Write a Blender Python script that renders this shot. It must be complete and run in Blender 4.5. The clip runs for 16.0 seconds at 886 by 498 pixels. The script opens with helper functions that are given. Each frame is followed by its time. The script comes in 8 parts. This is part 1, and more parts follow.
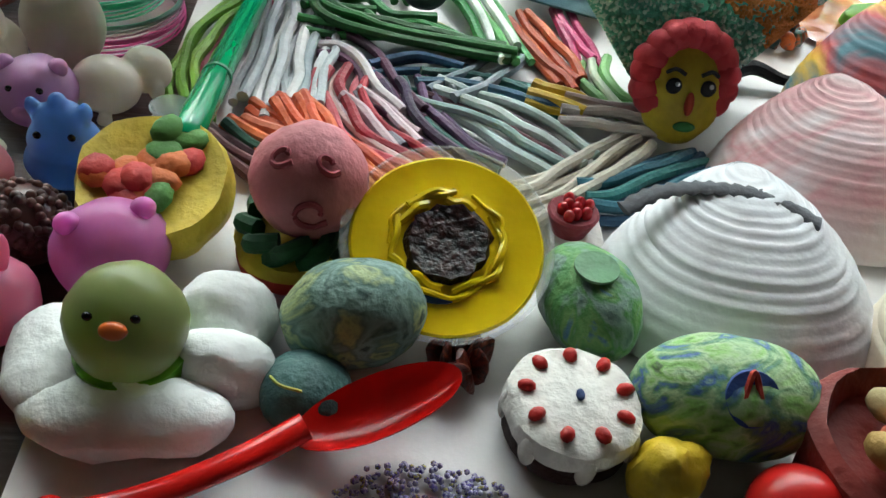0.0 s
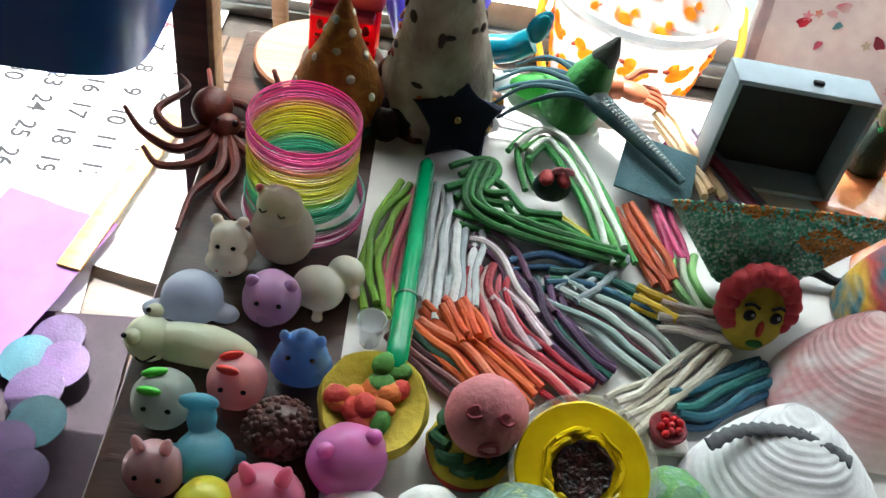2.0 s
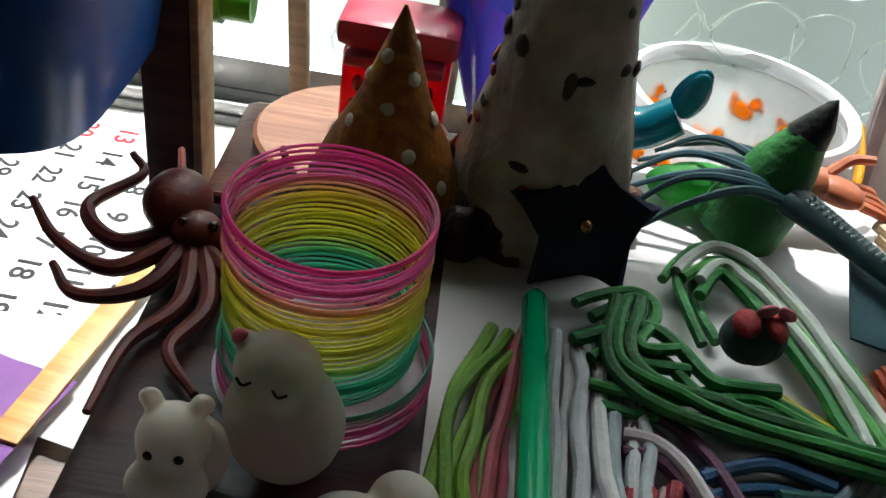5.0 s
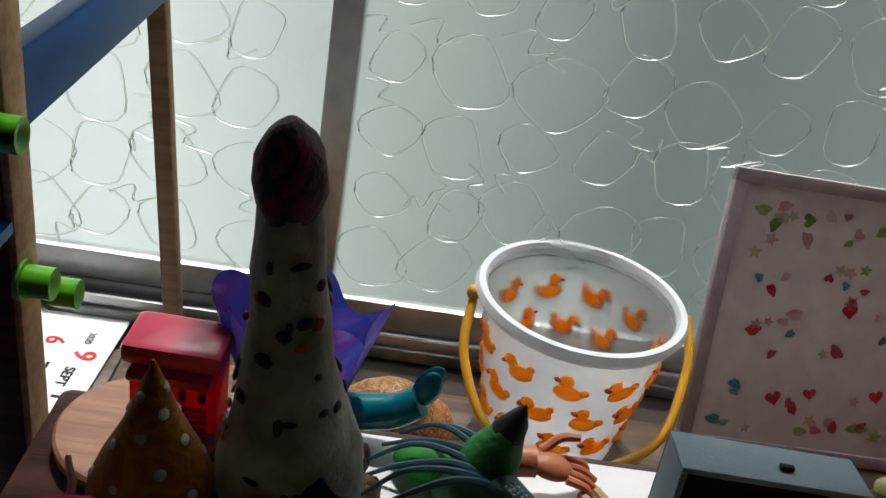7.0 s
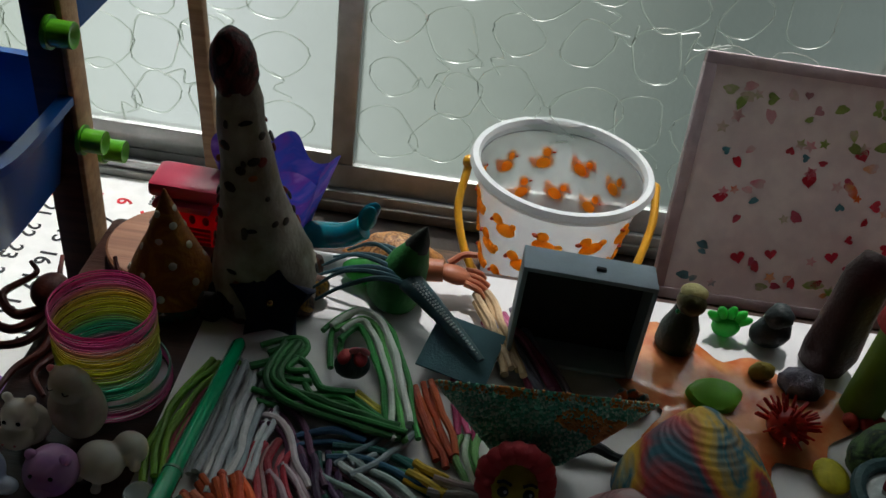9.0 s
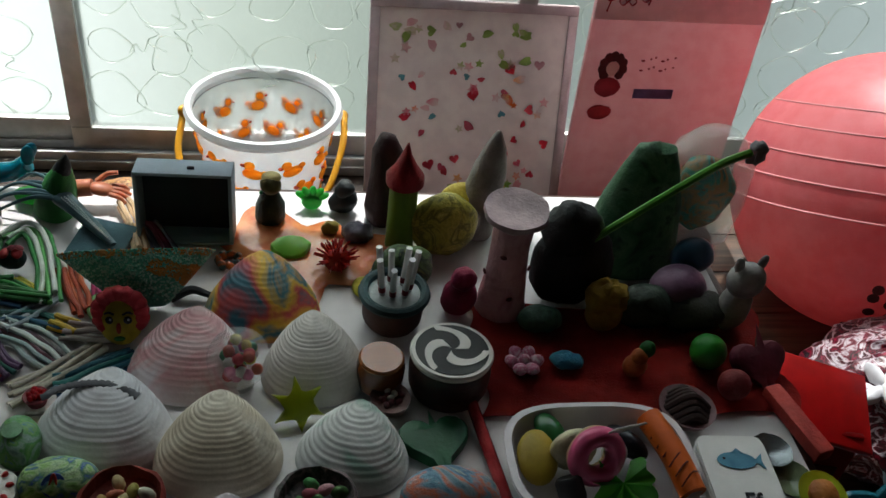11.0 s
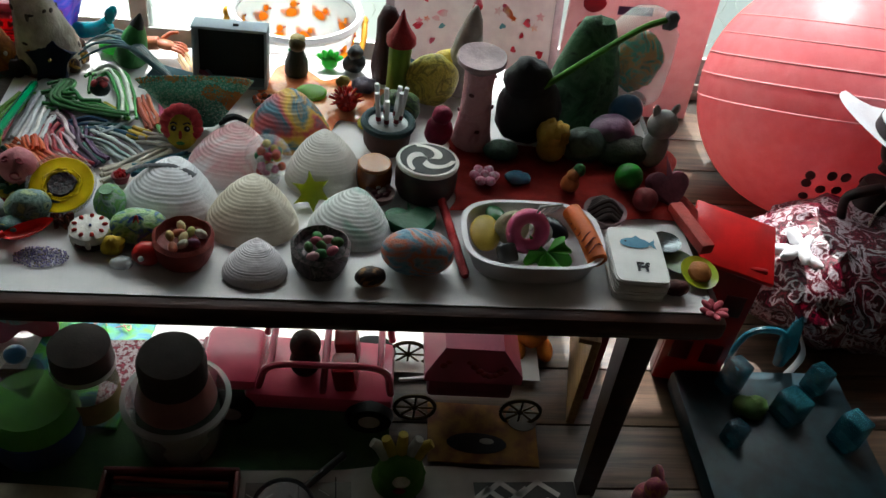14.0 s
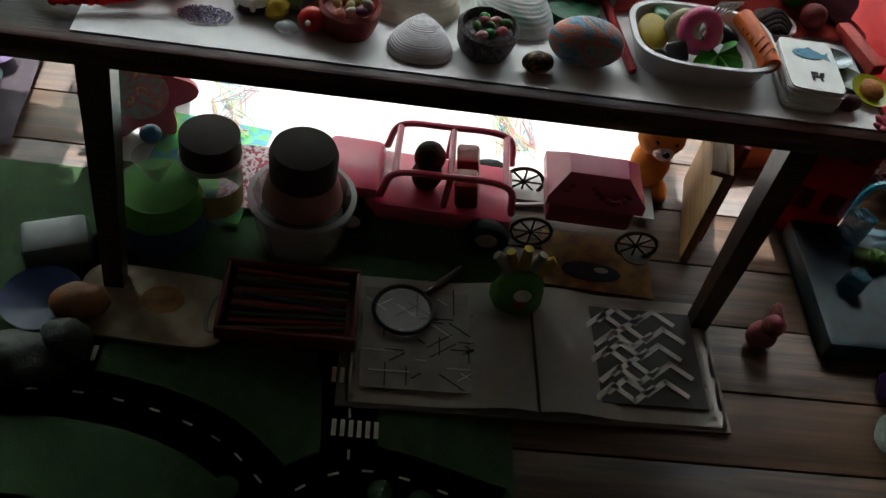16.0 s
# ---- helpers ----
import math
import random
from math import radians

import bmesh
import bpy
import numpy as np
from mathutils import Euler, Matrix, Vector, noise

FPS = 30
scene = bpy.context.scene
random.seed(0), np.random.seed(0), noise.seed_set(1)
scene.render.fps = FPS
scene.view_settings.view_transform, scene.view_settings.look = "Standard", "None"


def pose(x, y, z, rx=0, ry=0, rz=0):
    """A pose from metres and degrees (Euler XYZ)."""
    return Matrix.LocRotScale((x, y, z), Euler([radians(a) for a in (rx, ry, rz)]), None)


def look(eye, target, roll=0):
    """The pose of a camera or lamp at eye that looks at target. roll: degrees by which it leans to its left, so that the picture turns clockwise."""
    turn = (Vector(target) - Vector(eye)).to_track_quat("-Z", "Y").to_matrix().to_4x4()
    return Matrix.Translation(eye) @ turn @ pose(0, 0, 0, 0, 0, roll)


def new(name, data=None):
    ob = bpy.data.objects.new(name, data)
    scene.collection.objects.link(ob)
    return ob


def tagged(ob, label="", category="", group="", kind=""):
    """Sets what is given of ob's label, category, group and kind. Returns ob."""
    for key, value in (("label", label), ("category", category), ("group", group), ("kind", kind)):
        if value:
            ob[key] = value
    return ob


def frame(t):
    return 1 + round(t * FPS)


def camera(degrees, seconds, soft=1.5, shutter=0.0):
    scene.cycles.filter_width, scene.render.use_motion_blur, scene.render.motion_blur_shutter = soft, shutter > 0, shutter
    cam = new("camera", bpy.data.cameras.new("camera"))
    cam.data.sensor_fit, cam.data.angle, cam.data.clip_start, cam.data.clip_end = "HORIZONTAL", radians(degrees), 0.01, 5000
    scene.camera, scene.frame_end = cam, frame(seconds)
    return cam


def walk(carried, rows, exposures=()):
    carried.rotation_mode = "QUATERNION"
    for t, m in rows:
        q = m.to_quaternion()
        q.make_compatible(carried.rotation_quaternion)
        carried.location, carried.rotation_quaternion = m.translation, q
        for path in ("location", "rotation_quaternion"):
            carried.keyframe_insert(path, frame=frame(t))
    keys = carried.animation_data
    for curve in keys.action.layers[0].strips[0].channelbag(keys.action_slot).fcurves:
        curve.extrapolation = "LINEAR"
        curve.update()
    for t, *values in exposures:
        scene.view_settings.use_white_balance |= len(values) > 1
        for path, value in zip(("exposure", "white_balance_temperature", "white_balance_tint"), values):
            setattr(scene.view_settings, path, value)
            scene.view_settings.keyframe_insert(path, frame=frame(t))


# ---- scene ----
cam = camera(52.7, 16.0)
PATH = [
    (0, (0.075, 0.067, 0.697), (0.255, 1.543, -0.64), 8.9),
    (0.5, (0.031, 0.071, 0.744), (0.216, 1.477, -0.666), 10.7),
    (1, (-0.004, 0.059, 0.79), (0.166, 1.391, -0.692), 12.0),
    (1.5, (-0.017, 0.069, 0.847), (0.143, 1.364, -0.669), 12.8),
    (2, (-0.014, 0.077, 0.882), (0.13, 1.434, -0.58), 12.4),
    (2.5, (-0.025, 0.093, 0.884), (0.126, 1.47, -0.559), 14.4),
    (3, (-0.031, 0.108, 0.897), (0.104, 1.532, -0.5), 14.7),
    (3.2, (-0.035, 0.119, 0.884), (0.092, 1.559, -0.497), 14.5),
    (5.3, (-0.04, 0.284, 0.691), (0.026, 1.9, -0.485), 9.7),
    (5.5, (-0.038, 0.294, 0.694), (0.064, 1.936, -0.443), 9.1),
    (6, (-0.019, 0.3, 0.746), (0.121, 1.995, -0.308), 8.6),
    (6.5, (0.009, 0.273, 0.818), (0.145, 2.011, -0.163), 8.6),
    (7, (0.045, 0.244, 0.844), (0.183, 1.979, -0.14), 10.7),
    (7.5, (0.088, 0.21, 0.834), (0.277, 1.888, -0.238), 11.4),
    (8, (0.12, 0.193, 0.829), (0.33, 1.835, -0.293), 9.3),
    (8.5, (0.145, 0.139, 0.875), (0.303, 1.748, -0.303), 10.6),
    (9, (0.151, 0.063, 0.951), (0.16, 1.648, -0.268), 8.7),
    (9.5, (0.222, -0.013, 1.016), (0.254, 1.517, -0.272), 8.7),
    (10, (0.348, -0.06, 1.044), (0.562, 1.476, -0.22), 8.3),
    (10.2, (0.376, -0.082, 1.047), (0.684, 1.445, -0.208), 7.6),
    (12.3, (0.406, -0.426, 1.209), (0.714, 1.085, -0.065), 9.2),
    (12.5, (0.417, -0.448, 1.212), (0.737, 1.071, -0.049), 10.9),
    (13, (0.439, -0.485, 1.227), (0.778, 1.064, 0.009), 9.2),
    (13.5, (0.44, -0.515, 1.198), (0.755, 0.994, -0.076), 9.1),
    (14, (0.418, -0.532, 1.163), (0.666, 0.942, -0.167), 8.7),
    (14.5, (0.408, -0.571, 1.118), (0.616, 0.882, -0.241), 9.2),
    (15, (0.392, -0.596, 1.093), (0.597, 0.814, -0.311), 9.9),
    (15.5, (0.32, -0.63, 1.079), (0.528, 0.773, -0.332), 10.1),
    (16, (0.283, -0.603, 1.041), (0.485, 0.715, -0.45), 12.5),
]
EXPO = [(0, 1.6), (1, 1.65), (2, 1.5), (3.2, 1.0), (5.3, 0.1), (6, -0.3), (7, -0.8), (8, -1.05), (9, -1.15), (10.2, -0.7), (12.3, 0.35), (13.5, 0.6), (14.5, 0.8), (15.5, 0.95), (16, 0.85)]
walk(cam, [(t, look(eye, target, roll)) for t, eye, target, roll in PATH], [(t, e, 6050, 11) for t, e in EXPO])

# ---- light ----
SUN_EL = 63.0
world = bpy.data.worlds.new("sky")
scene.world = world
world.use_nodes = True
wn = world.node_tree.nodes
sky = wn.new("ShaderNodeTexSky")
sky.sky_type, sky.sun_disc = "NISHITA", False
sky.sun_elevation, sky.sun_rotation = radians(SUN_EL), radians(0)
world.node_tree.links.new(sky.outputs[0], wn["Background"].inputs[0])
wn["Background"].inputs[1].default_value = 0.12
sun_data = bpy.data.lights.new("sun", "SUN")
sun_data.energy, sun_data.angle, sun_data.color = 5.0, radians(0.6), (1.0, 0.95, 0.87)
new("sun", sun_data).matrix_world = look((0.3, 1.4 + 2.0, 4.0), (0.3, 1.4 + 2.0 - math.cos(radians(SUN_EL)), 4.0 - math.sin(radians(SUN_EL))))
day_data = bpy.data.lights.new("window_daylight", "AREA")
day_data.shape, day_data.size, day_data.size_y, day_data.energy, day_data.color = "RECTANGLE", 2.8, 0.9, 8.0, (0.93, 1.0, 0.97)
new("window_daylight", day_data).matrix_world = look((0.3, 1.56, 1.5), (0.3, 0.2, 0.5))


# ---- materials ----
def rgb(h):
    """Linear colour from a hex string."""
    return tuple((int(h[i:i + 2], 16) / 255) ** 2.2 for i in (0, 2, 4))


MATS = {}


def mat(h, rough=0.55, var=0.18, scale=60.0, bump=0.15, metal=0.0, trans=0.0, sss=0.0, coat=0.0, alpha=1.0, h2=None, big=8.0, emit=0.0, ior=1.45, lum=0.0):
    """A surface: colour, second colour for stains, grain and relief at two scales."""
    key = (h, rough, var, scale, bump, metal, trans, sss, coat, alpha, h2, big, emit, ior, lum)
    if key in MATS:
        return MATS[key]
    m = bpy.data.materials.new("surface_" + h)
    m.use_nodes = True
    n, ln = m.node_tree.nodes, m.node_tree.links
    p = n["Principled BSDF"]
    tc = n.new("ShaderNodeTexCoord")
    fine, wide = n.new("ShaderNodeTexNoise"), n.new("ShaderNodeTexNoise")
    fine.inputs["Scale"].default_value, fine.inputs["Detail"].default_value = scale * 6, 4
    wide.inputs["Scale"].default_value, wide.inputs["Detail"].default_value = big * 4, 5
    for t in (fine, wide):
        ln.new(tc.outputs["Object"], t.inputs["Vector"])
    c = rgb(h)
    d = rgb(h2) if h2 else tuple(v * (1 - 1.6 * var) for v in c)
    ramp = n.new("ShaderNodeValToRGB")
    ramp.color_ramp.elements[0].position, ramp.color_ramp.elements[1].position = 0.38, 0.62
    ramp.color_ramp.elements[0].color, ramp.color_ramp.elements[1].color = (*d, 1), (*c, 1)
    ln.new(wide.outputs["Fac"], ramp.inputs[0])
    mix = n.new("ShaderNodeMix")
    mix.data_type, mix.blend_type = "RGBA", "MULTIPLY"
    mix.inputs["Factor"].default_value = var
    ln.new(ramp.outputs[0], mix.inputs["A"])
    ln.new(fine.outputs["Fac"], mix.inputs["B"])
    ln.new(mix.outputs["Result"], p.inputs["Base Color"])
    p.inputs["Roughness"].default_value, p.inputs["Metallic"].default_value, p.inputs["IOR"].default_value = rough, metal, ior
    p.inputs["Transmission Weight"].default_value, p.inputs["Subsurface Weight"].default_value = trans, sss
    p.inputs["Subsurface Radius"].default_value, p.inputs["Subsurface Scale"].default_value = (1.0, 0.8, 0.7), 0.012
    p.inputs["Coat Weight"].default_value, p.inputs["Coat Roughness"].default_value, p.inputs["Alpha"].default_value = coat, 0.12, alpha
    if emit:
        ln.new(mix.outputs["Result"], p.inputs["Emission Color"])
        p.inputs["Emission Strength"].default_value = emit
    if bump:
        b = n.new("ShaderNodeBump")
        b.inputs["Strength"].default_value, b.inputs["Distance"].default_value = bump, 0.002
        add = n.new("ShaderNodeMath")
        add.operation = "ADD"
        ln.new(fine.outputs["Fac"], add.inputs[0])
        ln.new(wide.outputs["Fac"], add.inputs[1])
        ln.new(add.outputs[0], b.inputs["Height"])
        ln.new(b.outputs[0], p.inputs["Normal"])
    if lum:
        tr, ms = n.new("ShaderNodeBsdfTranslucent"), n.new("ShaderNodeMixShader")
        ln.new(mix.outputs["Result"], tr.inputs["Color"])
        ms.inputs[0].default_value = lum
        ln.new(p.outputs[0], ms.inputs[1])
        ln.new(tr.outputs[0], ms.inputs[2])
        ln.new(ms.outputs[0], n["Material Output"].inputs[0])
    MATS[key] = m
    return m


def swirl(hexes, scale=14.0, rough=0.6, warp=2.0, bump=0.4, seed=0.0, sss=0.0, coat=0.0, lum=0.0):
    """Several paints or clays smeared into one another."""
    key = ("swirl", tuple(hexes), scale, rough, warp, bump, seed, sss, coat, lum)
    if key in MATS:
        return MATS[key]
    m = mat(hexes[0], rough, 0.1, 50, bump, sss=sss, coat=coat, lum=lum, big=7.77 + len(MATS) * 0.01)
    n, ln = m.node_tree.nodes, m.node_tree.links
    tc = n["Texture Coordinate"]
    mp = n.new("ShaderNodeMapping")
    mp.inputs["Location"].default_value = (seed, seed * 1.7, seed * 0.6)
    ln.new(tc.outputs["Object"], mp.inputs[0])
    t = n.new("ShaderNodeTexNoise")
    t.inputs["Scale"].default_value, t.inputs["Detail"].default_value, t.inputs["Distortion"].default_value = scale * 2.2, 5, warp
    ln.new(mp.outputs[0], t.inputs["Vector"])
    r = n.new("ShaderNodeValToRGB")
    k = len(hexes)
    while len(r.color_ramp.elements) < k:
        r.color_ramp.elements.new(0.5)
    for i, h in enumerate(hexes):
        r.color_ramp.elements[i].position = 0.3 + 0.4 * i / max(1, k - 1)
        r.color_ramp.elements[i].color = (*rgb(h), 1)
    ln.new(t.outputs["Fac"], r.inputs[0])
    mx = [q for q in n if q.bl_idname == "ShaderNodeMix"][0]
    ln.new(r.outputs[0], mx.inputs["A"])
    MATS[key] = m
    return m


def striped(stops, lo, hi, axis=2, rough=0.4, metal=0.0, lum=0.0, coat=0.3):
    """Colour that changes along one axis of the thing, between lo and hi metres."""
    m = mat(stops[0], rough, 0.08, 60, 0.05, metal=metal, lum=lum, coat=coat, big=9.0 + len(MATS) * 0.01)
    n, ln = m.node_tree.nodes, m.node_tree.links
    sep, mr, r = n.new("ShaderNodeSeparateXYZ"), n.new("ShaderNodeMapRange"), n.new("ShaderNodeValToRGB")
    ln.new(n["Texture Coordinate"].outputs["Object"], sep.inputs[0])
    ln.new(sep.outputs[axis], mr.inputs[0])
    mr.inputs[1].default_value, mr.inputs[2].default_value = lo, hi
    while len(r.color_ramp.elements) < len(stops):
        r.color_ramp.elements.new(0.5)
    for i, h in enumerate(stops):
        r.color_ramp.elements[i].position = i / (len(stops) - 1)
        r.color_ramp.elements[i].color = (*rgb(h), 1)
    ln.new(mr.outputs[0], r.inputs[0])
    mx = [q for q in n if q.bl_idname == "ShaderNodeMix"][0]
    ln.new(r.outputs[0], mx.inputs["A"])
    return m


def planks(h, h2, length=3.0, rough=0.45):
    """Wood with long grain along x of the thing."""
    m = mat(h, rough, 0.25, 40, 0.2, h2=h2, big=11.0 + len(MATS) * 0.01)
    n, ln = m.node_tree.nodes, m.node_tree.links
    mp = n.new("ShaderNodeMapping")
    mp.inputs["Scale"].default_value = (0.08, 1.6, 1.6)
    ln.new(n["Texture Coordinate"].outputs["Object"], mp.inputs[0])
    for q in n:
        if q.bl_idname == "ShaderNodeTexNoise":
            ln.new(mp.outputs[0], q.inputs["Vector"])
    return m


def clay(h, rough=0.62):
    return mat(h, rough, 0.22, 45, 0.45)


def gel(h, lum=0.25):
    return mat(h, 0.34, 0.06, 30, 0.04, trans=0.35, sss=0.5, coat=0.22, lum=lum, ior=1.38)


def plastic(h, rough=0.28):
    return mat(h, rough, 0.06, 20, 0.03, coat=0.3)


def clear(h="f4f8fa", rough=0.06, alpha=0.28):
    return mat(h, rough, 0.02, 20, 0.0, coat=0.6, alpha=alpha)


PAPER = mat("f2f1ee", 0.75, 0.05, 90, 0.08)
INK = mat("1c1c22", 0.7, 0.05, 60, 0.0)
EYE_BLACK = mat("0c0b0e", 0.25, 0.02, 30, 0.0)


# ---- shapes ----
ID = Matrix.Identity(4)


def M(x=0.0, y=0.0, z=0.0, rx=0, ry=0, rz=0, s=1.0):
    k = s if isinstance(s, tuple) else (s, s, s)
    return pose(x, y, z, rx, ry, rz) @ Matrix.Diagonal((*k, 1))


def ell(bm, r, m=ID, seg=20, rough=0.0, freq=60.0, flat=None):
    r = r if isinstance(r, tuple) else (r, r, r)
    vs = bmesh.ops.create_uvsphere(bm, u_segments=seg, v_segments=max(6, seg * 2 // 3), radius=1, matrix=m @ Matrix.Diagonal((*r, 1)))["verts"]
    c = m.translation
    for v in vs:
        if rough:
            d = (v.co - c).normalized()
            v.co += d * rough * (noise.noise(v.co * freq) + 0.5 * noise.noise(v.co * freq * 2.7))
        if flat is not None and v.co.z < flat:
            v.co.z = flat
    return bm


def skin(bm, rows, closed=True, cap=True):
    """Faces between rings of points."""
    rings = [[bm.verts.new(p) for p in row] for row in rows]
    n = len(rings[0])
    for a, b in zip(rings, rings[1:]):
        for i in range(n if closed else n - 1):
            j = (i + 1) % n
            bm.faces.new((a[i], a[j], b[j], b[i]))
    if cap and closed:
        bm.faces.new(list(reversed(rings[0])))
        bm.faces.new(rings[-1])
    return bm


def lathe(bm, prof, m=ID, seg=28, rough=0.0, freq=40.0, cap=True, oval=(1, 1)):
    rows = []
    for r, z in prof:
        row = []
        for i in range(seg):
            a = 2 * math.pi * i / seg
            v = m @ Vector((max(r, 1e-4) * math.cos(a) * oval[0], max(r, 1e-4) * math.sin(a) * oval[1], z))
            if rough:
                k = rough * (noise.noise(v * freq) + 0.5 * noise.noise(v * freq * 2.3))
                v += Vector((math.cos(a), math.sin(a), 0.3)) * k
            row.append(v)
        rows.append(row)
    return skin(bm, rows, True, cap)


def box(bm, size, m=ID, bev=0.0):
    vs = bmesh.ops.create_cube(bm, size=1, matrix=m @ Matrix.Diagonal((*size, 1)))["verts"]
    if bev:
        es = {e for v in vs for e in v.link_edges}
        bmesh.ops.bevel(bm, geom=list(es), offset=bev, segments=2, affect="EDGES", profile=0.5)
    return bm


def spline(pts, n=8):
    pts = [Vector(p) for p in pts]
    q = [2 * pts[0] - pts[1]] + pts + [2 * pts[-1] - pts[-2]]
    out = []
    for i in range(1, len(q) - 2):
        for k in range(n):
            t = k / n
            a, b, c, d = q[i - 1], q[i], q[i + 1], q[i + 2]
            out.append(0.5 * (2 * b + (c - a) * t + (2 * a - 5 * b + 4 * c - d) * t * t + (3 * b - a - 3 * c + d) * t ** 3))
    out.append(pts[-1])
    return out


def tube(bm, pts, r, seg=8, n=8, tip=None, closed=False, oval=1.0):
    path = spline(pts, n) if n else [Vector(p) for p in pts]
    rows = []
    up = Vector((0, 0, 1))
    for i, p in enumerate(path):
        if closed:
            t = (path[(i + 1) % len(path)] - path[i - 1]).normalized()
        else:
            t = (path[min(i + 1, len(path) - 1)] - path[max(i - 1, 0)]).normalized()
        side = t.cross(up)
        side = side.normalized() if side.length > 0.05 else Vector((1, 0, 0))
        nn = side.cross(t)
        f = i / (len(path) - 1)
        rr = r if tip is None else r + (tip - r) * f
        rows.append([p + rr * (math.cos(2 * math.pi * k / seg) * side + oval * math.sin(2 * math.pi * k / seg) * nn) for k in range(seg)])
    if closed:
        rows.append(rows[0])
    return skin(bm, rows, True, not closed)


def prism(bm, outline, h, m=ID, bev=0.0):
    lo = [bm.verts.new(m @ Vector((x, y, 0))) for x, y in outline]
    hi = [bm.verts.new(m @ Vector((x, y, h))) for x, y in outline]
    n = len(lo)
    fs = [bm.faces.new(list(reversed(lo))), bm.faces.new(hi)]
    for i in range(n):
        fs.append(bm.faces.new((lo[i], lo[(i + 1) % n], hi[(i + 1) % n], hi[i])))
    if bev:
        bmesh.ops.bevel(bm, geom=list(fs[1].edges), offset=bev, segments=2, affect="EDGES", profile=0.5)
    return bm


def sheet(bm, fn, nu, nv, thick=0.0):
    """A surface over the unit square, with thickness below it."""
    top = [[bm.verts.new(fn(i / nu, j / nv)) for j in range(nv + 1)] for i in range(nu + 1)]
    for i in range(nu):
        for j in range(nv):
            bm.faces.new((top[i][j], top[i + 1][j], top[i + 1][j + 1], top[i][j + 1]))
    if thick:
        bmesh.ops.solidify(bm, geom=bm.faces[:], thickness=thick)
    return bm


ON_TABLE = False
T = 0.45  # height of the table's top


def B():
    return bmesh.new()


def mesh_of(name, bm, material):
    bmesh.ops.recalc_face_normals(bm, faces=bm.faces[:])
    me = bpy.data.meshes.new(name)
    bm.to_mesh(me)
    bm.free()
    me.materials.append(material)
    me.shade_smooth()
    me.set_sharp_from_angle(angle=radians(42))
    return me


def part(name, bm, material, parent, label=""):
    ob = new(name, mesh_of(name, bm, material))
    ob.parent = parent
    return tagged(ob, label)


def settled(m):
    """The pose of a craft piece in the table's own frame."""
    if not ON_TABLE:
        return m
    p = m.translation
    q = Vector((0.9645 * p.x - 0.0310 * p.y + 0.0296, -0.0278 * p.x + 0.9698 * p.y + 0.0144, T + 0.967 * (p.z - T)))
    return Matrix.Translation(q) @ Matrix.Scale(0.967, 4) @ Matrix.Translation(-p) @ m


def thing(name, label, category, m=ID, group="", kind=""):
    e = new(name)
    e.empty_display_size = 0.01
    e.matrix_basis = settled(m)
    return tagged(e, label, category, group, kind)


def solo(name, bm, material, label, category, m=ID, group="", kind=""):
    ob = new(name, mesh_of(name, bm, material))
    ob.matrix_basis = settled(m)
    return tagged(ob, label, category, group, kind)


def ring_pts(n, r, z=0.0, a0=0.0):
    return [(r * math.cos(a0 + 2 * math.pi * i / n), r * math.sin(a0 + 2 * math.pi * i / n), z) for i in range(n)]


def star_outline(n, r, q):
    return [((r if i % 2 == 0 else q) * math.sin(math.pi * i / n), (r if i % 2 == 0 else q) * math.cos(math.pi * i / n)) for i in range(2 * n)]


def heart_outline(s, n=28):
    out = []
    for i in range(n):
        a = 2 * math.pi * i / n
        out.append((s * math.sin(a) ** 3, s * (13 * math.cos(a) - 5 * math.cos(2 * a) - 2 * math.cos(3 * a) - math.cos(4 * a)) / 16))
    return out


def text(name, body, size, m, material, parent, bold=0.0):
    """Raised lettering as a mesh, centred."""
    cu = bpy.data.curves.new(name, "FONT")
    cu.body, cu.size, cu.extrude, cu.align_x, cu.align_y, cu.offset = body, size, 0.0003, "CENTER", "CENTER", bold
    tmp = bpy.data.objects.new(name, cu)
    scene.collection.objects.link(tmp)
    me = bpy.data.meshes.new_from_object(tmp.evaluated_get(bpy.context.evaluated_depsgraph_get()))
    bpy.data.objects.remove(tmp)
    me.materials.clear()
    me.materials.append(material)
    ob = new(name, me)
    ob.parent = parent
    ob.matrix_basis = m
    return ob


def dots(name, spots, material, parent=None, label="", n=6):
    """Many little balls in one mesh: (x, y, z, radius)."""
    bm = B()
    bmesh.ops.create_uvsphere(bm, u_segments=n, v_segments=max(3, n * 2 // 3), radius=1)
    co = np.array([v.co for v in bm.verts])
    bm.verts.index_update()
    fs = [[v.index for v in f.verts] for f in bm.faces]
    bm.free()
    verts, faces = [], []
    for x, y, z, r in spots:
        k = len(verts)
        verts.extend((co * r + (x, y, z)).tolist())
        faces.extend([[i + k for i in f] for f in fs])
    me = bpy.data.meshes.new(name)
    me.from_pydata(verts, [], faces)
    me.materials.append(material)
    me.shade_smooth()
    ob = new(name, me)
    ob.parent = parent
    return tagged(ob, label, kind="stuff")


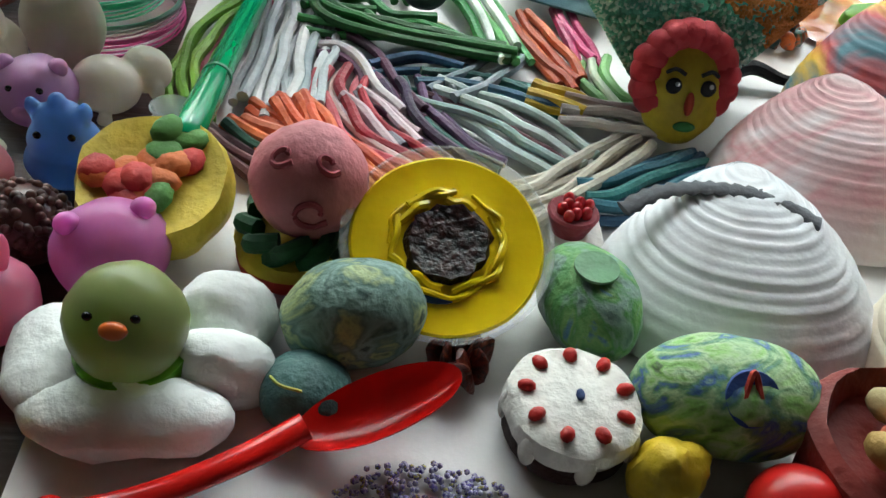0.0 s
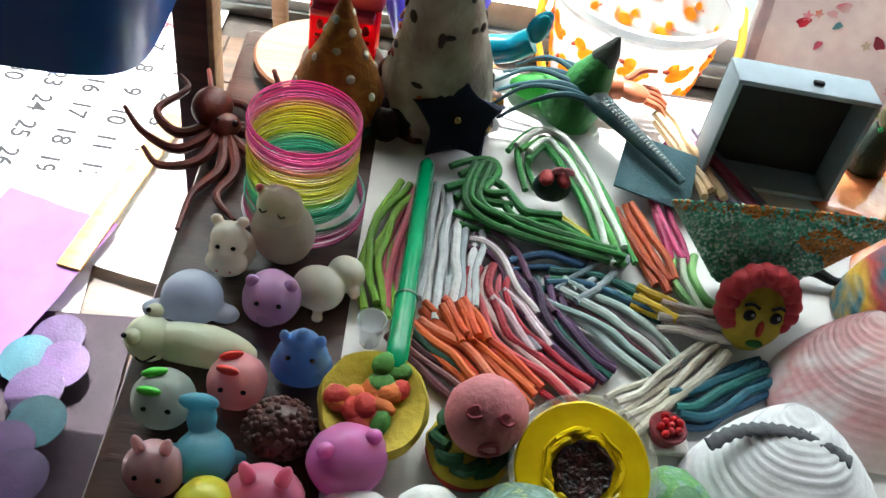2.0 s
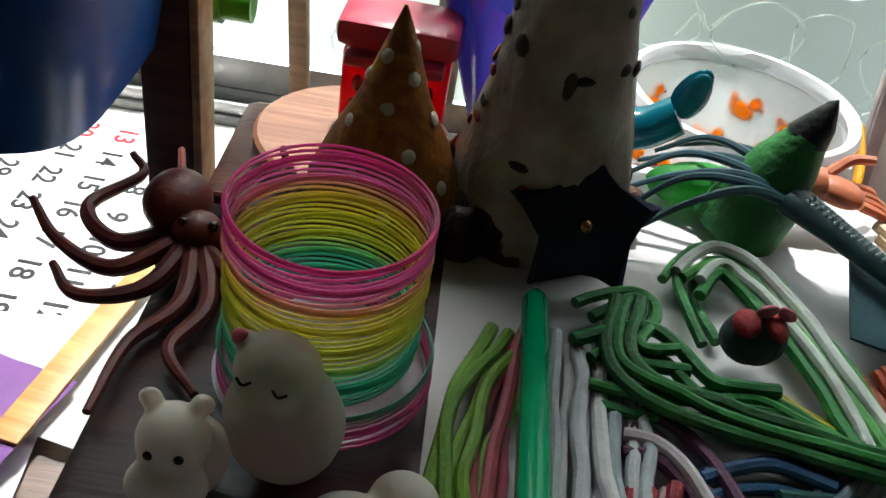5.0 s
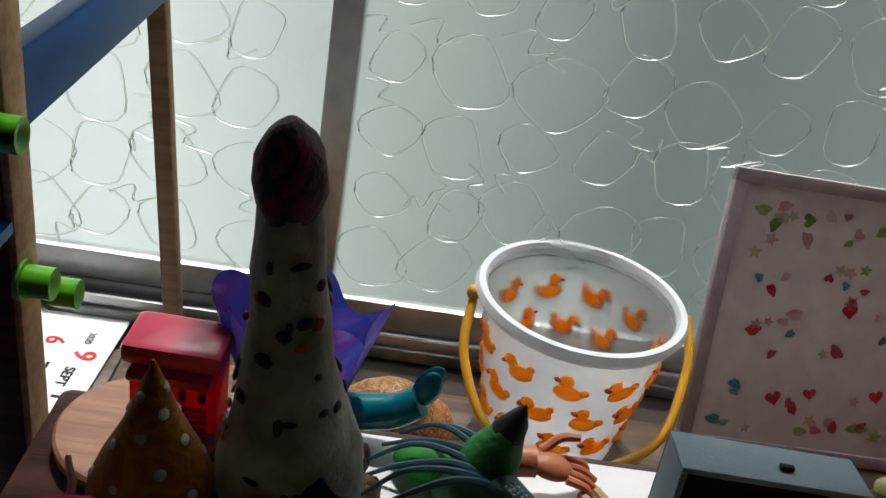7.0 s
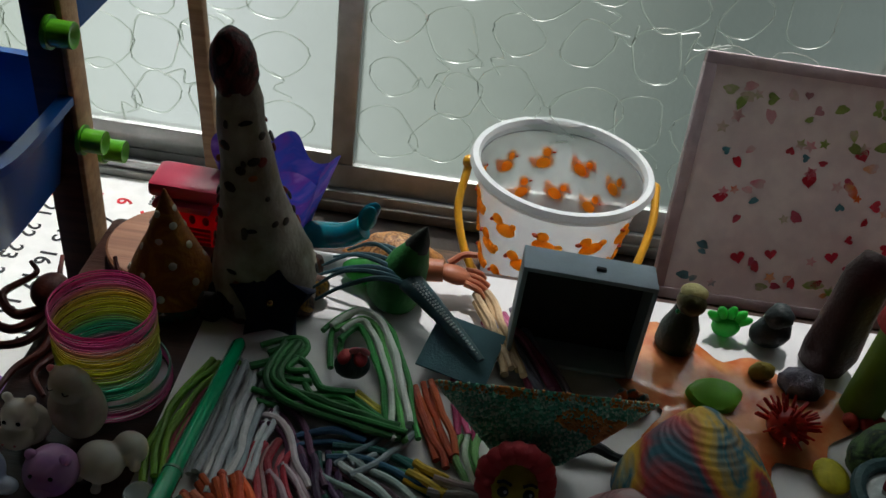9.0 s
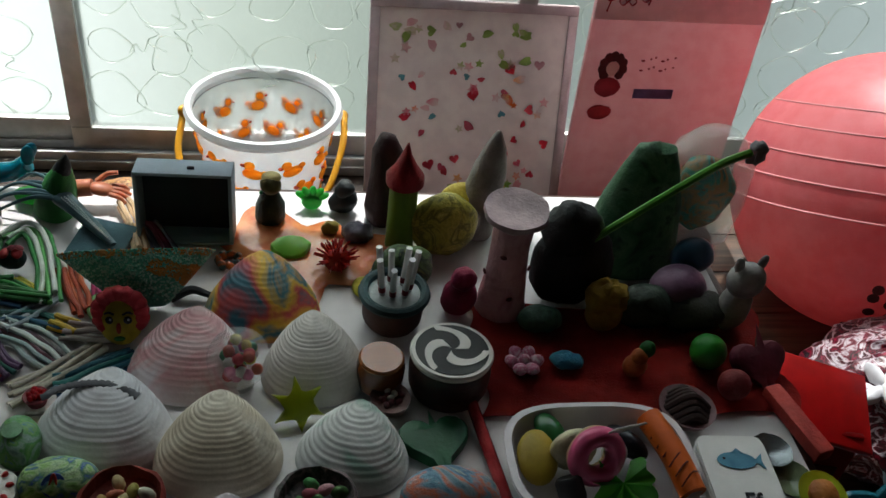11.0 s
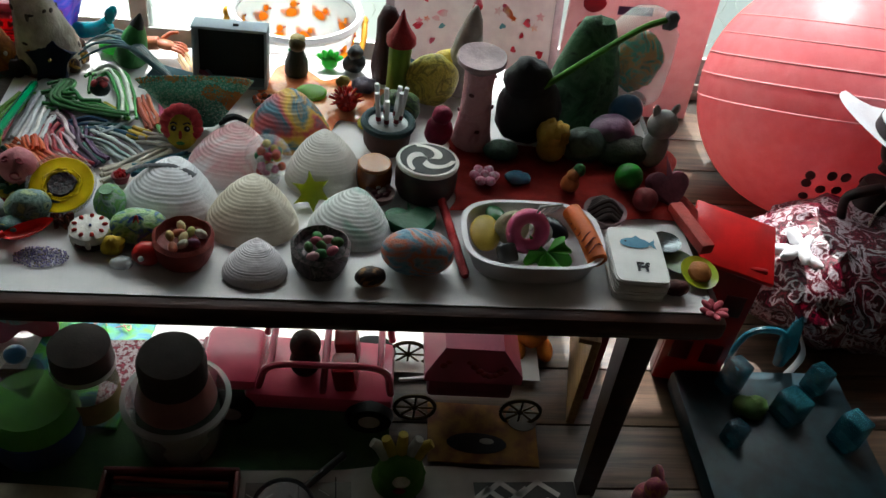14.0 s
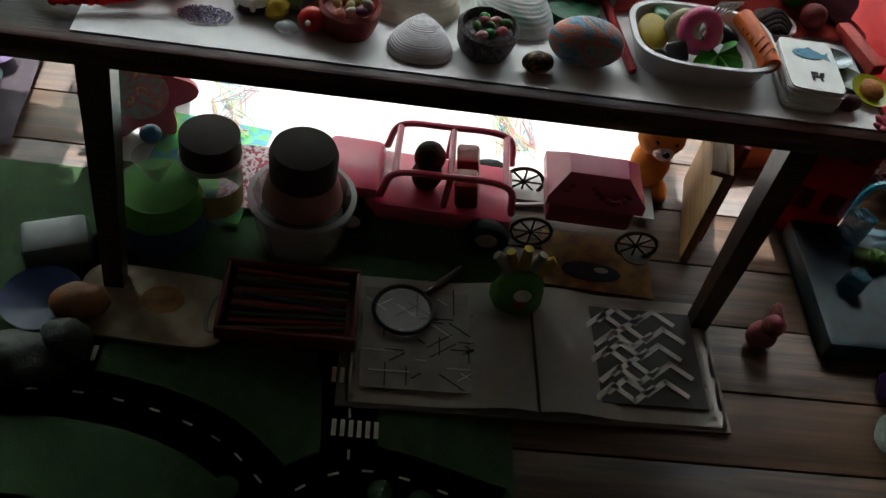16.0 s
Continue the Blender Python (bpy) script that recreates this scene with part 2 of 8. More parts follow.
# ---- structure ----
FLOOR_WOOD = planks("6b5240", "4a382c")
# colour of the unseen room shell, set dark to reduce fill on fronts
WALL = mat("4a433a", 0.85, 0.08, 25, 0.1)
X0, X1, Y0, Y1, ZC = -1.35, 1.75, -1.7, 1.40, 2.5
HEAD = 2.25
solo("floor", box(B(), (X1 - X0, Y1 - Y0 + 0.1, 0.05), M((X0 + X1) / 2, (Y0 + Y1) / 2, -0.029)), mat("2c221b", 0.8, 0.2, 30, 0.2), "dark gaps of a worn wooden plank floor", "floor", kind="structure")
solo("ceiling", box(B(), (X1 - X0 + 0.2, Y1 - Y0 + 0.2, 0.08), M((X0 + X1) / 2, (Y0 + Y1) / 2, ZC + 0.04)), WALL, "unseen ceiling, dark to cut bounced light", "ceiling", kind="structure")
solo("wall_south", box(B(), (X1 - X0 + 0.2, 0.1, ZC), M((X0 + X1) / 2, Y0 - 0.05, ZC / 2)), WALL, "unseen wall behind the walk, dark to cut bounced light", "wall", kind="structure")
solo("wall_west", box(B(), (0.1, Y1 - Y0, ZC), M(X0 - 0.05, (Y0 + Y1) / 2, ZC / 2)), WALL, "unseen side wall, dark to cut bounced light", "wall", kind="structure")
solo("wall_east", box(B(), (0.1, Y1 - Y0, ZC), M(X1 + 0.05, (Y0 + Y1) / 2, ZC / 2)), planks("6a4433", "4a2c22"), "brown wooden side wall beside the window", "wall", kind="structure")
solo("wall_north", box(B(), (X1 - X0 + 0.2, 0.12, ZC - HEAD), M((X0 + X1) / 2, Y1 + 0.06, (ZC + HEAD) / 2)), WALL, "unseen dark wall above the window, limits the sun", "wall", kind="structure")
# stripes carry outdoor brightness in their colour: bright left of centre, dim right
backdrop = solo("backdrop", box(B(), (16.0, 0.02, 13.0), M(0.3, 5.0, -1.5)), striped(["a8b48f", "dfe4d2", "f4f4ec", "b4b9ab", "70776f", "7f8680", "a0a6a2"], -4.5, 4.5, 0, 0.9, 0.0, 0.0, 0.0), "glowing green-grey backdrop, outdoor brightness painted dimmer to the right", "backdrop", kind="structure")
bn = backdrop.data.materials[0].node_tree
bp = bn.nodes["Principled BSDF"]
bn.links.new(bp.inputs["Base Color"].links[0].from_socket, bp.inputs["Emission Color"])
# the plane emits, standing in for daylight beyond the glass
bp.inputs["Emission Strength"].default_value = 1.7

# window: aluminium rails, two sliding leaves with patterned glass
ALU = mat("b9bcba", 0.42, 0.1, 60, 0.05, metal=0.7)
RAIL = mat("8d8f8c", 0.5, 0.15, 60, 0.05, metal=0.5)
PANE = mat("f0f5ee", 0.34, 0.02, 14, 0.35, trans=1.0, ior=1.25, big=3.0)
window = thing("window_1", "tall aluminium sliding window with frosted patterned glass, reaching the floor", "window", kind="structure")
part("bottom_rail", box(B(), (3.06, 0.10, 0.022), M(0.2, Y1 + 0.01, 0.011), 0.003), RAIL, window, "grey grooved bottom track")
for dy in (-0.03, 0.012):
    part("track", box(B(), (3.06, 0.006, 0.02), M(0.2, Y1 + dy, 0.03), 0.001), ALU, window)
part("top_rail", box(B(), (3.06, 0.08, 0.04), M(0.2, Y1 + 0.01, HEAD - 0.02), 0.003), ALU, window)


def rings(bm, x, z, r, y, k=18):
    f = x * 37 + z * 51
    tube(bm, [(x + r * (1 + 0.24 * math.sin(4 * math.pi * i / k + f)) * math.cos(2 * math.pi * i / k), y, z + r * (1 + 0.15 * math.sin(2 * math.pi * i / k + 2 * f)) * math.sin(2 * math.pi * i / k)) for i in range(k)], 0.0017, 5, 0, closed=True)


for x_lo, x_hi, y in ((-1.3, -0.02, Y1 + 0.022), (-0.06, 0.84, Y1 - 0.008), (0.80, 1.70, Y1 + 0.022)):
    leaf = part("window_leaf", box(B(), (x_hi - x_lo, 0.024, 0.05), M((x_lo + x_hi) / 2, y, 0.065), 0.003), ALU, window, "aluminium leaf with frosted glass")
    for xs in (x_lo + 0.02, x_hi - 0.02):
        part("stile", box(B(), (0.04, 0.024, HEAD - 0.12), M(xs, y, HEAD / 2 + 0.03), 0.003), ALU, leaf)
    part("leaf_top", box(B(), (x_hi - x_lo, 0.024, 0.05), M((x_lo + x_hi) / 2, y, HEAD - 0.065), 0.003), ALU, leaf)
    g = part("pane", box(B(), (x_hi - x_lo - 0.07, 0.004, HEAD - 0.17), M((x_lo + x_hi) / 2, y, HEAD / 2)), PANE, leaf, "frosted glass with raised loops")
    g.visible_shadow = False
    bm = B()
    rnd = random.Random(5)
    nx = int((x_hi - x_lo) / 0.105)
    for i in range(nx):
        for j in range(8):
            cx = x_lo + 0.09 + i * 0.105 + rnd.uniform(-0.014, 0.014)
            cz = 0.15 + j * 0.105 + rnd.uniform(-0.014, 0.014)
            if cx > x_hi - 0.08:
                continue
            r = rnd.uniform(0.034, 0.054)
            rings(bm, cx, cz, r, y - 0.003)
            if rnd.random() < 0.6:
                a = rnd.uniform(0, 6.28)
                tube(bm, [(cx + r * math.cos(a), y - 0.003, cz + r * math.sin(a)), (cx + 1.3 * r * math.cos(a + 0.5), y - 0.003, cz + 1.3 * r * math.sin(a + 0.5)), (cx + 1.7 * r * math.cos(a + 0.2), y - 0.003, cz + 1.7 * r * math.sin(a + 0.2)), (cx + 2.1 * r * math.cos(a + 0.6), y - 0.003, cz + 2.1 * r * math.sin(a + 0.6))], 0.002, 5, 4)
    lp = part("relief_loops", bm, PANE, leaf, "raised loops pressed into the glass")
    lp.visible_shadow = False
part("side_post", box(B(), (0.05, 0.09, HEAD), M(1.70, Y1, HEAD / 2), 0.004), planks("6e4a40", "4d3029"), window, "brown window post")

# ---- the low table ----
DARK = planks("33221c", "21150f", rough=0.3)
TX0, TX1, TY0, TY1 = -0.145, 0.880, 0.150, 0.698
table = thing("coffee_table", "low dark-brown wooden coffee table crowded with small crafts", "table", M((TX0 + TX1) / 2, (TY0 + TY1) / 2, 0))
hx, hy = (TX1 - TX0) / 2, (TY1 - TY0) / 2
part("tabletop", box(B(), (2 * hx, 2 * hy, 0.03), M(0, 0, T - 0.018), 0.008), planks("4a312a", "33211b", rough=0.35), table, "dark brown wood-grain tabletop")
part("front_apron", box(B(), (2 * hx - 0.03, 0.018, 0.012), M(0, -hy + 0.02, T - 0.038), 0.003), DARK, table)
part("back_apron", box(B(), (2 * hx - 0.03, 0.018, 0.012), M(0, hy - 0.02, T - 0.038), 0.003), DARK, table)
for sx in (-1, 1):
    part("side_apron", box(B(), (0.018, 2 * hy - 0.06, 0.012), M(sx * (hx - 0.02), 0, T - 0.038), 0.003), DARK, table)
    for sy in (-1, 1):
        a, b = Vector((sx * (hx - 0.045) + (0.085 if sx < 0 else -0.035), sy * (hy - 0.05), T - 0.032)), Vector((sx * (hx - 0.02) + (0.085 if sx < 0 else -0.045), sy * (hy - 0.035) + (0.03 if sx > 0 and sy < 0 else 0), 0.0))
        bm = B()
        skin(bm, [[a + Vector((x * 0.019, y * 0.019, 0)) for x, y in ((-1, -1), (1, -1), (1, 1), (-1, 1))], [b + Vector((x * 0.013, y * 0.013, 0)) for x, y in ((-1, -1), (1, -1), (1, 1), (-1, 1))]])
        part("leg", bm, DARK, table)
solo("white_sheet", box(B(), (0.893, 0.520, 0.0015), M(0.420, 0.426, T - 0.0018)), mat("dcdada", 0.42, 0.06, 90, 0.05), "glossy white paper sheet covering the tabletop", "table cover")


# ---- craft pieces on the table ----
ON_TABLE = True


def strands(cols, pts, n, spread, r=0.0030, z=T, seed=1, label="bundle of soft clay strands lying on the white sheet", end_spread=None, tips=None):
    """A bundle of rolled clay strings, each one a part."""
    rnd = random.Random(seed)
    b = thing("clay_strands", label, "clay strands", M(pts[0][0], pts[0][1], z), "clay strand bundles")
    o = Vector((pts[0][0], pts[0][1], 0))
    es = spread if end_spread is None else end_spread
    for i in range(n):
        k = (i - (n - 1) / 2)
        path = []
        for j, p in enumerate(pts):
            a, c = pts[max(j - 1, 0)], pts[min(j + 1, len(pts) - 1)]
            d = Vector((c[0] - a[0], c[1] - a[1], 0)).normalized()
            s = spread + (es - spread) * j / (len(pts) - 1)
            nrm = Vector((-d.y, d.x, 0))
            w = rnd.uniform(-0.4, 0.4) * s / max(1, n)
            path.append(Vector((p[0], p[1], 0)) - o + nrm * (k * s / max(1, n - 1) + w) + Vector((0, 0, r * 0.9 + (i % 2) * r * 0.9 + rnd.uniform(0, 1.0) * r)))
        path[-1] += (path[-1] - path[-2]) * rnd.uniform(-0.18, 0.18)
        path[0] += (path[0] - path[1]) * rnd.uniform(-0.12, 0.12)
        rr = r * rnd.uniform(0.78, 1.08)
        path = spline(path, 4)
        for _ in range(3):
            path = [path[0]] + [(path[q - 1] + 2 * path[q] + path[q + 1]) / 4 for q in range(1, len(path) - 1)] + [path[-1]]
        path = [v + 0.0042 * Vector((noise.noise(v * 34 + Vector((i * 2.3, seed, 0))), noise.noise(v * 34 + Vector((0, i * 2.3, seed + 9))), 0.4 * abs(noise.noise(v * 40 + Vector((seed, 5, i * 1.7)))))) for v in path]
        part("strand", tube(B(), path, rr, 8, 2), clay(cols[i % len(cols)], 0.5), b)
    return b


strands(["7fae2e", "6fa028", "8dbb3c"], [(-0.007, 0.533), (-0.025, 0.483), (-0.030, 0.445), (-0.021, 0.410)], 5, 0.018, seed=1, label="bundle of light green clay strands on the white sheet")
strands(["b8455a", "c25a68"], [(-0.005, 0.527), (-0.015, 0.485), (-0.016, 0.423)], 3, 0.010, seed=2, label="a few rose pink clay strands on the white sheet")
strands(["c9ccd0", "b9bfc4", "d8d8d6"], [(0.015, 0.532), (0.012, 0.479), (0.010, 0.418)], 6, 0.026, seed=3, label="bundle of grey-white clay strands on the white sheet")
strands(["bfc8cc", "a9b6bc", "d5d9da"], [(0.033, 0.535), (0.033, 0.478), (0.031, 0.431)], 4, 0.018, seed=4, label="bundle of pale grey clay strands on the white sheet")
strands(["1f6b2c", "2a7d35"], [(0.019, 0.545), (0.039, 0.562), (0.052, 0.552), (0.036, 0.524), (0.060, 0.523)], 2, 0.008, 0.0032, T + 0.006, 5, "tangled dark green clay strands")
strands(["1f6b2c", "26773a"], [(0.020, 0.521), (0.048, 0.539), (0.068, 0.507), (0.100, 0.508)], 2, 0.010, 0.0032, T + 0.006, 6, "tangled dark green clay strands")
strands(["226f30", "2f8a3c"], [(0.024, 0.504), (0.060, 0.500), (0.084, 0.511), (0.119, 0.489)], 3, 0.012, 0.0032, T + 0.004, 7, "dark green clay strands crossing the others")
strands(["1d6428", "2a7d35"], [(0.039, 0.555), (0.032, 0.511), (0.080, 0.493), (0.134, 0.482)], 3, 0.010, 0.0032, T + 0.009, 8, "dark green clay strands on top of the heap")
strands(["2f8a3c", "dfe8dc", "57a84e", "e9efe6", "3d9646"], [(0.069, 0.578), (0.087, 0.603), (0.108, 0.585), (0.126, 0.531), (0.138, 0.482)], 5, 0.020, 0.0031, T + 0.006, 9, "green and white clay strands bent into an arch")
strands(["2c8438"], [(0.077, 0.545), (0.071, 0.582), (0.082, 0.605)], 2, 0.008, seed=10, label="two green clay strands in a loop")
strands(["d8c83a", "c9b52c", "e2d65c"], [(0.092, 0.518), (0.108, 0.510), (0.126, 0.500)], 3, 0.012, seed=11, label="short yellow clay strands")
strands(["b5481c", "a63f18", "c45a2a"], [(0.145, 0.540), (0.157, 0.508), (0.173, 0.473)], 6, 0.022, seed=12, end_spread=0.014, label="rust orange clay strands on the white sheet")
strands(["b02a62", "c8447a"], [(0.176, 0.560), (0.179, 0.524), (0.186, 0.497)], 3, 0.010, seed=13, label="a few magenta clay strands")
strands(["5c3350", "d9cfd2", "6d4060"], [(0.035, 0.489), (0.052, 0.482), (0.071, 0.444), (0.082, 0.425)], 4, 0.018, seed=14, label="bundle of plum and white clay strands")
strands(["1d6a60", "2b5f7a", "2f7a4c", "23605a"], [(0.085, 0.462), (0.117, 0.464), (0.147, 0.453), (0.164, 0.444)], 5, 0.020, seed=15, label="teal and green clay strands", end_spread=0.014)
strands(["d9b01e", "e2bf35"], [(0.143, 0.455), (0.158, 0.448), (0.170, 0.442)], 4, 0.014, 0.0031, T + 0.003, 16, "yellow clay strand ends")
strands(["b9cfcb", "9fbcb8", "5a2c38", "cfdcd8", "48333c"], [(0.090, 0.449), (0.119, 0.435), (0.138, 0.419), (0.160, 0.400)], 6, 0.028, seed=17, label="pale teal and maroon clay strands")
strands(["4b2d54", "3f2748", "235f57", "57365f"], [(0.077, 0.460), (0.086, 0.432), (0.099, 0.406), (0.122, 0.388)], 5, 0.020, seed=18, label="dark purple clay strands with teal ends")
strands(["b5283a", "c94a56", "d9b9b4", "a32234", "c0606a"], [(0.047, 0.462), (0.043, 0.439), (0.060, 0.404), (0.084, 0.385), (0.103, 0.369)], 6, 0.026, seed=19, label="red and pink clay strands with hooked ends")
strands(["d9622a", "e0703a", "cf5030", "d97a5a", "c8552a"], [(0.000, 0.416), (0.025, 0.398), (0.046, 0.379), (0.068, 0.356)], 8, 0.036, 0.0034, seed=20, label="bundle of orange and salmon clay strands")
strands(["e0622a", "d95424"], [(0.022, 0.424), (0.028, 0.410), (0.034, 0.398)], 5, 0.016, 0.0032, T + 0.006, 21, "orange clay strand ends standing up")
strands(["6b4046", "7a4c50", "56333c", "2f5a48"], [(-0.014, 0.402), (0.005, 0.383), (0.033, 0.362), (0.052, 0.355)], 5, 0.020, seed=22, label="brown and mauve clay strands")
strands(["ddd6c4", "e8e2d2", "cfc7b4"], [(0.195, 0.428), (0.167, 0.399), (0.147, 0.378), (0.123, 0.362)], 6, 0.020, seed=23, label="cream clay strands fanning out", end_spread=0.026)
strands(["1f5a78", "2a6d80", "1c4f70", "2f7f7a"], [(0.225, 0.412), (0.195, 0.392), (0.175, 0.379), (0.158, 0.376)], 7, 0.020, seed=24, label="dark blue clay strands", end_spread=0.026)
strands(["d5cdc4", "c8b8b4", "e0d9d0"], [(0.207, 0.440), (0.184, 0.444), (0.158, 0.445)], 6, 0.022, 0.0028, T + 0.004, 25, "cream clay strands under the clay face", end_spread=0.03)
strands(["7fb86a", "cfe0c4", "5fa04e"], [(0.186, 0.503), (0.184, 0.474), (0.196, 0.455)], 4, 0.014, seed=26, label="pale green clay strands")
strands(["c8a67a", "d4b48a"], [(0.190, 0.650), (0.207, 0.609), (0.221, 0.565)], 4, 0.014, 0.0034, T + 0.004, 27, "short bundle of beige clay strands")
strands(["b8567e", "8d8aa0", "a8a4b4", "c06a8a"], [(0.203, 0.640), (0.228, 0.602), (0.252, 0.552)], 6, 0.026, 0.0034, seed=28, label="rose and grey clay strands")
strands(["2b5a80", "345f8a"], [(0.060, 0.470), (0.085, 0.480), (0.110, 0.474)], 3, 0.012, seed=29, label="blue-green clay strands under the heap")
strands(["d9c7cf", "c9aeb8", "8e8a96"], [(0.050, 0.440), (0.060, 0.425), (0.078, 0.402)], 5, 0.022, seed=30, label="loose bundle of pink-white clay strands")
strands(["9aa7ae", "7b8e98", "c2ccd0"], [(0.140, 0.500), (0.120, 0.475), (0.100, 0.455)], 4, 0.022, seed=31, label="loose bundle of grey-blue clay strands")


def clam(x, y_front, w, depth, h, hexes, rz=0, label="", ridges=16, seed=0, tilt=6, amp=0.0008):
    """A clam shell lying dome up, its hinge away from the room."""
    rnd = random.Random(seed)
    nphi, ns = 56, 64
    rows = []
    tops = [rnd.uniform(0.5, 1.4) for _ in range(ridges + 2)]
    for j in range(ns + 1):
        s = j / ns
        row = []
        for i in range(nphi):
            a = 2 * math.pi * i / nphi
            ca, sa = math.cos(a), math.sin(a)
            if sa >= 0:
                ox, oy = abs(ca) ** 1.3 * (1 if ca >= 0 else -1), sa ** 1.05 * 0.98
            else:
                ox, oy = (abs(ca) ** 0.85) * (1 if ca >= 0 else -1), -abs(sa) ** 0.9 * 0.86
            ux, uy = 0.03, 0.80
            px, py = ux + (ox - ux) * s, uy + (oy - uy) * s
            z = h * max(0.0, 1 - s ** 2.1) ** 0.72
            q = s ** 1.15 * ridges
            k = int(q)
            f = q - k
            bumpy = amp * tops[min(k, ridges)] * (0.5 - abs(f - 0.62)) * 2 * min(1, 4 * s) * (1 if s < 0.985 else 0)
            wav = 0.0012 * noise.noise(Vector((px * 6, py * 6, seed * 3.1)))
            nx = 1 + 0.6 * bumpy / max(h, 0.01)
            row.append((px * w / 2 * nx, py * depth / 1.84 + depth * 0.47, max(0.0006, z + bumpy + wav * (1 - s))))
        rows.append(row)
    bm = B()
    skin(bm, rows, True, True)
    return solo("clam_shell", bm, swirl(hexes, 6.0, 0.6, 1.2, 0.12, seed), label, "shell", M(x, y_front, T + 0.001, tilt * 0, 0, rz), "painted clam shells")


clam(0.207, 0.272, 0.122, 0.100, 0.042, ["b8b2b6", "d8d8dc", "e6e8ec", "cfd0d6", "c9b8b6"], -4, "large clam shell painted pale blue-grey, with a dark band", 17, 1)
clam(0.314, 0.246, 0.114, 0.096, 0.046, ["b5a890", "cdc2ac", "ddd6c4", "b9ae9a"], 2, "sandy ridged clam shell on the white sheet", 18, 2)
clam(0.424, 0.252, 0.104, 0.086, 0.038, ["8fb5a6", "cfd3cf", "e0e2e0", "b7c4be", "9fb3ac"], -12, "clam shell streaked with pale green paint", 14, 3)
clam(0.321, 0.177, 0.075, 0.066, 0.026, ["b9aeb2", "cfc8cc", "dcd6da"], 0, "small smooth lilac-grey clam shell near the table's edge", 20, 4, amp=0.0006)
clam(0.274, 0.352, 0.120, 0.100, 0.045, ["c9b9ba", "d8cfd0", "d09a9c", "e2dcdc"], -8, "clam shell blushed with pink paint", 18, 5)
clam(0.404, 0.350, 0.104, 0.098, 0.046, ["b5b0a8", "c9c5be", "d6d2cc"], 4, "grey ridged clam shell behind the gumball globe", 20, 6)
clam(0.350, 0.435, 0.122, 0.100, 0.050, ["1f5a6a", "a83a3a", "c9a12a", "2a6a7a", "b8862a", "8a3a5a"], 0, "clam shell painted in teal, red and gold", 15, 7)
bm = B()
tube(bm, [(-0.042, -0.013, -0.0036), (-0.028, -0.005, -0.0004), (-0.010, -0.001, 0.0010), (0.010, -0.001, 0.0010), (0.026, -0.005, -0.0004), (0.040, -0.013, -0.0036)], 0.0042, 8, 10, oval=0.35)
for v in bm.verts:
    v.co.y += 0.0009 * math.sin(v.co.x * 1100)
solo("painted_band", bm, mat("6c6e74", 0.8, 0.25, 60, 0.3), "grey painted scalloped band on the large shell", "paint band", M(0.203, 0.345, T + 0.0405))


def squishy(x, y, w, h, hexa, label, ears="", squash=1.0, rz=0, eyes=True, eye_h=0.64, lum=0.28, z=T, name="squishy_toy"):
    """A small soft jelly animal."""
    t = thing(name, label, "squishy toy", M(x, y, z, 0, 0, rz), "soft squishy toys")
    m = gel(hexa, lum)
    r = w / 2
    bm = B()
    ell(bm, (r, r * squash, h / 2), M(0, 0, h * 0.46), 24, 0.0008, 90, 0.0)
    if ears in ("long", "cat", "bumps", "arms", "wings"):
        for s in (-1, 1):
            if ears == "long":
                ell(bm, (r * 0.2, r * 0.16, r * 0.5), M(s * r * 0.42, r * 0.15, h * 0.98, -10, s * 14), 12)
            elif ears == "cat":
                ell(bm, (r * 0.24, r * 0.2, r * 0.28), M(s * r * 0.62, 0, h * 0.86, 0, s * 25), 12)
            elif ears == "bumps":
                ell(bm, (r * 0.22, r * 0.2, r * 0.2), M(s * r * 0.6, 0.0, h * 0.88), 12)
            elif ears == "arms":
                ell(bm, (r * 0.34, r * 0.22, r * 0.22), M(s * r * 0.9, -r * 0.1, h * 0.42, 0, s * 20), 12)
            else:
                ell(bm, (r * 0.45, r * 0.25, r * 0.3), M(s * r * 0.75, 0, h * 0.35, 0, s * 30), 12)
    part("body", bm, m, t)
    if eyes:
        for s in (-1, 1):
            ez = (eye_h + 0.10 - 0.46) * 2
            yy = -r * squash * math.sqrt(max(0.1, 1 - 0.36 ** 2 - ez * ez))
            part("eye", ell(B(), (0.0017, 0.0012, 0.0017), M(s * r * 0.36, yy, h * (eye_h + 0.10)), 10), EYE_BLACK, t)
    return t


def soft(x, y, label, hexa, lumps, eyes=(), rz=0, lum=0.3, z=T):
    """A jelly animal made of a few merged lumps: (radii, place, turn about x)."""
    t = thing("squishy_toy", label, "squishy toy", M(x, y, z, 0, 0, rz), "soft squishy toys")
    bm = B()
    for r, p, turn in lumps:
        ell(bm, r, M(*p, turn), 22, 0.0004, 90)
    bmesh.ops.recalc_face_normals(bm, faces=bm.faces[:])
    body = part("body", bm, gel(hexa, lum), t)
    rm = body.modifiers.new("merge", "REMESH")
    rm.mode, rm.voxel_size, rm.use_smooth_shade = "VOXEL", 0.0011, True
    sm = body.modifiers.new("soften", "SMOOTH")
    sm.iterations, sm.factor = 6, 0.6
    for p in eyes:
        part("eye", ell(B(), (0.0017, 0.0013, 0.0017), M(*p), 10), EYE_BLACK, t)
    return t


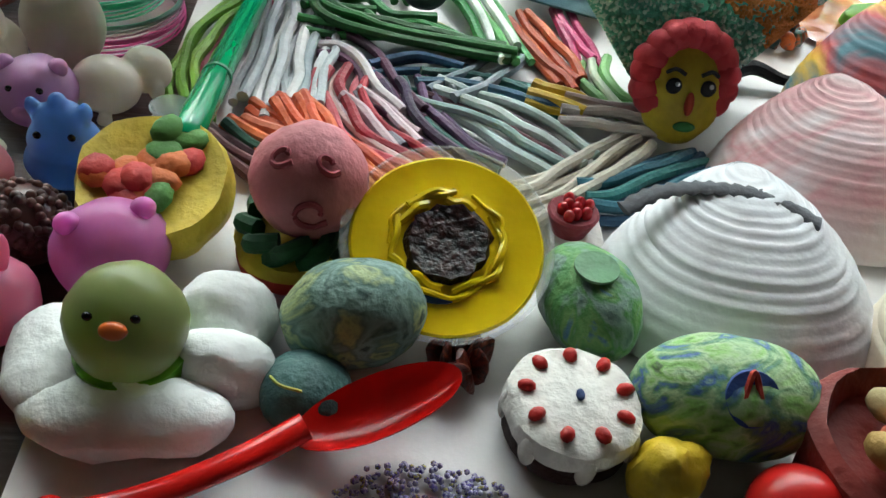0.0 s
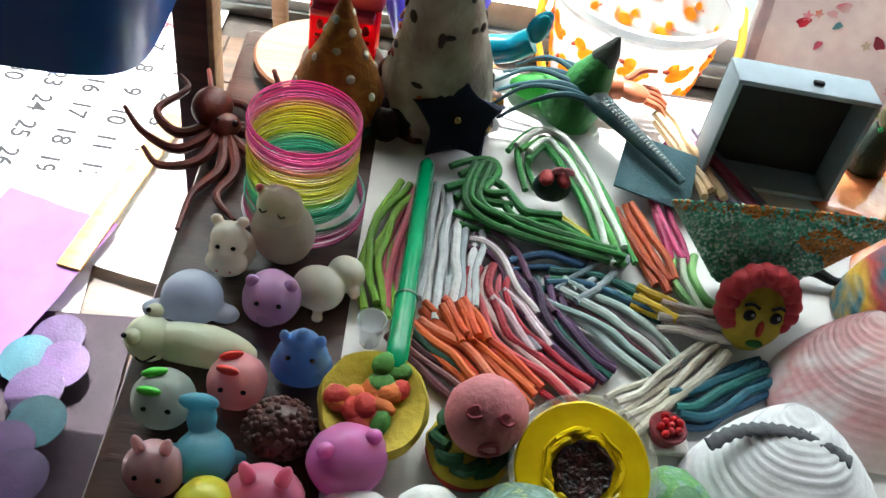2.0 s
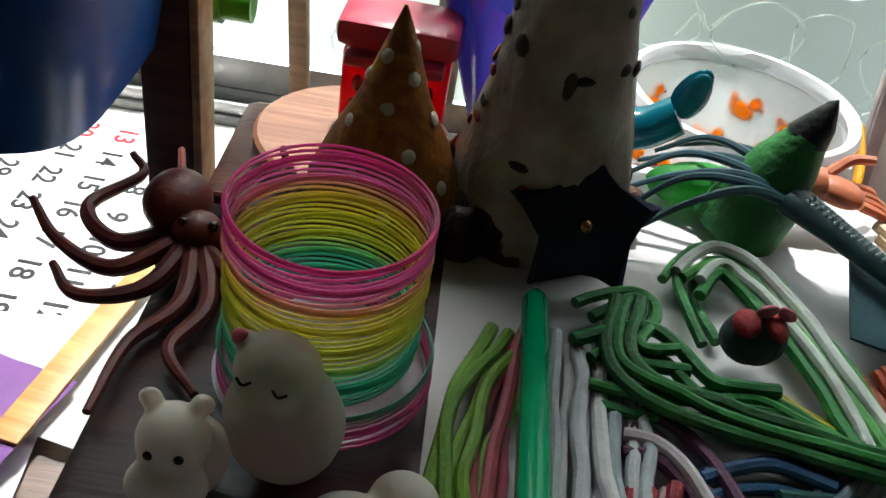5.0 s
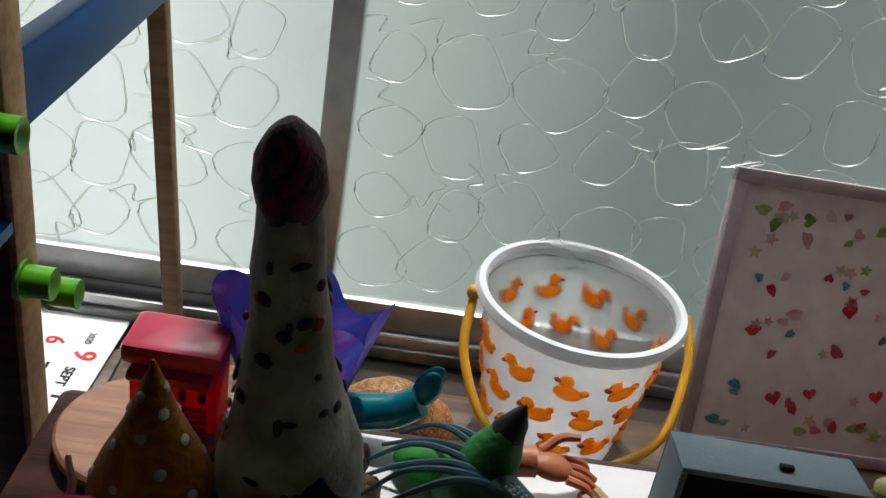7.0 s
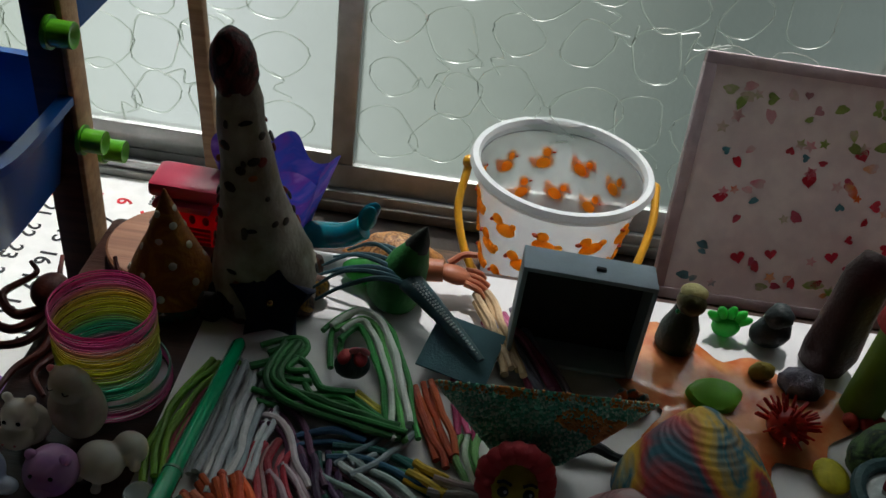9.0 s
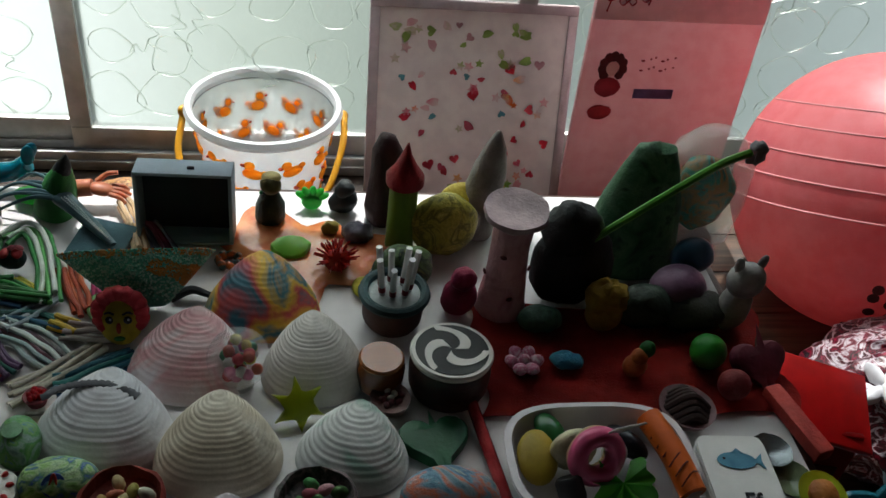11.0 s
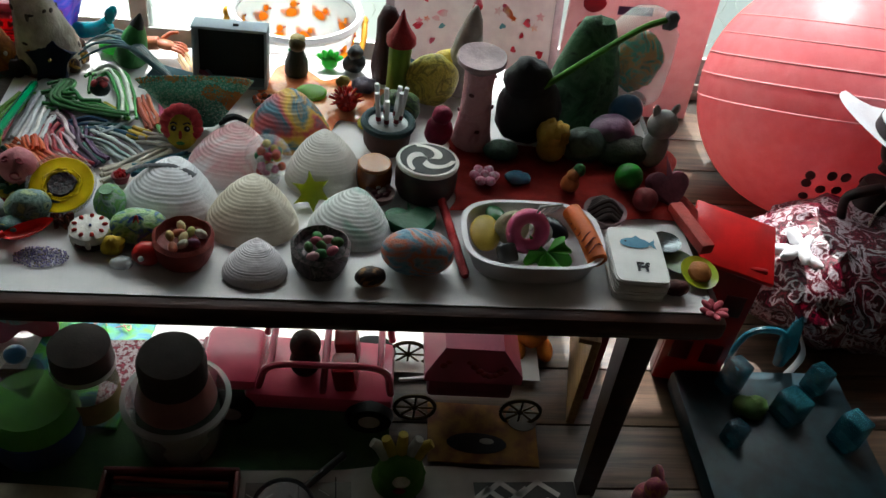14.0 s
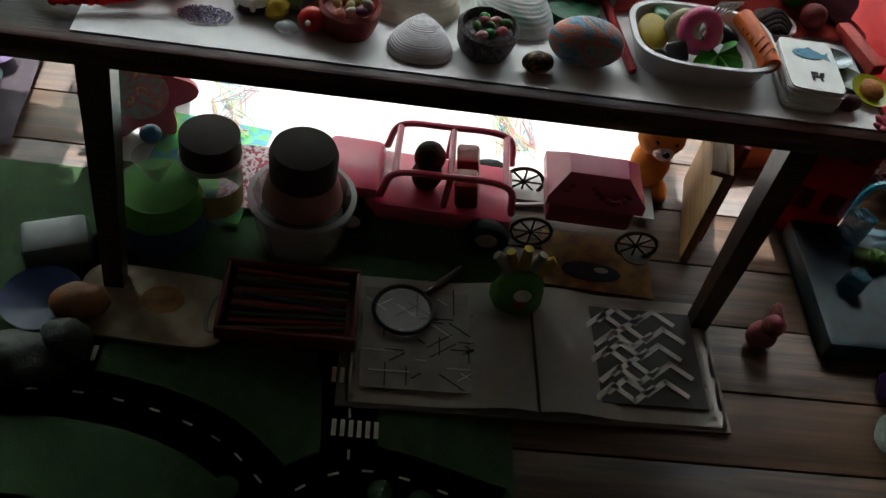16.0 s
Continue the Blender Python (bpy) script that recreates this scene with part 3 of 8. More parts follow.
hip = soft(-0.122, 0.430, "milky white squishy hippo on the brown tabletop", "e4dccf", [((0.015, 0.014, 0.016), (0, 0.006, 0.015), 0), ((0.0115, 0.011, 0.013), (0, -0.003, 0.033), 0), ((0.013, 0.010, 0.009), (0, -0.011, 0.022), 0), ((0.004, 0.003, 0.004), (-0.008, 0.002, 0.045), 0), ((0.004, 0.003, 0.004), (0.008, 0.002, 0.045), 0)], ((-0.0045, -0.0125, 0.036), (0.0045, -0.0125, 0.036)))
for s in (-1, 1):
    part("nostril", ell(B(), (0.0009, 0.0008, 0.0009), M(s * 0.004, -0.0208, 0.0235), 8), plastic("c86a78"), hip)
ell_t = soft(-0.092, 0.450, "large cream squishy bear with closed eyes", "dcd2c4", [((0.021, 0.017, 0.024), (0, 0, 0.023), -8), ((0.015, 0.013, 0.014), (-0.002, -0.001, 0.046), 0), ((0.004, 0.004, 0.004), (-0.014, 0.0, 0.054), 0)], (), -14)
for s in (-1, 1):
    part("closed_eye", tube(B(), [(-0.002 + s * 0.006 - 0.0025, -0.0128, 0.051), (-0.002 + s * 0.006, -0.0140, 0.0500), (-0.002 + s * 0.006 + 0.0025, -0.0128, 0.051)], 0.0005, 5, 4), EYE_BLACK, ell_t)
part("ear", ell(B(), (0.0030, 0.0026, 0.0030), M(-0.0155, -0.001, 0.056), 10), plastic("d86a74"), ell_t, "pink ear")
soft(-0.060, 0.422, "white squishy seal lying on the brown tabletop", "ece6d8", [((0.017, 0.015, 0.0135), (-0.003, -0.006, 0.0125), 0), ((0.0125, 0.0115, 0.0115), (0.007, 0.012, 0.014), 0), ((0.004, 0.004, 0.003), (-0.013, -0.018, 0.003), 0), ((0.004, 0.004, 0.003), (0.004, -0.020, 0.003), 0), ((0.004, 0.0045, 0.005), (0.017, 0.004, 0.010), 0)], (), -20)
soft(-0.138, 0.392, "pale lilac-blue squishy ghost with flippers", "c8cfe2", [((0.0185, 0.017, 0.0175), (0, 0, 0.016), 0), ((0.010, 0.007, 0.005), (-0.019, -0.006, 0.009), 0), ((0.010, 0.007, 0.005), (0.019, -0.004, 0.010), 0)], ((-0.009, -0.0150, 0.0085), (0.002, -0.0168, 0.0085)), 0, 0.4)
pig = squishy(-0.092, 0.402, 0.036, 0.033, "cfa0cc", "mauve squishy pig with a round snout", "cat")
part("snout", ell(B(), (0.0065, 0.004, 0.0045), M(0, -0.0165, 0.014), 12), gel("c79ac0"), pig)
frog = thing("squishy_toy", "long pale-green squishy frog lying on its side", "squishy toy", M(-0.132, 0.362, T, 0, 0, -4), "soft squishy toys")
bm = B()
ell(bm, (0.034, 0.013, 0.013), M(0.004, 0, 0.012), 24, 0.001, 80, 0)
ell(bm, (0.014, 0.014, 0.013), M(-0.024, -0.002, 0.013), 18, 0, 1, 0)
for dx, dy in ((-0.030, -0.010), (-0.024, 0.010)):
    ell(bm, (0.005, 0.005, 0.005), M(dx, dy, 0.023), 12)
part("body", bm, gel("dde0c4"), frog)
for dx, dy in ((-0.0335, -0.0125), (-0.0265, 0.0075)):
    part("eye", ell(B(), 0.0017, M(dx, dy, 0.0265), 8), EYE_BLACK, frog)
part("mouth", tube(B(), [(-0.032, -0.0125, 0.013), (-0.024, -0.0165, 0.010), (-0.016, -0.0145, 0.015)], 0.0006, 6), EYE_BLACK, frog)
soft(-0.068, 0.360, "blue squishy cat with pointed ears sitting upright", "6f96cc", [((0.0185, 0.014, 0.013), (0, 0, 0.011), 0), ((0.0155, 0.0125, 0.014), (0, 0, 0.020), 0), ((0.0115, 0.010, 0.011), (0, 0, 0.029), 0), ((0.003, 0.003, 0.005), (-0.0105, 0, 0.037), 0), ((0.003, 0.003, 0.005), (0.0105, 0, 0.036), 0), ((0.004, 0.004, 0.0045), (0, 0, 0.040), 0)], ((-0.0068, -0.0098, 0.0300), (0.0068, -0.0098, 0.0300)))
rb = squishy(-0.102, 0.340, 0.034, 0.032, "eea6aa", "pink round squishy rabbit with red ears", "")
for s in (-1, 1):
    part("ear", ell(B(), (0.007, 0.0025, 0.003), M(-0.004, s * 0.005 + 0.001, 0.0305, 0, -10, 14 * s), 12), plastic("c83a30"), rb)
cb = squishy(-0.139, 0.322, 0.035, 0.032, "a9b4ae", "clear grey squishy ball with green ears", "", lum=0.4)
for s in (-1, 1):
    part("ear", ell(B(), (0.0075, 0.0028, 0.0028), M(-0.005, s * 0.006, 0.0305, 0, -12, 10 * s), 12), plastic("4fc23a"), cb)
nut = thing("squishy_toy", "brown bumpy squishy hedgehog", "squishy toy", M(-0.074, 0.314, T), "soft squishy toys")
bm = B()
ell(bm, (0.0195, 0.017, 0.016), M(0, 0, 0.014), 22, 0.0, 1, 0)
part("body", bm, gel("5a3530", 0.1), nut)
rnd = random.Random(3)
spots = []
for i in range(130):
    a, c = rnd.uniform(0, 6.28), rnd.uniform(0.0, 1.0)
    s = math.sqrt(1 - c * c)
    spots.append((0.0195 * s * math.cos(a), 0.017 * s * math.sin(a), 0.014 + 0.016 * c, 0.0022))
dots("bumps", spots, gel("62403a", 0.1), nut)
squishy(-0.134, 0.280, 0.032, 0.034, "c9a0a6", "dusty pink squishy rabbit sitting on the brown tabletop", "long", 0.9)
soft(-0.111, 0.296, "teal squishy whale with its tail raised", "6fb4c8", [((0.0165, 0.0165, 0.014), (0, -0.004, 0.013), 0), ((0.008, 0.009, 0.010), (-0.004, 0.012, 0.024), 0), ((0.011, 0.005, 0.005), (-0.006, 0.016, 0.034), 0), ((0.006, 0.004, 0.003), (0.016, 0.0, 0.010), 0), ((0.006, 0.004, 0.003), (-0.016, 0.0, 0.010), 0)], ((-0.010, -0.0175, 0.010), (0.010, -0.0175, 0.010)), 0, 0.4)
bb = squishy(-0.076, 0.272, 0.042, 0.034, "ea86a6", "bright pink squishy rabbit", "long", 0.9)
yc = squishy(-0.104, 0.262, 0.034, 0.034, "d9d23e", "yellow squishy chick head", "", 1.0)
part("beak", ell(B(), (0.0042, 0.003, 0.0034), M(-0.006, -0.0155, 0.018), 10), plastic("e0762a"), yc)
ys = thing("squishy_toy", "glossy yellow-green squishy scallop shell", "squishy toy", M(-0.098, 0.232, T + 0.0215, 32, 0, -10), "soft squishy toys")


def fan(u, v):
    a = (u - 0.5) * 1.9
    r = 0.002 + 0.044 * v * (1 - 0.10 * (2 * u - 1) ** 2)
    rib = 0.0030 * abs(math.sin(u * math.pi * 8)) ** 0.7 * min(1, 3 * v)
    return (r * math.sin(a), 0.020 - r * math.cos(a), 0.004 + 0.027 * math.sin(math.pi * (0.12 + 0.86 * v)) ** 0.8 * (1 - 0.8 * abs(2 * u - 1) ** 3) + rib)


part("body", sheet(B(), fan, 56, 16, 0.002), mat("c9d42a", 0.12, 0.05, 30, 0.03, trans=0.1, sss=0.5, coat=0.6, lum=0.3), ys)
squishy(-0.036, 0.300, 0.044, 0.040, "e887cf", "bubblegum pink squishy behind the clay cloud", "bumps", 0.9, 25, eyes=False)

# cloud with the chick
bm = B()
for dx, dy, a, b_, c in ((-0.026, -0.004, 0.020, 0.026, 0.012), (0.0, -0.024, 0.036, 0.016, 0.011), (0.026, -0.004, 0.020, 0.013, 0.015), (0.024, 0.022, 0.018, 0.015, 0.014), (-0.014, 0.014, 0.022, 0.018, 0.010)):
    ell(bm, (a, b_, c), M(dx, dy, 0.010), 26, 0.0022, 55, 0.0)
solo("clay_cloud", bm, mat("eef0ee", 0.75, 0.07, 30, 0.6), "white air-dry clay cloud with petal-like lobes", "clay model", M(-0.016, 0.256, T) @ Matrix.Diagonal((1.0, 1.0, 1.15, 1)))
ck = squishy(-0.018, 0.250, 0.039, 0.044, "9aa56a", "olive green squishy chick sitting in the clay cloud", "", 0.95, z=T + 0.015, lum=0.2, eye_h=0.70)
part("beak", ell(B(), (0.0045, 0.003, 0.0032), M(0.001, -0.0150, 0.0330), 12), plastic("d9662a"), ck)
part("base", lathe(B(), [(0.0165, 0.0), (0.0185, 0.006), (0.0185, 0.012), (0.0155, 0.012)], M(0, 0, -0.003)), gel("6fae2c"), ck, "bright green lower half")

# pizza
pz = thing("clay_pizza", "yellow clay pizza with orange, red and green toppings", "clay model", M(-0.025, 0.336, T + 0.008, 16, 0, 0) @ Matrix.Diagonal((1, 1, 1.25, 1)))
bm = B()
lathe(bm, [(0.022, 0.0), (0.029, 0.006), (0.031, 0.014), (0.029, 0.021), (0.025, 0.0205), (0.021, 0.0188), (0.0, 0.0192)], seg=36, rough=0.0016, freq=70)
part("crust", bm, clay("dcc23a"), pz)
rnd = random.Random(9)
for h, k in (("d9702c", 9), ("c8352c", 8), ("4f8a34", 5)):
    for i in range(k):
        a, r = rnd.uniform(0, 6.28), rnd.uniform(0.003, 0.022)
        part("topping", ell(B(), (rnd.uniform(0.006, 0.010), rnd.uniform(0.005, 0.008), 0.0026), M(r * math.cos(a), r * math.sin(a), 0.0200 + rnd.uniform(0, 0.0025), 0, 0, rnd.uniform(0, 180)), 10, 0.0008, 160), clay(h), pz)

# tiny cup
bm = B()
lathe(bm, [(0.0062, 0.0), (0.0085, 0.020), (0.0095, 0.0215), (0.0085, 0.022), (0.0076, 0.020), (0.0055, 0.002), (0.0, 0.002)])
solo("measuring_cup", bm, clear("e8eef2", 0.1, 0.35), "tiny clear plastic measuring cup", "cup", M(-0.030, 0.392, T))

# pen
ON_TABLE = False
pen = thing("ballpoint_pen", "translucent green ballpoint pen propped on the clay pizza", "pen")
p0, p1 = Vector((0.004, 0.352, T + 0.036)), Vector((0.012, 0.548, T + 0.012))
ax = (p1 - p0)
frame_pen = Matrix.Translation(p0) @ ax.to_track_quat("Z", "Y").to_matrix().to_4x4()
L = ax.length
GREEN = plastic("128a5a", 0.2)
part("barrel", lathe(B(), [(0.0035, 0.0), (0.006, 0.004), (0.0066, 0.02), (0.0066, 0.055), (0.0060, 0.057), (0.0056, L * 0.97), (0.003, L)], frame_pen, 20), GREEN, pen)
part("collar", lathe(B(), [(0.0069, 0.056), (0.0069, 0.058)], frame_pen, 20), plastic("0d6d48"), pen)
part("slider", box(B(), (0.004, 0.003, 0.015), frame_pen @ M(0.0015, -0.0062, 0.030), 0.001), plastic("1aa06a"), pen)
part("slot", box(B(), (0.0036, 0.002, 0.010), frame_pen @ M(0.0015, -0.0072, 0.019), 0.0008), plastic("0c1512"), pen)

ON_TABLE = True
# burger
bg = thing("clay_burger", "clay burger with a scored pink bun and green filling", "clay model", M(0.031, 0.322, T) @ Matrix.Diagonal((1, 1, 1.25, 1)))
part("base", lathe(B(), [(0.020, 0.0), (0.024, 0.004), (0.022, 0.008), (0.0, 0.008)], rough=0.0015, freq=80), clay("c43a2a"), bg)
part("cheese", lathe(B(), [(0.022, 0.007), (0.025, 0.009), (0.022, 0.012), (0.0, 0.012)], rough=0.002, freq=90), clay("d9bc34"), bg)
bm = B()
rnd = random.Random(4)
for i in range(9):
    a = i * 0.7
    tube(bm, [(0.018 * math.cos(a), 0.018 * math.sin(a), 0.012), (0.021 * math.cos(a + 0.4), 0.021 * math.sin(a + 0.4), 0.016 + rnd.uniform(0, 0.003)), (0.016 * math.cos(a + 0.9), 0.016 * math.sin(a + 0.9), 0.019)], 0.0035, 8)
part("lettuce", bm, clay("1f5a34"), bg)
part("bun", ell(B(), (0.0225, 0.021, 0.017), M(0.004, 0.004, 0.032, 20), 30, 0.0012, 70), clay("e58a92"), bg)
bm = B()
for cx, cz, r in ((-0.003, 0.040, 0.005), (0.010, 0.038, 0.004), (0.006, 0.026, 0.0055)):
    curl = []
    for k in [0.8 * q for q in range(8)]:
        d = Vector(((cx - 0.004) / 0.0225 + r / 0.02 * math.cos(k) * (0.3 + 0.1 * k), -0.55, (cz - 0.030) / 0.02 + r / 0.02 * math.sin(k) * (0.3 + 0.1 * k))).normalized()
        d = Matrix.Rotation(radians(-20), 3, "X") @ d
        curl.append((0.004 + 0.0226 * d.x, 0.004 + 0.0212 * d.y, 0.032 + 0.0176 * d.z))
    tube(bm, curl, 0.0011, 6, 3)
part("scored_line", bm, clay("b84a58"), bg)
solo("snail_shell", lathe(B(), [(0.004, 0.0), (0.0105, 0.004), (0.011, 0.006), (0.0085, 0.0065), (0.0085, 0.010), (0.006, 0.016), (0.0, 0.019)], rough=0.0005), mat("cdbf98", 0.55, 0.15, 60, 0.2, h2="b5a67c"), "small cream acorn-cap shaped shell", "shell", M(0.047, 0.318, T, 0, 14, 0))

# slime tub
tub = thing("slime_tub", "clear round tub of yellow slime with a dark glittery patch", "slime tub", M(0.089, 0.313, T + 0.0165, 24, 0, 0))
part("tub", lathe(B(), [(0.034, 0.0), (0.0385, 0.016), (0.0405, 0.0175), (0.0408, 0.0195), (0.0395, 0.0200), (0.0378, 0.0175), (0.0335, 0.0015), (0.0, 0.0015)], seg=48), clear("eef2f0", 0.06, 0.22), tub)
bm = B()
lathe(bm, [(0.0330, 0.002), (0.0372, 0.0160), (0.0362, 0.0168), (0.030, 0.0160), (0.022, 0.0166), (0.0, 0.0150)], seg=48, rough=0.0004, freq=60)
SLIME = mat("e2c400", 0.22, 0.05, 25, 0.12, coat=0.35, h2="cfae00", sss=0.15)
part("slime", bm, SLIME, tub)
rnd = random.Random(12)
for i in range(15):
    a = i * 0.42 + rnd.uniform(-0.15, 0.15)
    r = 0.0165 + rnd.uniform(0, 0.006)
    w = rnd.uniform(0.25, 0.6)
    part("slime_fold", tube(B(), [((r + rnd.uniform(-0.001, 0.002)) * math.cos(a + w * (q - 1.5) / 1.5), (r + rnd.uniform(-0.001, 0.003)) * math.sin(a + w * (q - 1.5) / 1.5), 0.0166 + 0.0012 * (q % 3 == 1)) for q in range(4)], rnd.uniform(0.0008, 0.0020), 7, 5), SLIME, tub)
part("dark_patch", lathe(B(), [(0.0165, 0.0160), (0.0150, 0.0192), (0.0105, 0.0180), (0.0, 0.0178)], seg=30, rough=0.0026, freq=150), mat("3a120a", 0.3, 0.5, 50, 0.9, coat=0.15, h2="140605", big=60), tub, "dark red glittery patch")
part("blue_chip", ell(B(), (0.0065, 0.0022, 0.0012), M(-0.003, -0.0225, 0.0168), 12), plastic("1d3a58"), tub)
part("prop", ell(B(), (0.020, 0.010, 0.011), M(0, 0.021, -0.011), 16, 0.0015, 60), clay("d8d2c8"), tub, "lump of clay propping the tub")


def rock(x, y, a, b, c, hexes, label, rz=0, seed=0.0, scale=16, rough=0.0015, name="painted_rock", z=T):
    return solo(name, ell(B(), (a, b, c), M(0, 0, c * 0.92), 32, rough, 45, 0.0), swirl(hexes, scale, 0.55, 2.5, 0.5, seed), label, "painted rock", M(x, y, z, 0, 0, rz), "painted rocks")


rock(0.055, 0.278, 0.0265, 0.021, 0.021, ["3a5550", "7d9a90", "56746a", "9fae7a", "2d4a46"], "rock smeared with grey-green and teal clay", 10, 1.0)
rock(0.040, 0.247, 0.0165, 0.0165, 0.012, ["2f4f4e", "3d6360", "35585a"], "round dark teal rock with a yellow scratch", 0, 2.0, 8)
solo("yellow_scratch", tube(B(), [(-0.009, -0.001, 0.0), (-0.005, -0.005, 0.0006), (0.002, -0.0065, 0.0)], 0.0006, 6), clay("b9b84a"), "thin yellow clay line pressed on the teal rock", "clay line", M(0.037, 0.245, T + 0.0222))
rock(0.145, 0.297, 0.019, 0.028, 0.019, ["5f7a74", "7f9a8c", "4f8a4a", "6f9a5a", "3f6a9a"], "upright green and grey painted rock", 14, 3.5)
solo("clay_disc", lathe(B(), [(0.0085, 0.0), (0.0085, 0.0012), (0.0, 0.0016)], seg=24, rough=0.0003), clay("6a9a70"), "round green clay disc stuck on the painted rock", "clay disc", M(0.143, 0.295, T + 0.0362))
rock(0.187, 0.254, 0.0345, 0.024, 0.021, ["4a5f3a", "7fae5a", "9fb88a", "5f8a62", "3f5fa0", "86a878"], "large rock painted in greens with a blue eye", -6, 4.2)
solo("blue_patch", lathe(B(), [(0.010, 0.0), (0.0095, 0.0016), (0.0, 0.0022)], seg=24, rough=0.0006, freq=90), clay("2f4f9a"), "blue clay patch on the large painted rock", "clay patch", M(0.186, 0.241, T + 0.034, 38))
solo("red_mark", tube(B(), [(-0.003, -0.004, 0), (0.0, 0.005, 0.0012), (0.003, -0.004, 0)], 0.0012, 6), clay("c23a28"), "small red clay mark on the blue patch", "clay mark", M(0.186, 0.243, T + 0.0375, 38))
bm = B()
rnd = random.Random(8)
for i in range(10):
    a = i * 0.63
    ell(bm, (0.006, 0.0018, 0.009), M(0.007 * math.cos(a), 0.007 * math.sin(a), 0.009, rnd.uniform(-30, 30), rnd.uniform(-30, 30), rnd.uniform(0, 180)), 10, 0.002, 150)
solo("dried_rose", bm, swirl(["2a1210", "6a2a1a", "1a0d0c", "a04a24"], 40, 0.35, 1.5, 0.6, 1.0), "dried dark-brown crumpled rose head", "dried flower", M(0.094, 0.270, T))

# cake
ca = thing("clay_cake", "round clay cake with white icing and red berries", "clay model", M(0.131, 0.246, T))
part("sponge", lathe(B(), [(0.0205, 0.0), (0.023, 0.004), (0.023, 0.016), (0.0, 0.016)], rough=0.0008), clay("3a1c18"), ca)
bm = B()
lathe(bm, [(0.0225, 0.010), (0.0243, 0.014), (0.0235, 0.020), (0.020, 0.0225), (0.0, 0.0225)], seg=40, rough=0.0016, freq=80)
for i in range(7):
    a = i * 0.9 + 0.3
    ell(bm, (0.0036, 0.0022, 0.007), M(0.0232 * math.cos(a), 0.0232 * math.sin(a), 0.012, 0, 0, math.degrees(a) + 90), 10)
part("icing", bm, mat("e6e3dc", 0.7, 0.08, 40, 0.6), ca)
for i in range(9):
    a = i * 2 * math.pi / 9 + 0.2
    part("berry", ell(B(), (0.0033, 0.0025, 0.0022), M(0.0175 * math.cos(a), 0.0175 * math.sin(a), 0.0232, 0, 0, math.degrees(a)), 10, 0.0004, 200), clay("d02a22", 0.4), ca)
part("blue_crumb", ell(B(), (0.0016, 0.0026, 0.0014), M(0.001, 0.0, 0.0232), 8), clay("2f4a80"), ca)
solo("yellow_lump", ell(B(), (0.013, 0.012, 0.013), M(0, 0, 0.012), 22, 0.0035, 90, 0), clay("d9b81e"), "small lump of bright yellow clay", "clay lump", M(0.160, 0.226, T))

# berry cup
bc = thing("berry_cup", "tiny clay cup heaped with red berries on a white block", "clay model", M(0.148, 0.352, T))
part("block", box(B(), (0.024, 0.020, 0.006), M(0.003, 0, 0.003), 0.001), clay("ddd6d0"), bc)
part("cup", lathe(B(), [(0.008, 0.006), (0.0115, 0.016), (0.0105, 0.017), (0.0, 0.014)]), clay("8a2a38"), bc)
for i in range(9):
    a, r = i * 2.4, 0.0022 * math.sqrt(i) + 0.001
    part("berry", ell(B(), (0.0026, 0.0026, 0.0034), M(r * math.cos(a), r * math.sin(a), 0.018), 10), mat("b81c24", 0.25, 0.1, 30, 0.1, coat=0.4), bc)

# spoon
ON_TABLE = False
sp = thing("plastic_spoon", "bright red plastic spoon with a beaded handle", "spoon", M(0.016, -0.010, 0.004))
ON_TABLE = True
RED = plastic("cf1f1a", 0.22)


def bowl(u, v):
    a = 2 * math.pi * u
    q = v ** 0.8
    return (0.068 + 0.026 * q * math.cos(a), 0.251 + 0.0135 * q * math.sin(a) + 0.010 * q * math.cos(a), T + 0.018 - 0.010 * (1 - v * v) + 0.004 * q * math.cos(a))


part("bowl", sheet(B(), bowl, 40, 10, 0.0012), RED, sp)
part("stem", tube(B(), [(0.046, 0.242, T + 0.017), (0.030, 0.233, T + 0.013), (0.005, 0.222, T + 0.008), (-0.018, 0.215, T + 0.006)], 0.0048, 12, tip=0.0042, oval=0.7), RED, sp)
bm = B()
for i in range(9):
    ell(bm, (0.0052, 0.0048, 0.0042), M(-0.018 - i * 0.006, 0.2155 - i * 0.0012 + 0.002 * (i % 2), T + 0.0055), 12)
part("beaded_grip", bm, RED, sp)

BEAD = swirl(["5a4aa0", "8f86c4", "d8d8e6", "6a5ab4", "c9c06a", "3a3a7a"], 220, 0.25, 0.0, 0.0, 1.0, coat=0.5)
rnd = random.Random(12)
spots = []
for i in range(420):
    a, q = rnd.uniform(0, 6.28), rnd.random() ** 0.6
    spots.append((0.082 + 0.030 * q * math.cos(a), 0.224 + 0.017 * q * math.sin(a), T + 0.0010 + (0.0018 if rnd.random() < 0.25 and q < 0.6 else 0), 0.00105))
tagged(dots("tiny_beads", spots, BEAD, None, "spilled pile of tiny violet, white and yellow beads"), "", "beads").location = (0.018, -0.006, 0.0)


# ---- along the back of the table ----
def plain(name, bm, material, label, category, m, group=""):
    return solo(name, bm, material, label, category, m, group)


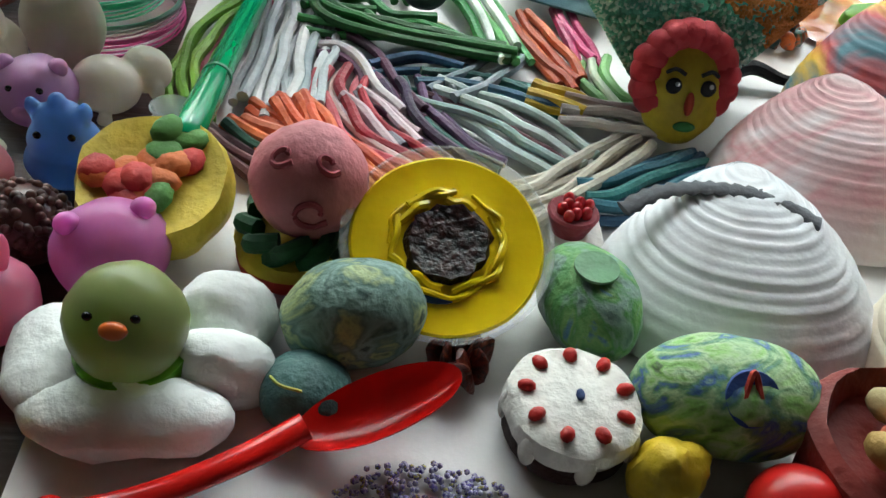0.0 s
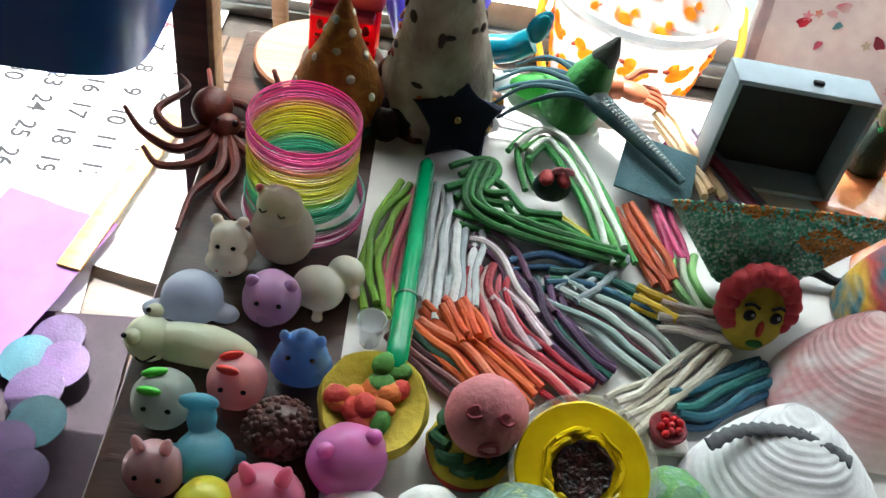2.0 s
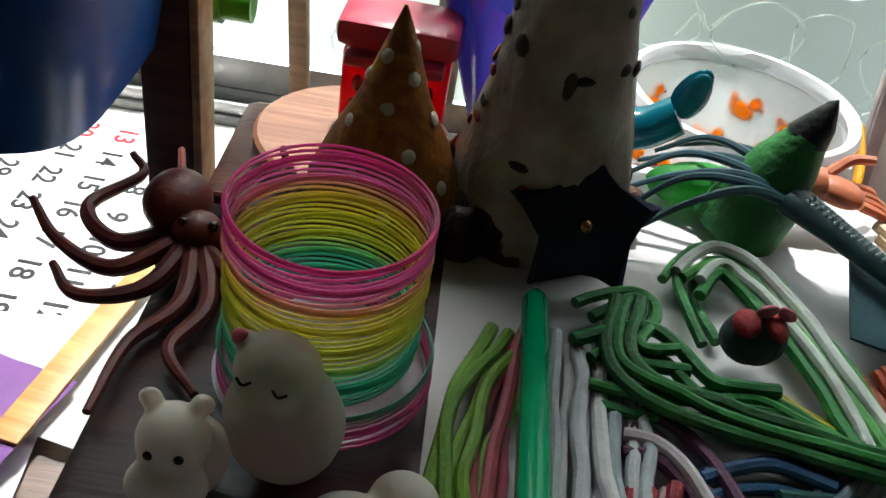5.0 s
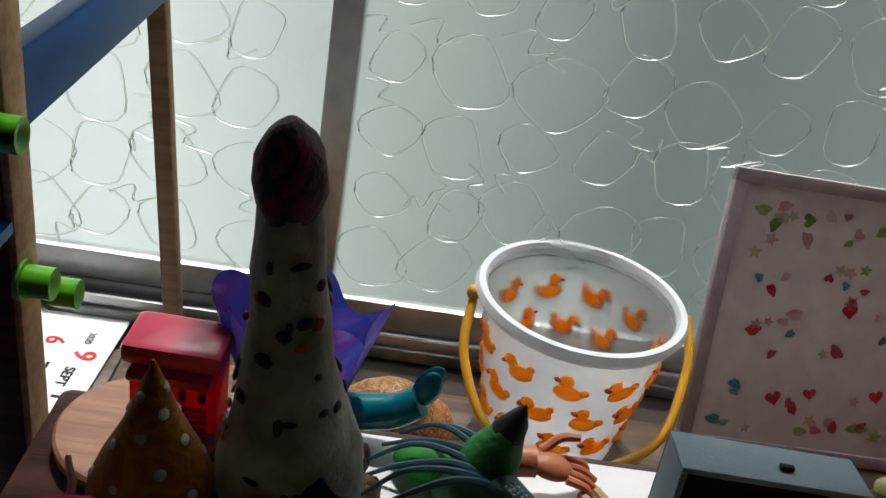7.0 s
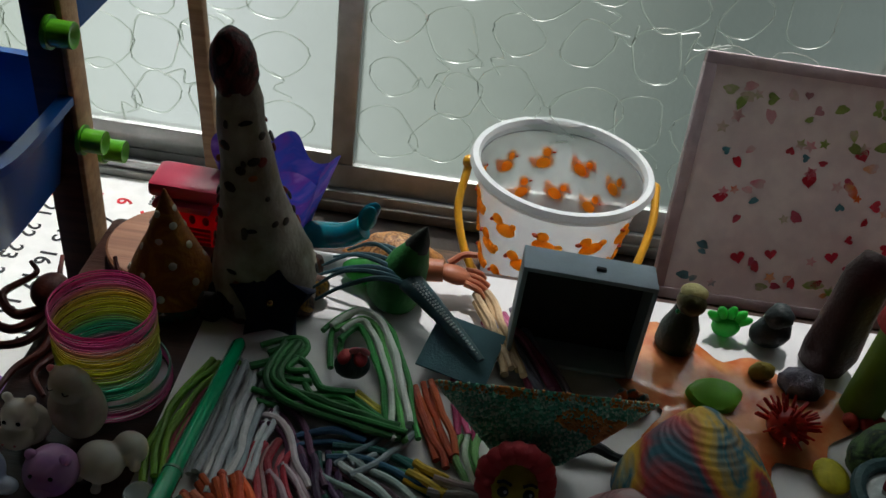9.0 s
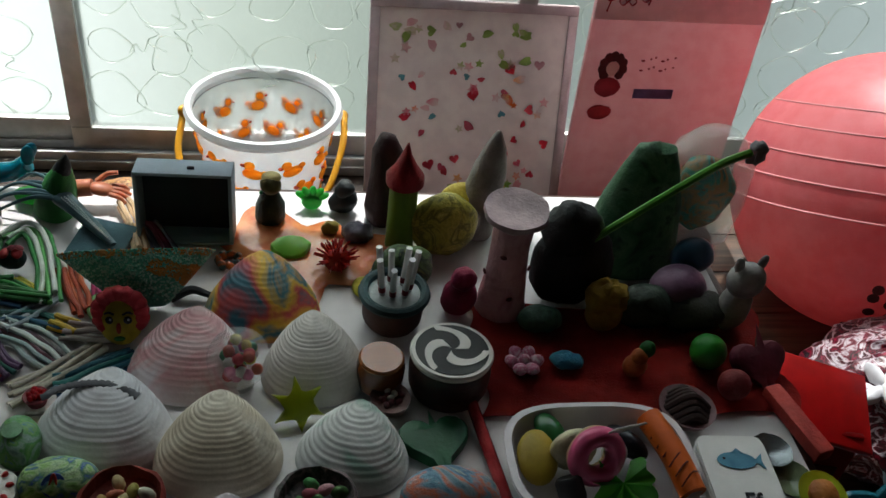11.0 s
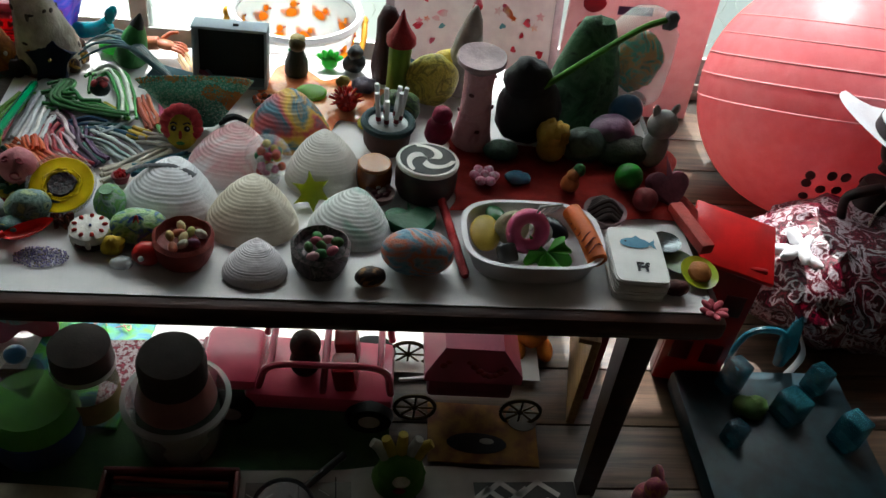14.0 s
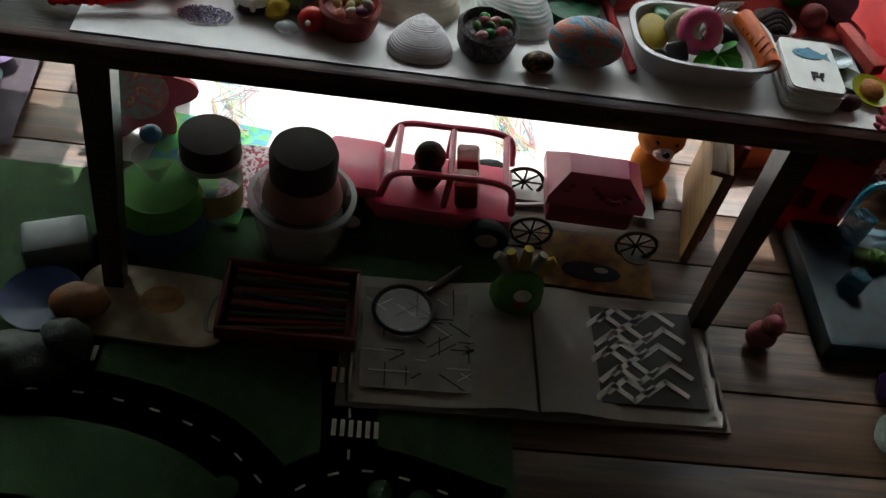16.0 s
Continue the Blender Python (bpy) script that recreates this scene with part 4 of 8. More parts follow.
# slinky
sl = thing("slinky_spring", "rainbow plastic slinky spring standing on a clear base", "spring toy", M(-0.086, 0.497, T))
COIL = striped(["ec7ab8", "f08ac4", "78d8b8", "84e4cc", "e2e672", "ecea68", "eede74", "f49ace", "f072b6"], 0.0, 0.079, rough=0.15, lum=0.75, coat=0.5)
rnd = random.Random(2)
for i in range(56):
    low = i < 12
    r = 0.040 if low else 0.0355
    ox = rnd.uniform(-0.0008, 0.0008) + (0.0025 if low else 0.0)
    z = 0.003 + i * 0.0014
    part("coil", tube(B(), [(ox + r * math.cos(2 * math.pi * k / 40), r * math.sin(2 * math.pi * k / 40), z + 0.0012 * math.sin(2 * math.pi * k / 40 + i)) for k in range(40)], 0.00062, 5, 0, closed=True), COIL, sl)
part("base", lathe(B(), [(0.040, 0.0), (0.0405, 0.002), (0.0, 0.002)], seg=40), clear("f4e0ec", 0.1, 0.5), sl)

# speckled tower
tw = thing("clay_tower", "tall lumpy speckled clay tower with a dark red top", "clay model", M(0.003, 0.630, T, 13, -2, 0) @ Matrix.Diagonal((1.0, 1.0, 1.16, 1)))
prof = [(0.044, 0.0), (0.046, 0.015), (0.039, 0.04), (0.031, 0.075), (0.0245, 0.11), (0.0198, 0.14), (0.0172, 0.165), (0.0150, 0.185), (0.0144, 0.200)]
part("shaft", lathe(B(), prof, seg=44, rough=0.0044, freq=55), mat("b9b3a6", 0.8, 0.25, 30, 0.7, h2="8f887a"), tw)
part("cap", ell(B(), (0.0160, 0.0160, 0.024), M(0, 0, 0.212), 26, 0.0026, 50), swirl(["3a1c1c", "6a1f20", "2a1516", "7a2a28"], 20, 0.6, 1.0, 0.6, 3.0), tw, "dark red rounded top")
rnd = random.Random(21)
for i in range(70):
    a, z = rnd.uniform(0, 6.28), rnd.uniform(0.008, 0.185)
    rr = np.interp(z, [q[1] for q in prof], [q[0] for q in prof]) + 0.0006
    part("spot", ell(B(), (0.0033 * rnd.uniform(0.6, 1.7), 0.0030 * rnd.uniform(0.6, 1.5), 0.0014), Matrix.Translation((rr * math.cos(a), rr * math.sin(a), z)) @ Vector((math.cos(a), math.sin(a), 0.15)).to_track_quat("Z", "Y").to_matrix().to_4x4(), 8, 0.0006, 200), clay(("2a2624", "3a2a22", "8a2f24", "4a4038", "a8622a")[i % 5]), tw)
for i in range(10):
    a = i * 0.63
    part("foot_lump", ell(B(), (0.013, 0.010, 0.012), M(0.042 * math.cos(a), 0.038 * math.sin(a), 0.010), 14, 0.003, 60, 0.0), swirl(["2a2320", "5a3a28", "1f1a1c", "b8862a", "3a4a3a"], 20, 0.6, 1.5, 0.6, 4.0), tw, "dark smeared foot")

# pointed hut
hut = thing("clay_hut", "orange-brown pointed clay hut with white dots", "clay model", M(-0.072, 0.603, T))
part("roof", lathe(B(), [(0.037, 0.012), (0.036, 0.022), (0.027, 0.042), (0.016, 0.066), (0.008, 0.086), (0.003, 0.102), (0.0005, 0.108)], seg=36, rough=0.002, freq=55), swirl(["7a4a1c", "a86a24", "8a5220", "b8802e"], 14, 0.6, 1.5, 0.5, 5.0), hut)
part("wall", lathe(B(), [(0.036, 0.0), (0.038, 0.008), (0.034, 0.016)], seg=30, rough=0.003, freq=60), swirl(["2a3a34", "1f5a4a", "4a3024", "c9c2b4"], 25, 0.6, 1.5, 0.5, 6.0), hut, "dark smeared lower wall")
rnd = random.Random(31)
for i in range(22):
    a, z = i * 2.4, 0.02 + 0.075 * (i / 22) ** 1.2
    rr = np.interp(z, [0.012, 0.022, 0.042, 0.066, 0.086, 0.102], [0.037, 0.036, 0.027, 0.016, 0.008, 0.003])
    part("dot", ell(B(), (0.0034, 0.0034, 0.0014), Matrix.Translation((rr * math.cos(a), rr * math.sin(a), z)) @ Vector((math.cos(a), math.sin(a), 0.5)).to_track_quat("Z", "Y").to_matrix().to_4x4(), 10), clay("d8d0bc"), hut)

# dark blue star with a bead
st = thing("felt_star", "dark blue cushioned star leaning on the tower, with a brass bead", "star ornament", M(0.018, 0.584, T + 0.030, 62, 0, 6))
part("cushion", prism(B(), star_outline(5, 0.036, 0.0185), 0.010, bev=0.003), mat("16243f", 0.8, 0.2, 80, 0.3), st)
part("bead", ell(B(), 0.0034, M(-0.001, 0.0, 0.0115), 14), mat("b8a070", 0.25, 0.1, 40, 0.0, metal=1.0), st)
bm = B()
for dx, dy in ((-0.030, 0.010), (-0.034, -0.006), (-0.022, 0.002)):
    ell(bm, (0.012, 0.009, 0.016), M(dx, dy, 0.012), 14, 0.003, 70, 0)
solo("dark_clay_lump", bm, clay("2a1c18"), "dark brown clay lumps between hut and tower", "clay lumps", M(0.0, 0.590, T))

# red toy oven
rb = thing("toy_oven", "translucent red plastic toy oven with a moulded hood", "toy", M(-0.074, 0.676, T, 0, 0, -2) @ Matrix.Diagonal((1, 1, 1.1, 1)))
REDT = mat("e8283c", 0.2, 0.05, 20, 0.03, coat=0.5, lum=0.7)
part("body", box(B(), (0.054, 0.034, 0.052), M(0, 0, 0.026), 0.003), REDT, rb)
part("hood", box(B(), (0.062, 0.040, 0.014), M(0, -0.002, 0.060), 0.005), mat("b83a52", 0.3, 0.06, 20, 0.03, coat=0.4), rb, "darker rounded hood")
part("canopy", box(B(), (0.050, 0.012, 0.006), M(0, -0.022, 0.050), 0.002), mat("b83a52", 0.3, 0.06, 20, 0.03, coat=0.4), rb)
for i in range(4):
    part("utensil", ell(B(), (0.003, 0.0012, 0.0045), M(-0.018 + i * 0.012, -0.0175, 0.035), 10), plastic("8f1424"), rb)
for i in range(5):
    part("grille_bar", box(B(), (0.044, 0.002, 0.0022), M(0, -0.0178, 0.008 + i * 0.0045), 0.0006), plastic("a81a2c"), rb)

# purple swirled shell form and teal fish tail
def ruffle(u, v):
    a = 2 * math.pi * u
    r = 0.026 + 0.028 * v + 0.008 * v * math.sin(5 * a)
    return (r * math.cos(a), 0.6 * r * math.sin(a), 0.072 * v + 0.008 * v * math.sin(5 * a + 1.0))


solo("ruffled_vase", sheet(B(), ruffle, 70, 14, 0.003), swirl(["5a3a9a", "8a6ac8", "4a5ac0", "7a4ab0", "b08ad8"], 7, 0.18, 1.5, 0.05, 7.0, coat=0.6, lum=0.45), "violet and blue swirled vase with a ruffled rim", "vase", M(-0.004, 0.690, T, 0, 0, 0, (0.95, 0.95, 1.3)))
bm = B()
tube(bm, [(-0.030, 0, 0.020), (-0.010, 0.0, 0.022), (0.008, 0.0, 0.026), (0.022, 0.0, 0.036)], 0.013, 14, tip=0.011)
for s in (-1, 1):
    ell(bm, (0.008, 0.003, 0.014), M(0.026, s * 0.004, 0.050, 0, 20 + s * 10), 12)
solo("fish_tail_toy", bm, mat("1f8f98", 0.2, 0.15, 20, 0.1, coat=0.5, lum=0.35, h2="176a80"), "glossy teal fish-tail toy beside the vase", "toy", M(0.056, 0.690, T))

# green pointed clay cap
gc = thing("clay_hat", "green pointed clay hat with a dark tip", "clay model", M(0.112, 0.648, T, 0, 16, 0))
part("cone", lathe(B(), [(0.024, 0.0), (0.022, 0.02), (0.016, 0.045), (0.010, 0.062)], seg=28, rough=0.002, freq=60), mat("3f8a44", 0.6, 0.2, 40, 0.5, h2="2a6a34", lum=0.1), gc)
part("tip", lathe(B(), [(0.0105, 0.060), (0.008, 0.070), (0.003, 0.080), (0.0005, 0.083)], seg=22, rough=0.0015, freq=90), clay("16201a"), gc)
solo("green_clay_lump", ell(B(), (0.026, 0.014, 0.013), M(0, 0, 0.011), 22, 0.003, 60, 0), mat("57c05a", 0.5, 0.15, 40, 0.4, lum=0.55), "lumpy light green clay piece", "clay lump", M(0.092, 0.664, T))
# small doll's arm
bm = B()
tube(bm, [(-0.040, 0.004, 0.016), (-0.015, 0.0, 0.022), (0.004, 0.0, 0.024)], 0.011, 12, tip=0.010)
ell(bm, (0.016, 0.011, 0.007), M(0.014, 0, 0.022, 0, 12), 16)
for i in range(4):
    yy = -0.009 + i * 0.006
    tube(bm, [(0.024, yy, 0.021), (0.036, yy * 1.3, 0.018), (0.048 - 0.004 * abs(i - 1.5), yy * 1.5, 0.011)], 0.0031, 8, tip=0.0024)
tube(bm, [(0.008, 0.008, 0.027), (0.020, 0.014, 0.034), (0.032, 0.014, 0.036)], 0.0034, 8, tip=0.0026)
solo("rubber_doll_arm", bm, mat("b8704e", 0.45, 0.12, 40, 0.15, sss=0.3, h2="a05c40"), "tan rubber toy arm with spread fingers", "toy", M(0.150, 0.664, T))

# grey-teal jewelled arm-shaped ornament lying on the cloth square
sq = thing("rubber_squid", "dark teal rubber squid studded with white dots", "toy", M(0.155, 0.600, T + 0.018))
bm = B()
tube(bm, [(-0.030, 0.034, 0.014), (-0.008, 0.012, 0.010), (0.016, -0.014, 0.006), (0.036, -0.036, 0.002)], 0.012, 14, tip=0.004, oval=0.6)
part("body", bm, mat("3a5a60", 0.4, 0.15, 40, 0.2, h2="2a4448"), sq)
for i in range(7):
    a = 2.0 + i * 0.22
    part("tentacle", tube(B(), [(-0.026, 0.030, 0.012), (-0.026 + 0.03 * math.cos(a), 0.030 + 0.03 * math.sin(a), 0.020), (-0.026 + 0.06 * math.cos(a + 0.1), 0.030 + 0.055 * math.sin(a + 0.1), 0.014 + 0.006 * (i % 2)), (-0.026 + 0.085 * math.cos(a + 0.2), 0.030 + 0.07 * math.sin(a + 0.2), 0.004)], 0.0032, 7, tip=0.0012), mat("33525a", 0.4, 0.15, 40, 0.2), sq)
spots = []
for i in range(26):
    f = i / 25
    for k in range(-1, 2):
        spots.append((-0.024 + 0.056 * f + k * 0.0028 * (1 - f), 0.026 - 0.060 * f + k * 0.0022 * (1 - f), 0.020 - 0.012 * f, 0.0009))
dots("studs", spots, plastic("d8e0e0"), sq, "white raised studs")
solo("felt_square", box(B(), (0.058, 0.062, 0.0016), M(0, 0, 0.0), 0.0004), mat("3f6068", 0.85, 0.12, 90, 0.3, h2="36545c"), "soft grey-teal felt square under the squid", "felt", M(0.175, 0.580, T + 0.014, 4, 4, -14))
bt = thing("clay_beetle", "dark clay beetle with red wings and a pink bow", "clay model", M(0.090, 0.540, T + 0.006))
part("body", ell(B(), (0.014, 0.012, 0.012), M(0, 0, 0.012), 20, 0.0008, 80), clay("1f3a3c"), bt)
for s in (-1, 1):
    part("wing", ell(B(), (0.006, 0.008, 0.004), M(s * 0.006, -0.002, 0.021, 0, s * 25), 12), clay("a82a30"), bt)
    part("bow", ell(B(), (0.005, 0.002, 0.003), M(s * 0.004 + 0.005, 0.0, 0.027, 0, s * 30), 10), clay("d87a8a"), bt)

# open box seen from its dark inside
bx = thing("gift_box", "pale blue-grey shallow box standing on edge, dark inside", "box", M(0.266, 0.607, T, -6, 0, -2))
GREY = mat("8a9aa6", 0.6, 0.06, 60, 0.1)
W, D, H = 0.106, 0.034, 0.088
part("back", box(B(), (W, 0.003, H), M(0, D / 2, H / 2), 0.0008), mat("1d2024", 0.7, 0.2, 40, 0.1), bx, "dark inner panel")
for s in (-1, 1):
    part("side", box(B(), (0.004, D, H), M(s * (W / 2 - 0.002), 0, H / 2), 0.0008), GREY, bx)
part("top", box(B(), (W, D, 0.004), M(0, 0, H - 0.002 + 0.004), 0.0008), GREY, bx)
part("bottom", box(B(), (W - 0.009, D, 0.004), M(0, 0, 0.002), 0.0008), GREY, bx)
part("catch", box(B(), (0.008, 0.004, 0.003), M(0.008, -0.004, H + 0.0055), 0.0008), INK, bx)

# beaded foam cone pot and the clay face
pt = thing("foam_bowl", "boat-shaped bowl crusted in teal and orange foam beads", "craft bowl", M(0.229, 0.487, T))


def boat(u, v):
    a = 2 * math.pi * u
    k = 0.30 + 0.70 * v
    return (0.075 * k * math.cos(a), 0.011 * k * math.sin(a), 0.004 + 0.072 * v + v * (0.004 * math.cos(a) - 0.014 * math.sin(a)))


part("shell", sheet(B(), boat, 48, 10, 0.003), swirl(["6fa894", "5a9080", "86b8a0"], 30, 0.9, 0.5, 0.4, 1.0), pt)
rnd = random.Random(17)
tealish, orange, pale = [], [], []
for i in range(5200):
    u, v = rnd.random(), math.sqrt(rnd.random())
    x, y, z = boat(u, v)
    q = noise.noise(Vector((x * 28, y * 28, z * 28 + 3)))
    (orange if q > 0.22 or (v > 0.9 and rnd.random() < 0.4) else (pale if rnd.random() < 0.45 else tealish)).append((x * 1.012, y * 1.05, z, 0.00135))
dots("foam_beads", tealish, mat("6fc0a6", 0.6, 0.2, 60, 0.0), pt, "teal foam beads", 5)
dots("orange_foam_beads", orange, mat("dc8a3e", 0.6, 0.2, 60, 0.0), pt, "orange foam beads", 5)
dots("pale_foam_beads", pale, mat("c2e2d2", 0.6, 0.2, 60, 0.0), pt, "pale green foam beads", 5)
bm = B()
ell(bm, (0.021, 0.013, 0.026), M(0, 0, 0.030), 26, 0.0012, 60)
face = solo("clay_mask", bm, clay("c9b02a"), "yellow clay mask with red hair, leaning on the foam bowl", "clay mask", M(0.214, 0.428, T, -22))
bm = B()
for i in range(13):
    a = -0.6 + i * 0.37
    ell(bm, (0.0095, 0.009, 0.0085), M(0.019 * math.cos(a), -0.001, 0.038 + 0.020 * math.sin(a)), 14, 0.0015, 90)
solo("clay_hair", bm, clay("c2323c"), "curly red clay hair round the mask", "clay hair", M(0.214, 0.429, T, -22))
fm = thing("clay_features", "dark eyes, red nose and green lips of the mask", "clay features", M(0.214, 0.428, T, -22))
for s in (-1, 1):
    part("eye", ell(B(), (0.0042, 0.002, 0.0040), M(s * 0.0085, -0.0118, 0.035), 12), clay("10101a"), fm)
    part("eye_glint", ell(B(), (0.0012, 0.001, 0.0012), M(s * 0.0085 + 0.001, -0.0136, 0.0362), 8), clay("d8d8e0"), fm)
    part("brow", tube(B(), [(s * 0.004, -0.0125, 0.041), (s * 0.009, -0.0125, 0.0432), (s * 0.013, -0.0105, 0.041)], 0.0011, 6), clay("14121a"), fm)
part("nose", ell(B(), (0.0024, 0.0026, 0.006), M(0, -0.0135, 0.027), 10), clay("c23a1e"), fm)
part("lips", ell(B(), (0.0058, 0.0022, 0.0026), M(0, -0.0122, 0.0155), 12), clay("2f7a3a"), fm)

# slime puddle and the little figures on it
def puddle(u, v):
    a = 2 * math.pi * u
    r = v * (0.072 + 0.018 * math.sin(3 * a + 1) + 0.010 * math.sin(7 * a))
    return (r * 1.25 * math.cos(a), r * 1.15 * math.sin(a), 0.0005 + 0.005 * (1 - v ** 4) + 0.0015 * noise.noise(Vector((math.cos(a) * v * 4, math.sin(a) * v * 4, 1))))


solo("slime_puddle", sheet(B(), puddle, 60, 14), mat("d08a5c", 0.12, 0.12, 20, 0.3, coat=0.9, h2="b8623a", sss=0.2), "glossy orange-brown slime puddle", "slime", M(0.395, 0.575, T + 0.0008))
fg = thing("clay_bird", "dark green clay duck with a cream head", "clay model", M(0.360, 0.640, T))
part("body", lathe(B(), [(0.014, 0.0), (0.018, 0.010), (0.017, 0.026), (0.012, 0.040), (0.010, 0.048)], seg=24, rough=0.0014, freq=80), clay("1c3428"), fg)
part("head", ell(B(), (0.0125, 0.013, 0.0115), M(0.001, -0.002, 0.056), 20, 0.0008, 90), clay("57501f"), fg)
part("cap", ell(B(), (0.0120, 0.010, 0.0055), M(0.002, 0.002, 0.064), 16, 0.0008, 90), clay("c9bd7a"), fg)
part("eye", ell(B(), 0.0022, M(-0.010, -0.009, 0.050), 10), clay("2fae6a"), fg)
bm = B()
for i in range(5):
    a = 0.4 + i * 0.55
    ell(bm, (0.005, 0.004, 0.010), M(0.013 * math.cos(a), 0, 0.014 + 0.010 * math.sin(a), 0, 90 - math.degrees(a)), 10)
ell(bm, (0.013, 0.008, 0.012), M(0, 0, 0.011), 14, 0, 1, 0)
solo("jelly_paw", bm, gel("4fbf57", 0.4), "small light green jelly paw", "squishy toy", M(0.410, 0.670, T))
solo("jelly_fish", prism(B(), [(0.022 * math.cos(a) * (1 + 0.12 * math.sin(3 * a)), 0.015 * math.sin(a)) for a in [2 * math.pi * i / 30 for i in range(30)]], 0.008, bev=0.003), gel("7fc03a", 0.35), "flat lime green jelly fish", "squishy toy", M(0.383, 0.580, T + 0.007, 12, 0, 5))
bm = B()
rnd = random.Random(6)
for i in range(60):
    a, c = rnd.uniform(0, 6.28), rnd.uniform(0.1, 1)
    s = math.sqrt(1 - c * c)
    tube(bm, [(0.012 * s * math.cos(a), 0.012 * s * math.sin(a), 0.012 + 0.010 * c), (0.027 * s * math.cos(a), 0.027 * s * math.sin(a), 0.012 + 0.024 * c)], 0.0018, 5, 2, tip=0.0008)
ell(bm, (0.016, 0.016, 0.014), M(0, 0, 0.013), 16, 0, 1, 0)
solo("rubber_puffer", bm, mat("b82a1e", 0.25, 0.1, 30, 0.1, coat=0.4, lum=0.3), "red rubber puffer ball with soft spikes", "squishy toy", M(0.434, 0.556, T + 0.003))
solo("clay_cat_dark", ell(ell(B(), (0.018, 0.014, 0.016), M(0, 0, 0.014), 20, 0.003, 70, 0), (0.012, 0.011, 0.012), M(0.002, -0.002, 0.034), 16, 0.003, 80), clay("1f2c2e"), "small dark grey-green clay animal", "clay model", M(0.448, 0.668, T))
solo("glitter_rock", ell(B(), (0.019, 0.015, 0.013), M(0, 0, 0.011), 22, 0.003, 120, 0), mat("3a3644", 0.3, 0.4, 120, 0.8, metal=0.4, h2="8a8494"), "dark glittery stone beside the slime puddle", "stone", M(0.462, 0.610, T))
solo("yellow_clay_bit", ell(B(), (0.011, 0.009, 0.009), M(0, 0, 0.008), 14, 0.002, 120, 0), clay("8a7a1e"), "small olive clay bit on the puddle", "clay lump", M(0.430, 0.618, T + 0.003))
bm = B()
for i in range(8):
    a = i * 0.8
    ell(bm, (0.005, 0.0035, 0.007), M(0.012 * math.cos(a), 0.010 * math.sin(a), 0.006, 20 * math.cos(a), 30 * math.sin(a), 0), 10, 0.002, 130)
solo("clay_crumbs", bm, swirl(["8a3a1c", "c8642a", "2f6a6a", "5a2a1a"], 40, 0.4, 1.0, 0.4, 2.0, coat=0.4), "small rust and teal clay crumbs", "clay crumbs", M(0.315, 0.560, T))
solo("yellow_chip", ell(B(), (0.014, 0.017, 0.006), M(0, 0, 0.006), 18, 0.001, 80, 0), clay("c9c022"), "flat yellow clay egg", "clay model", M(0.463, 0.520, T))
solo("green_rock", ell(B(), (0.034, 0.026, 0.030), M(0, 0, 0.026), 28, 0.004, 40, 0), swirl(["2a3a2a", "4f6a3a", "1f2f26", "6f7a3a"], 16, 0.6, 2.0, 0.6, 8.0), "mottled dark green clay rock", "painted rock", M(0.505, 0.530, T), "painted rocks")
solo("black_wisp", tube(B(), [(-0.03, 0, 0.004), (-0.008, 0.006, 0.010), (0.012, 0.002, 0.006), (0.03, 0.008, 0.004)], 0.006, 8, tip=0.002), clay("1a2226"), "dark blue-grey twisted clay strip", "clay strip", M(0.285, 0.500, T))


# ---- right half of the table ----
gg = thing("gumball_globe", "clear globe full of coloured pom-poms", "toy globe", M(0.330, 0.382, T + 0.001))
part("globe", ell(B(), 0.030, M(0, 0, 0.036), 28), clear("f2f4f4", 0.05, 0.18), gg)
rnd = random.Random(40)
for i in range(34):
    a, c, q = rnd.uniform(0, 6.28), rnd.uniform(-1, 0.7), rnd.uniform(0.4, 0.9)
    s = math.sqrt(1 - c * c)
    part("ball", ell(B(), 0.0058, M(0.024 * q * s * math.cos(a), 0.024 * q * s * math.sin(a), 0.036 + 0.024 * q * c), 10), clay(("c8283a", "d8c43a", "e0ded8", "d87aa0", "3a8a5a", "c8502a")[i % 6]), gg)
part("base", lathe(B(), [(0.014, 0.0), (0.014, 0.006), (0.010, 0.009)]), clear("e8e8e8", 0.1, 0.5), gg)

jar = thing("honey_jar", "small amber glass jar lying beside the drum", "jar", M(0.467, 0.384, T))
part("glass", lathe(B(), [(0.016, 0.0), (0.023, 0.005), (0.024, 0.028), (0.021, 0.036), (0.0, 0.036)], seg=30), mat("8a4a1c", 0.12, 0.1, 30, 0.05, coat=0.6, h2="6a3210", lum=0.15), jar)
part("rim", lathe(B(), [(0.0215, 0.034), (0.0225, 0.037), (0.0205, 0.039)], seg=30), mat("a8683a", 0.2, 0.1, 30, 0.0, coat=0.4), jar)
sc = thing("straw_cup", "clay-rimmed cup holding short white straws", "cup", M(0.489, 0.476, T))
part("cup", lathe(B(), [(0.028, 0.0), (0.032, 0.008), (0.034, 0.038), (0.030, 0.038), (0.0, 0.032)], seg=32, rough=0.001), clay("5a3a30"), sc)
part("rim", tube(B(), ring_pts(28, 0.033, 0.040), 0.0055, 8, 0, closed=True), clay("23474a"), sc, "dark teal clay rim")
part("icing", ell(B(), (0.030, 0.030, 0.007), M(0, 0, 0.036), 20, 0.002, 70), clay("cfd6d4"), sc)
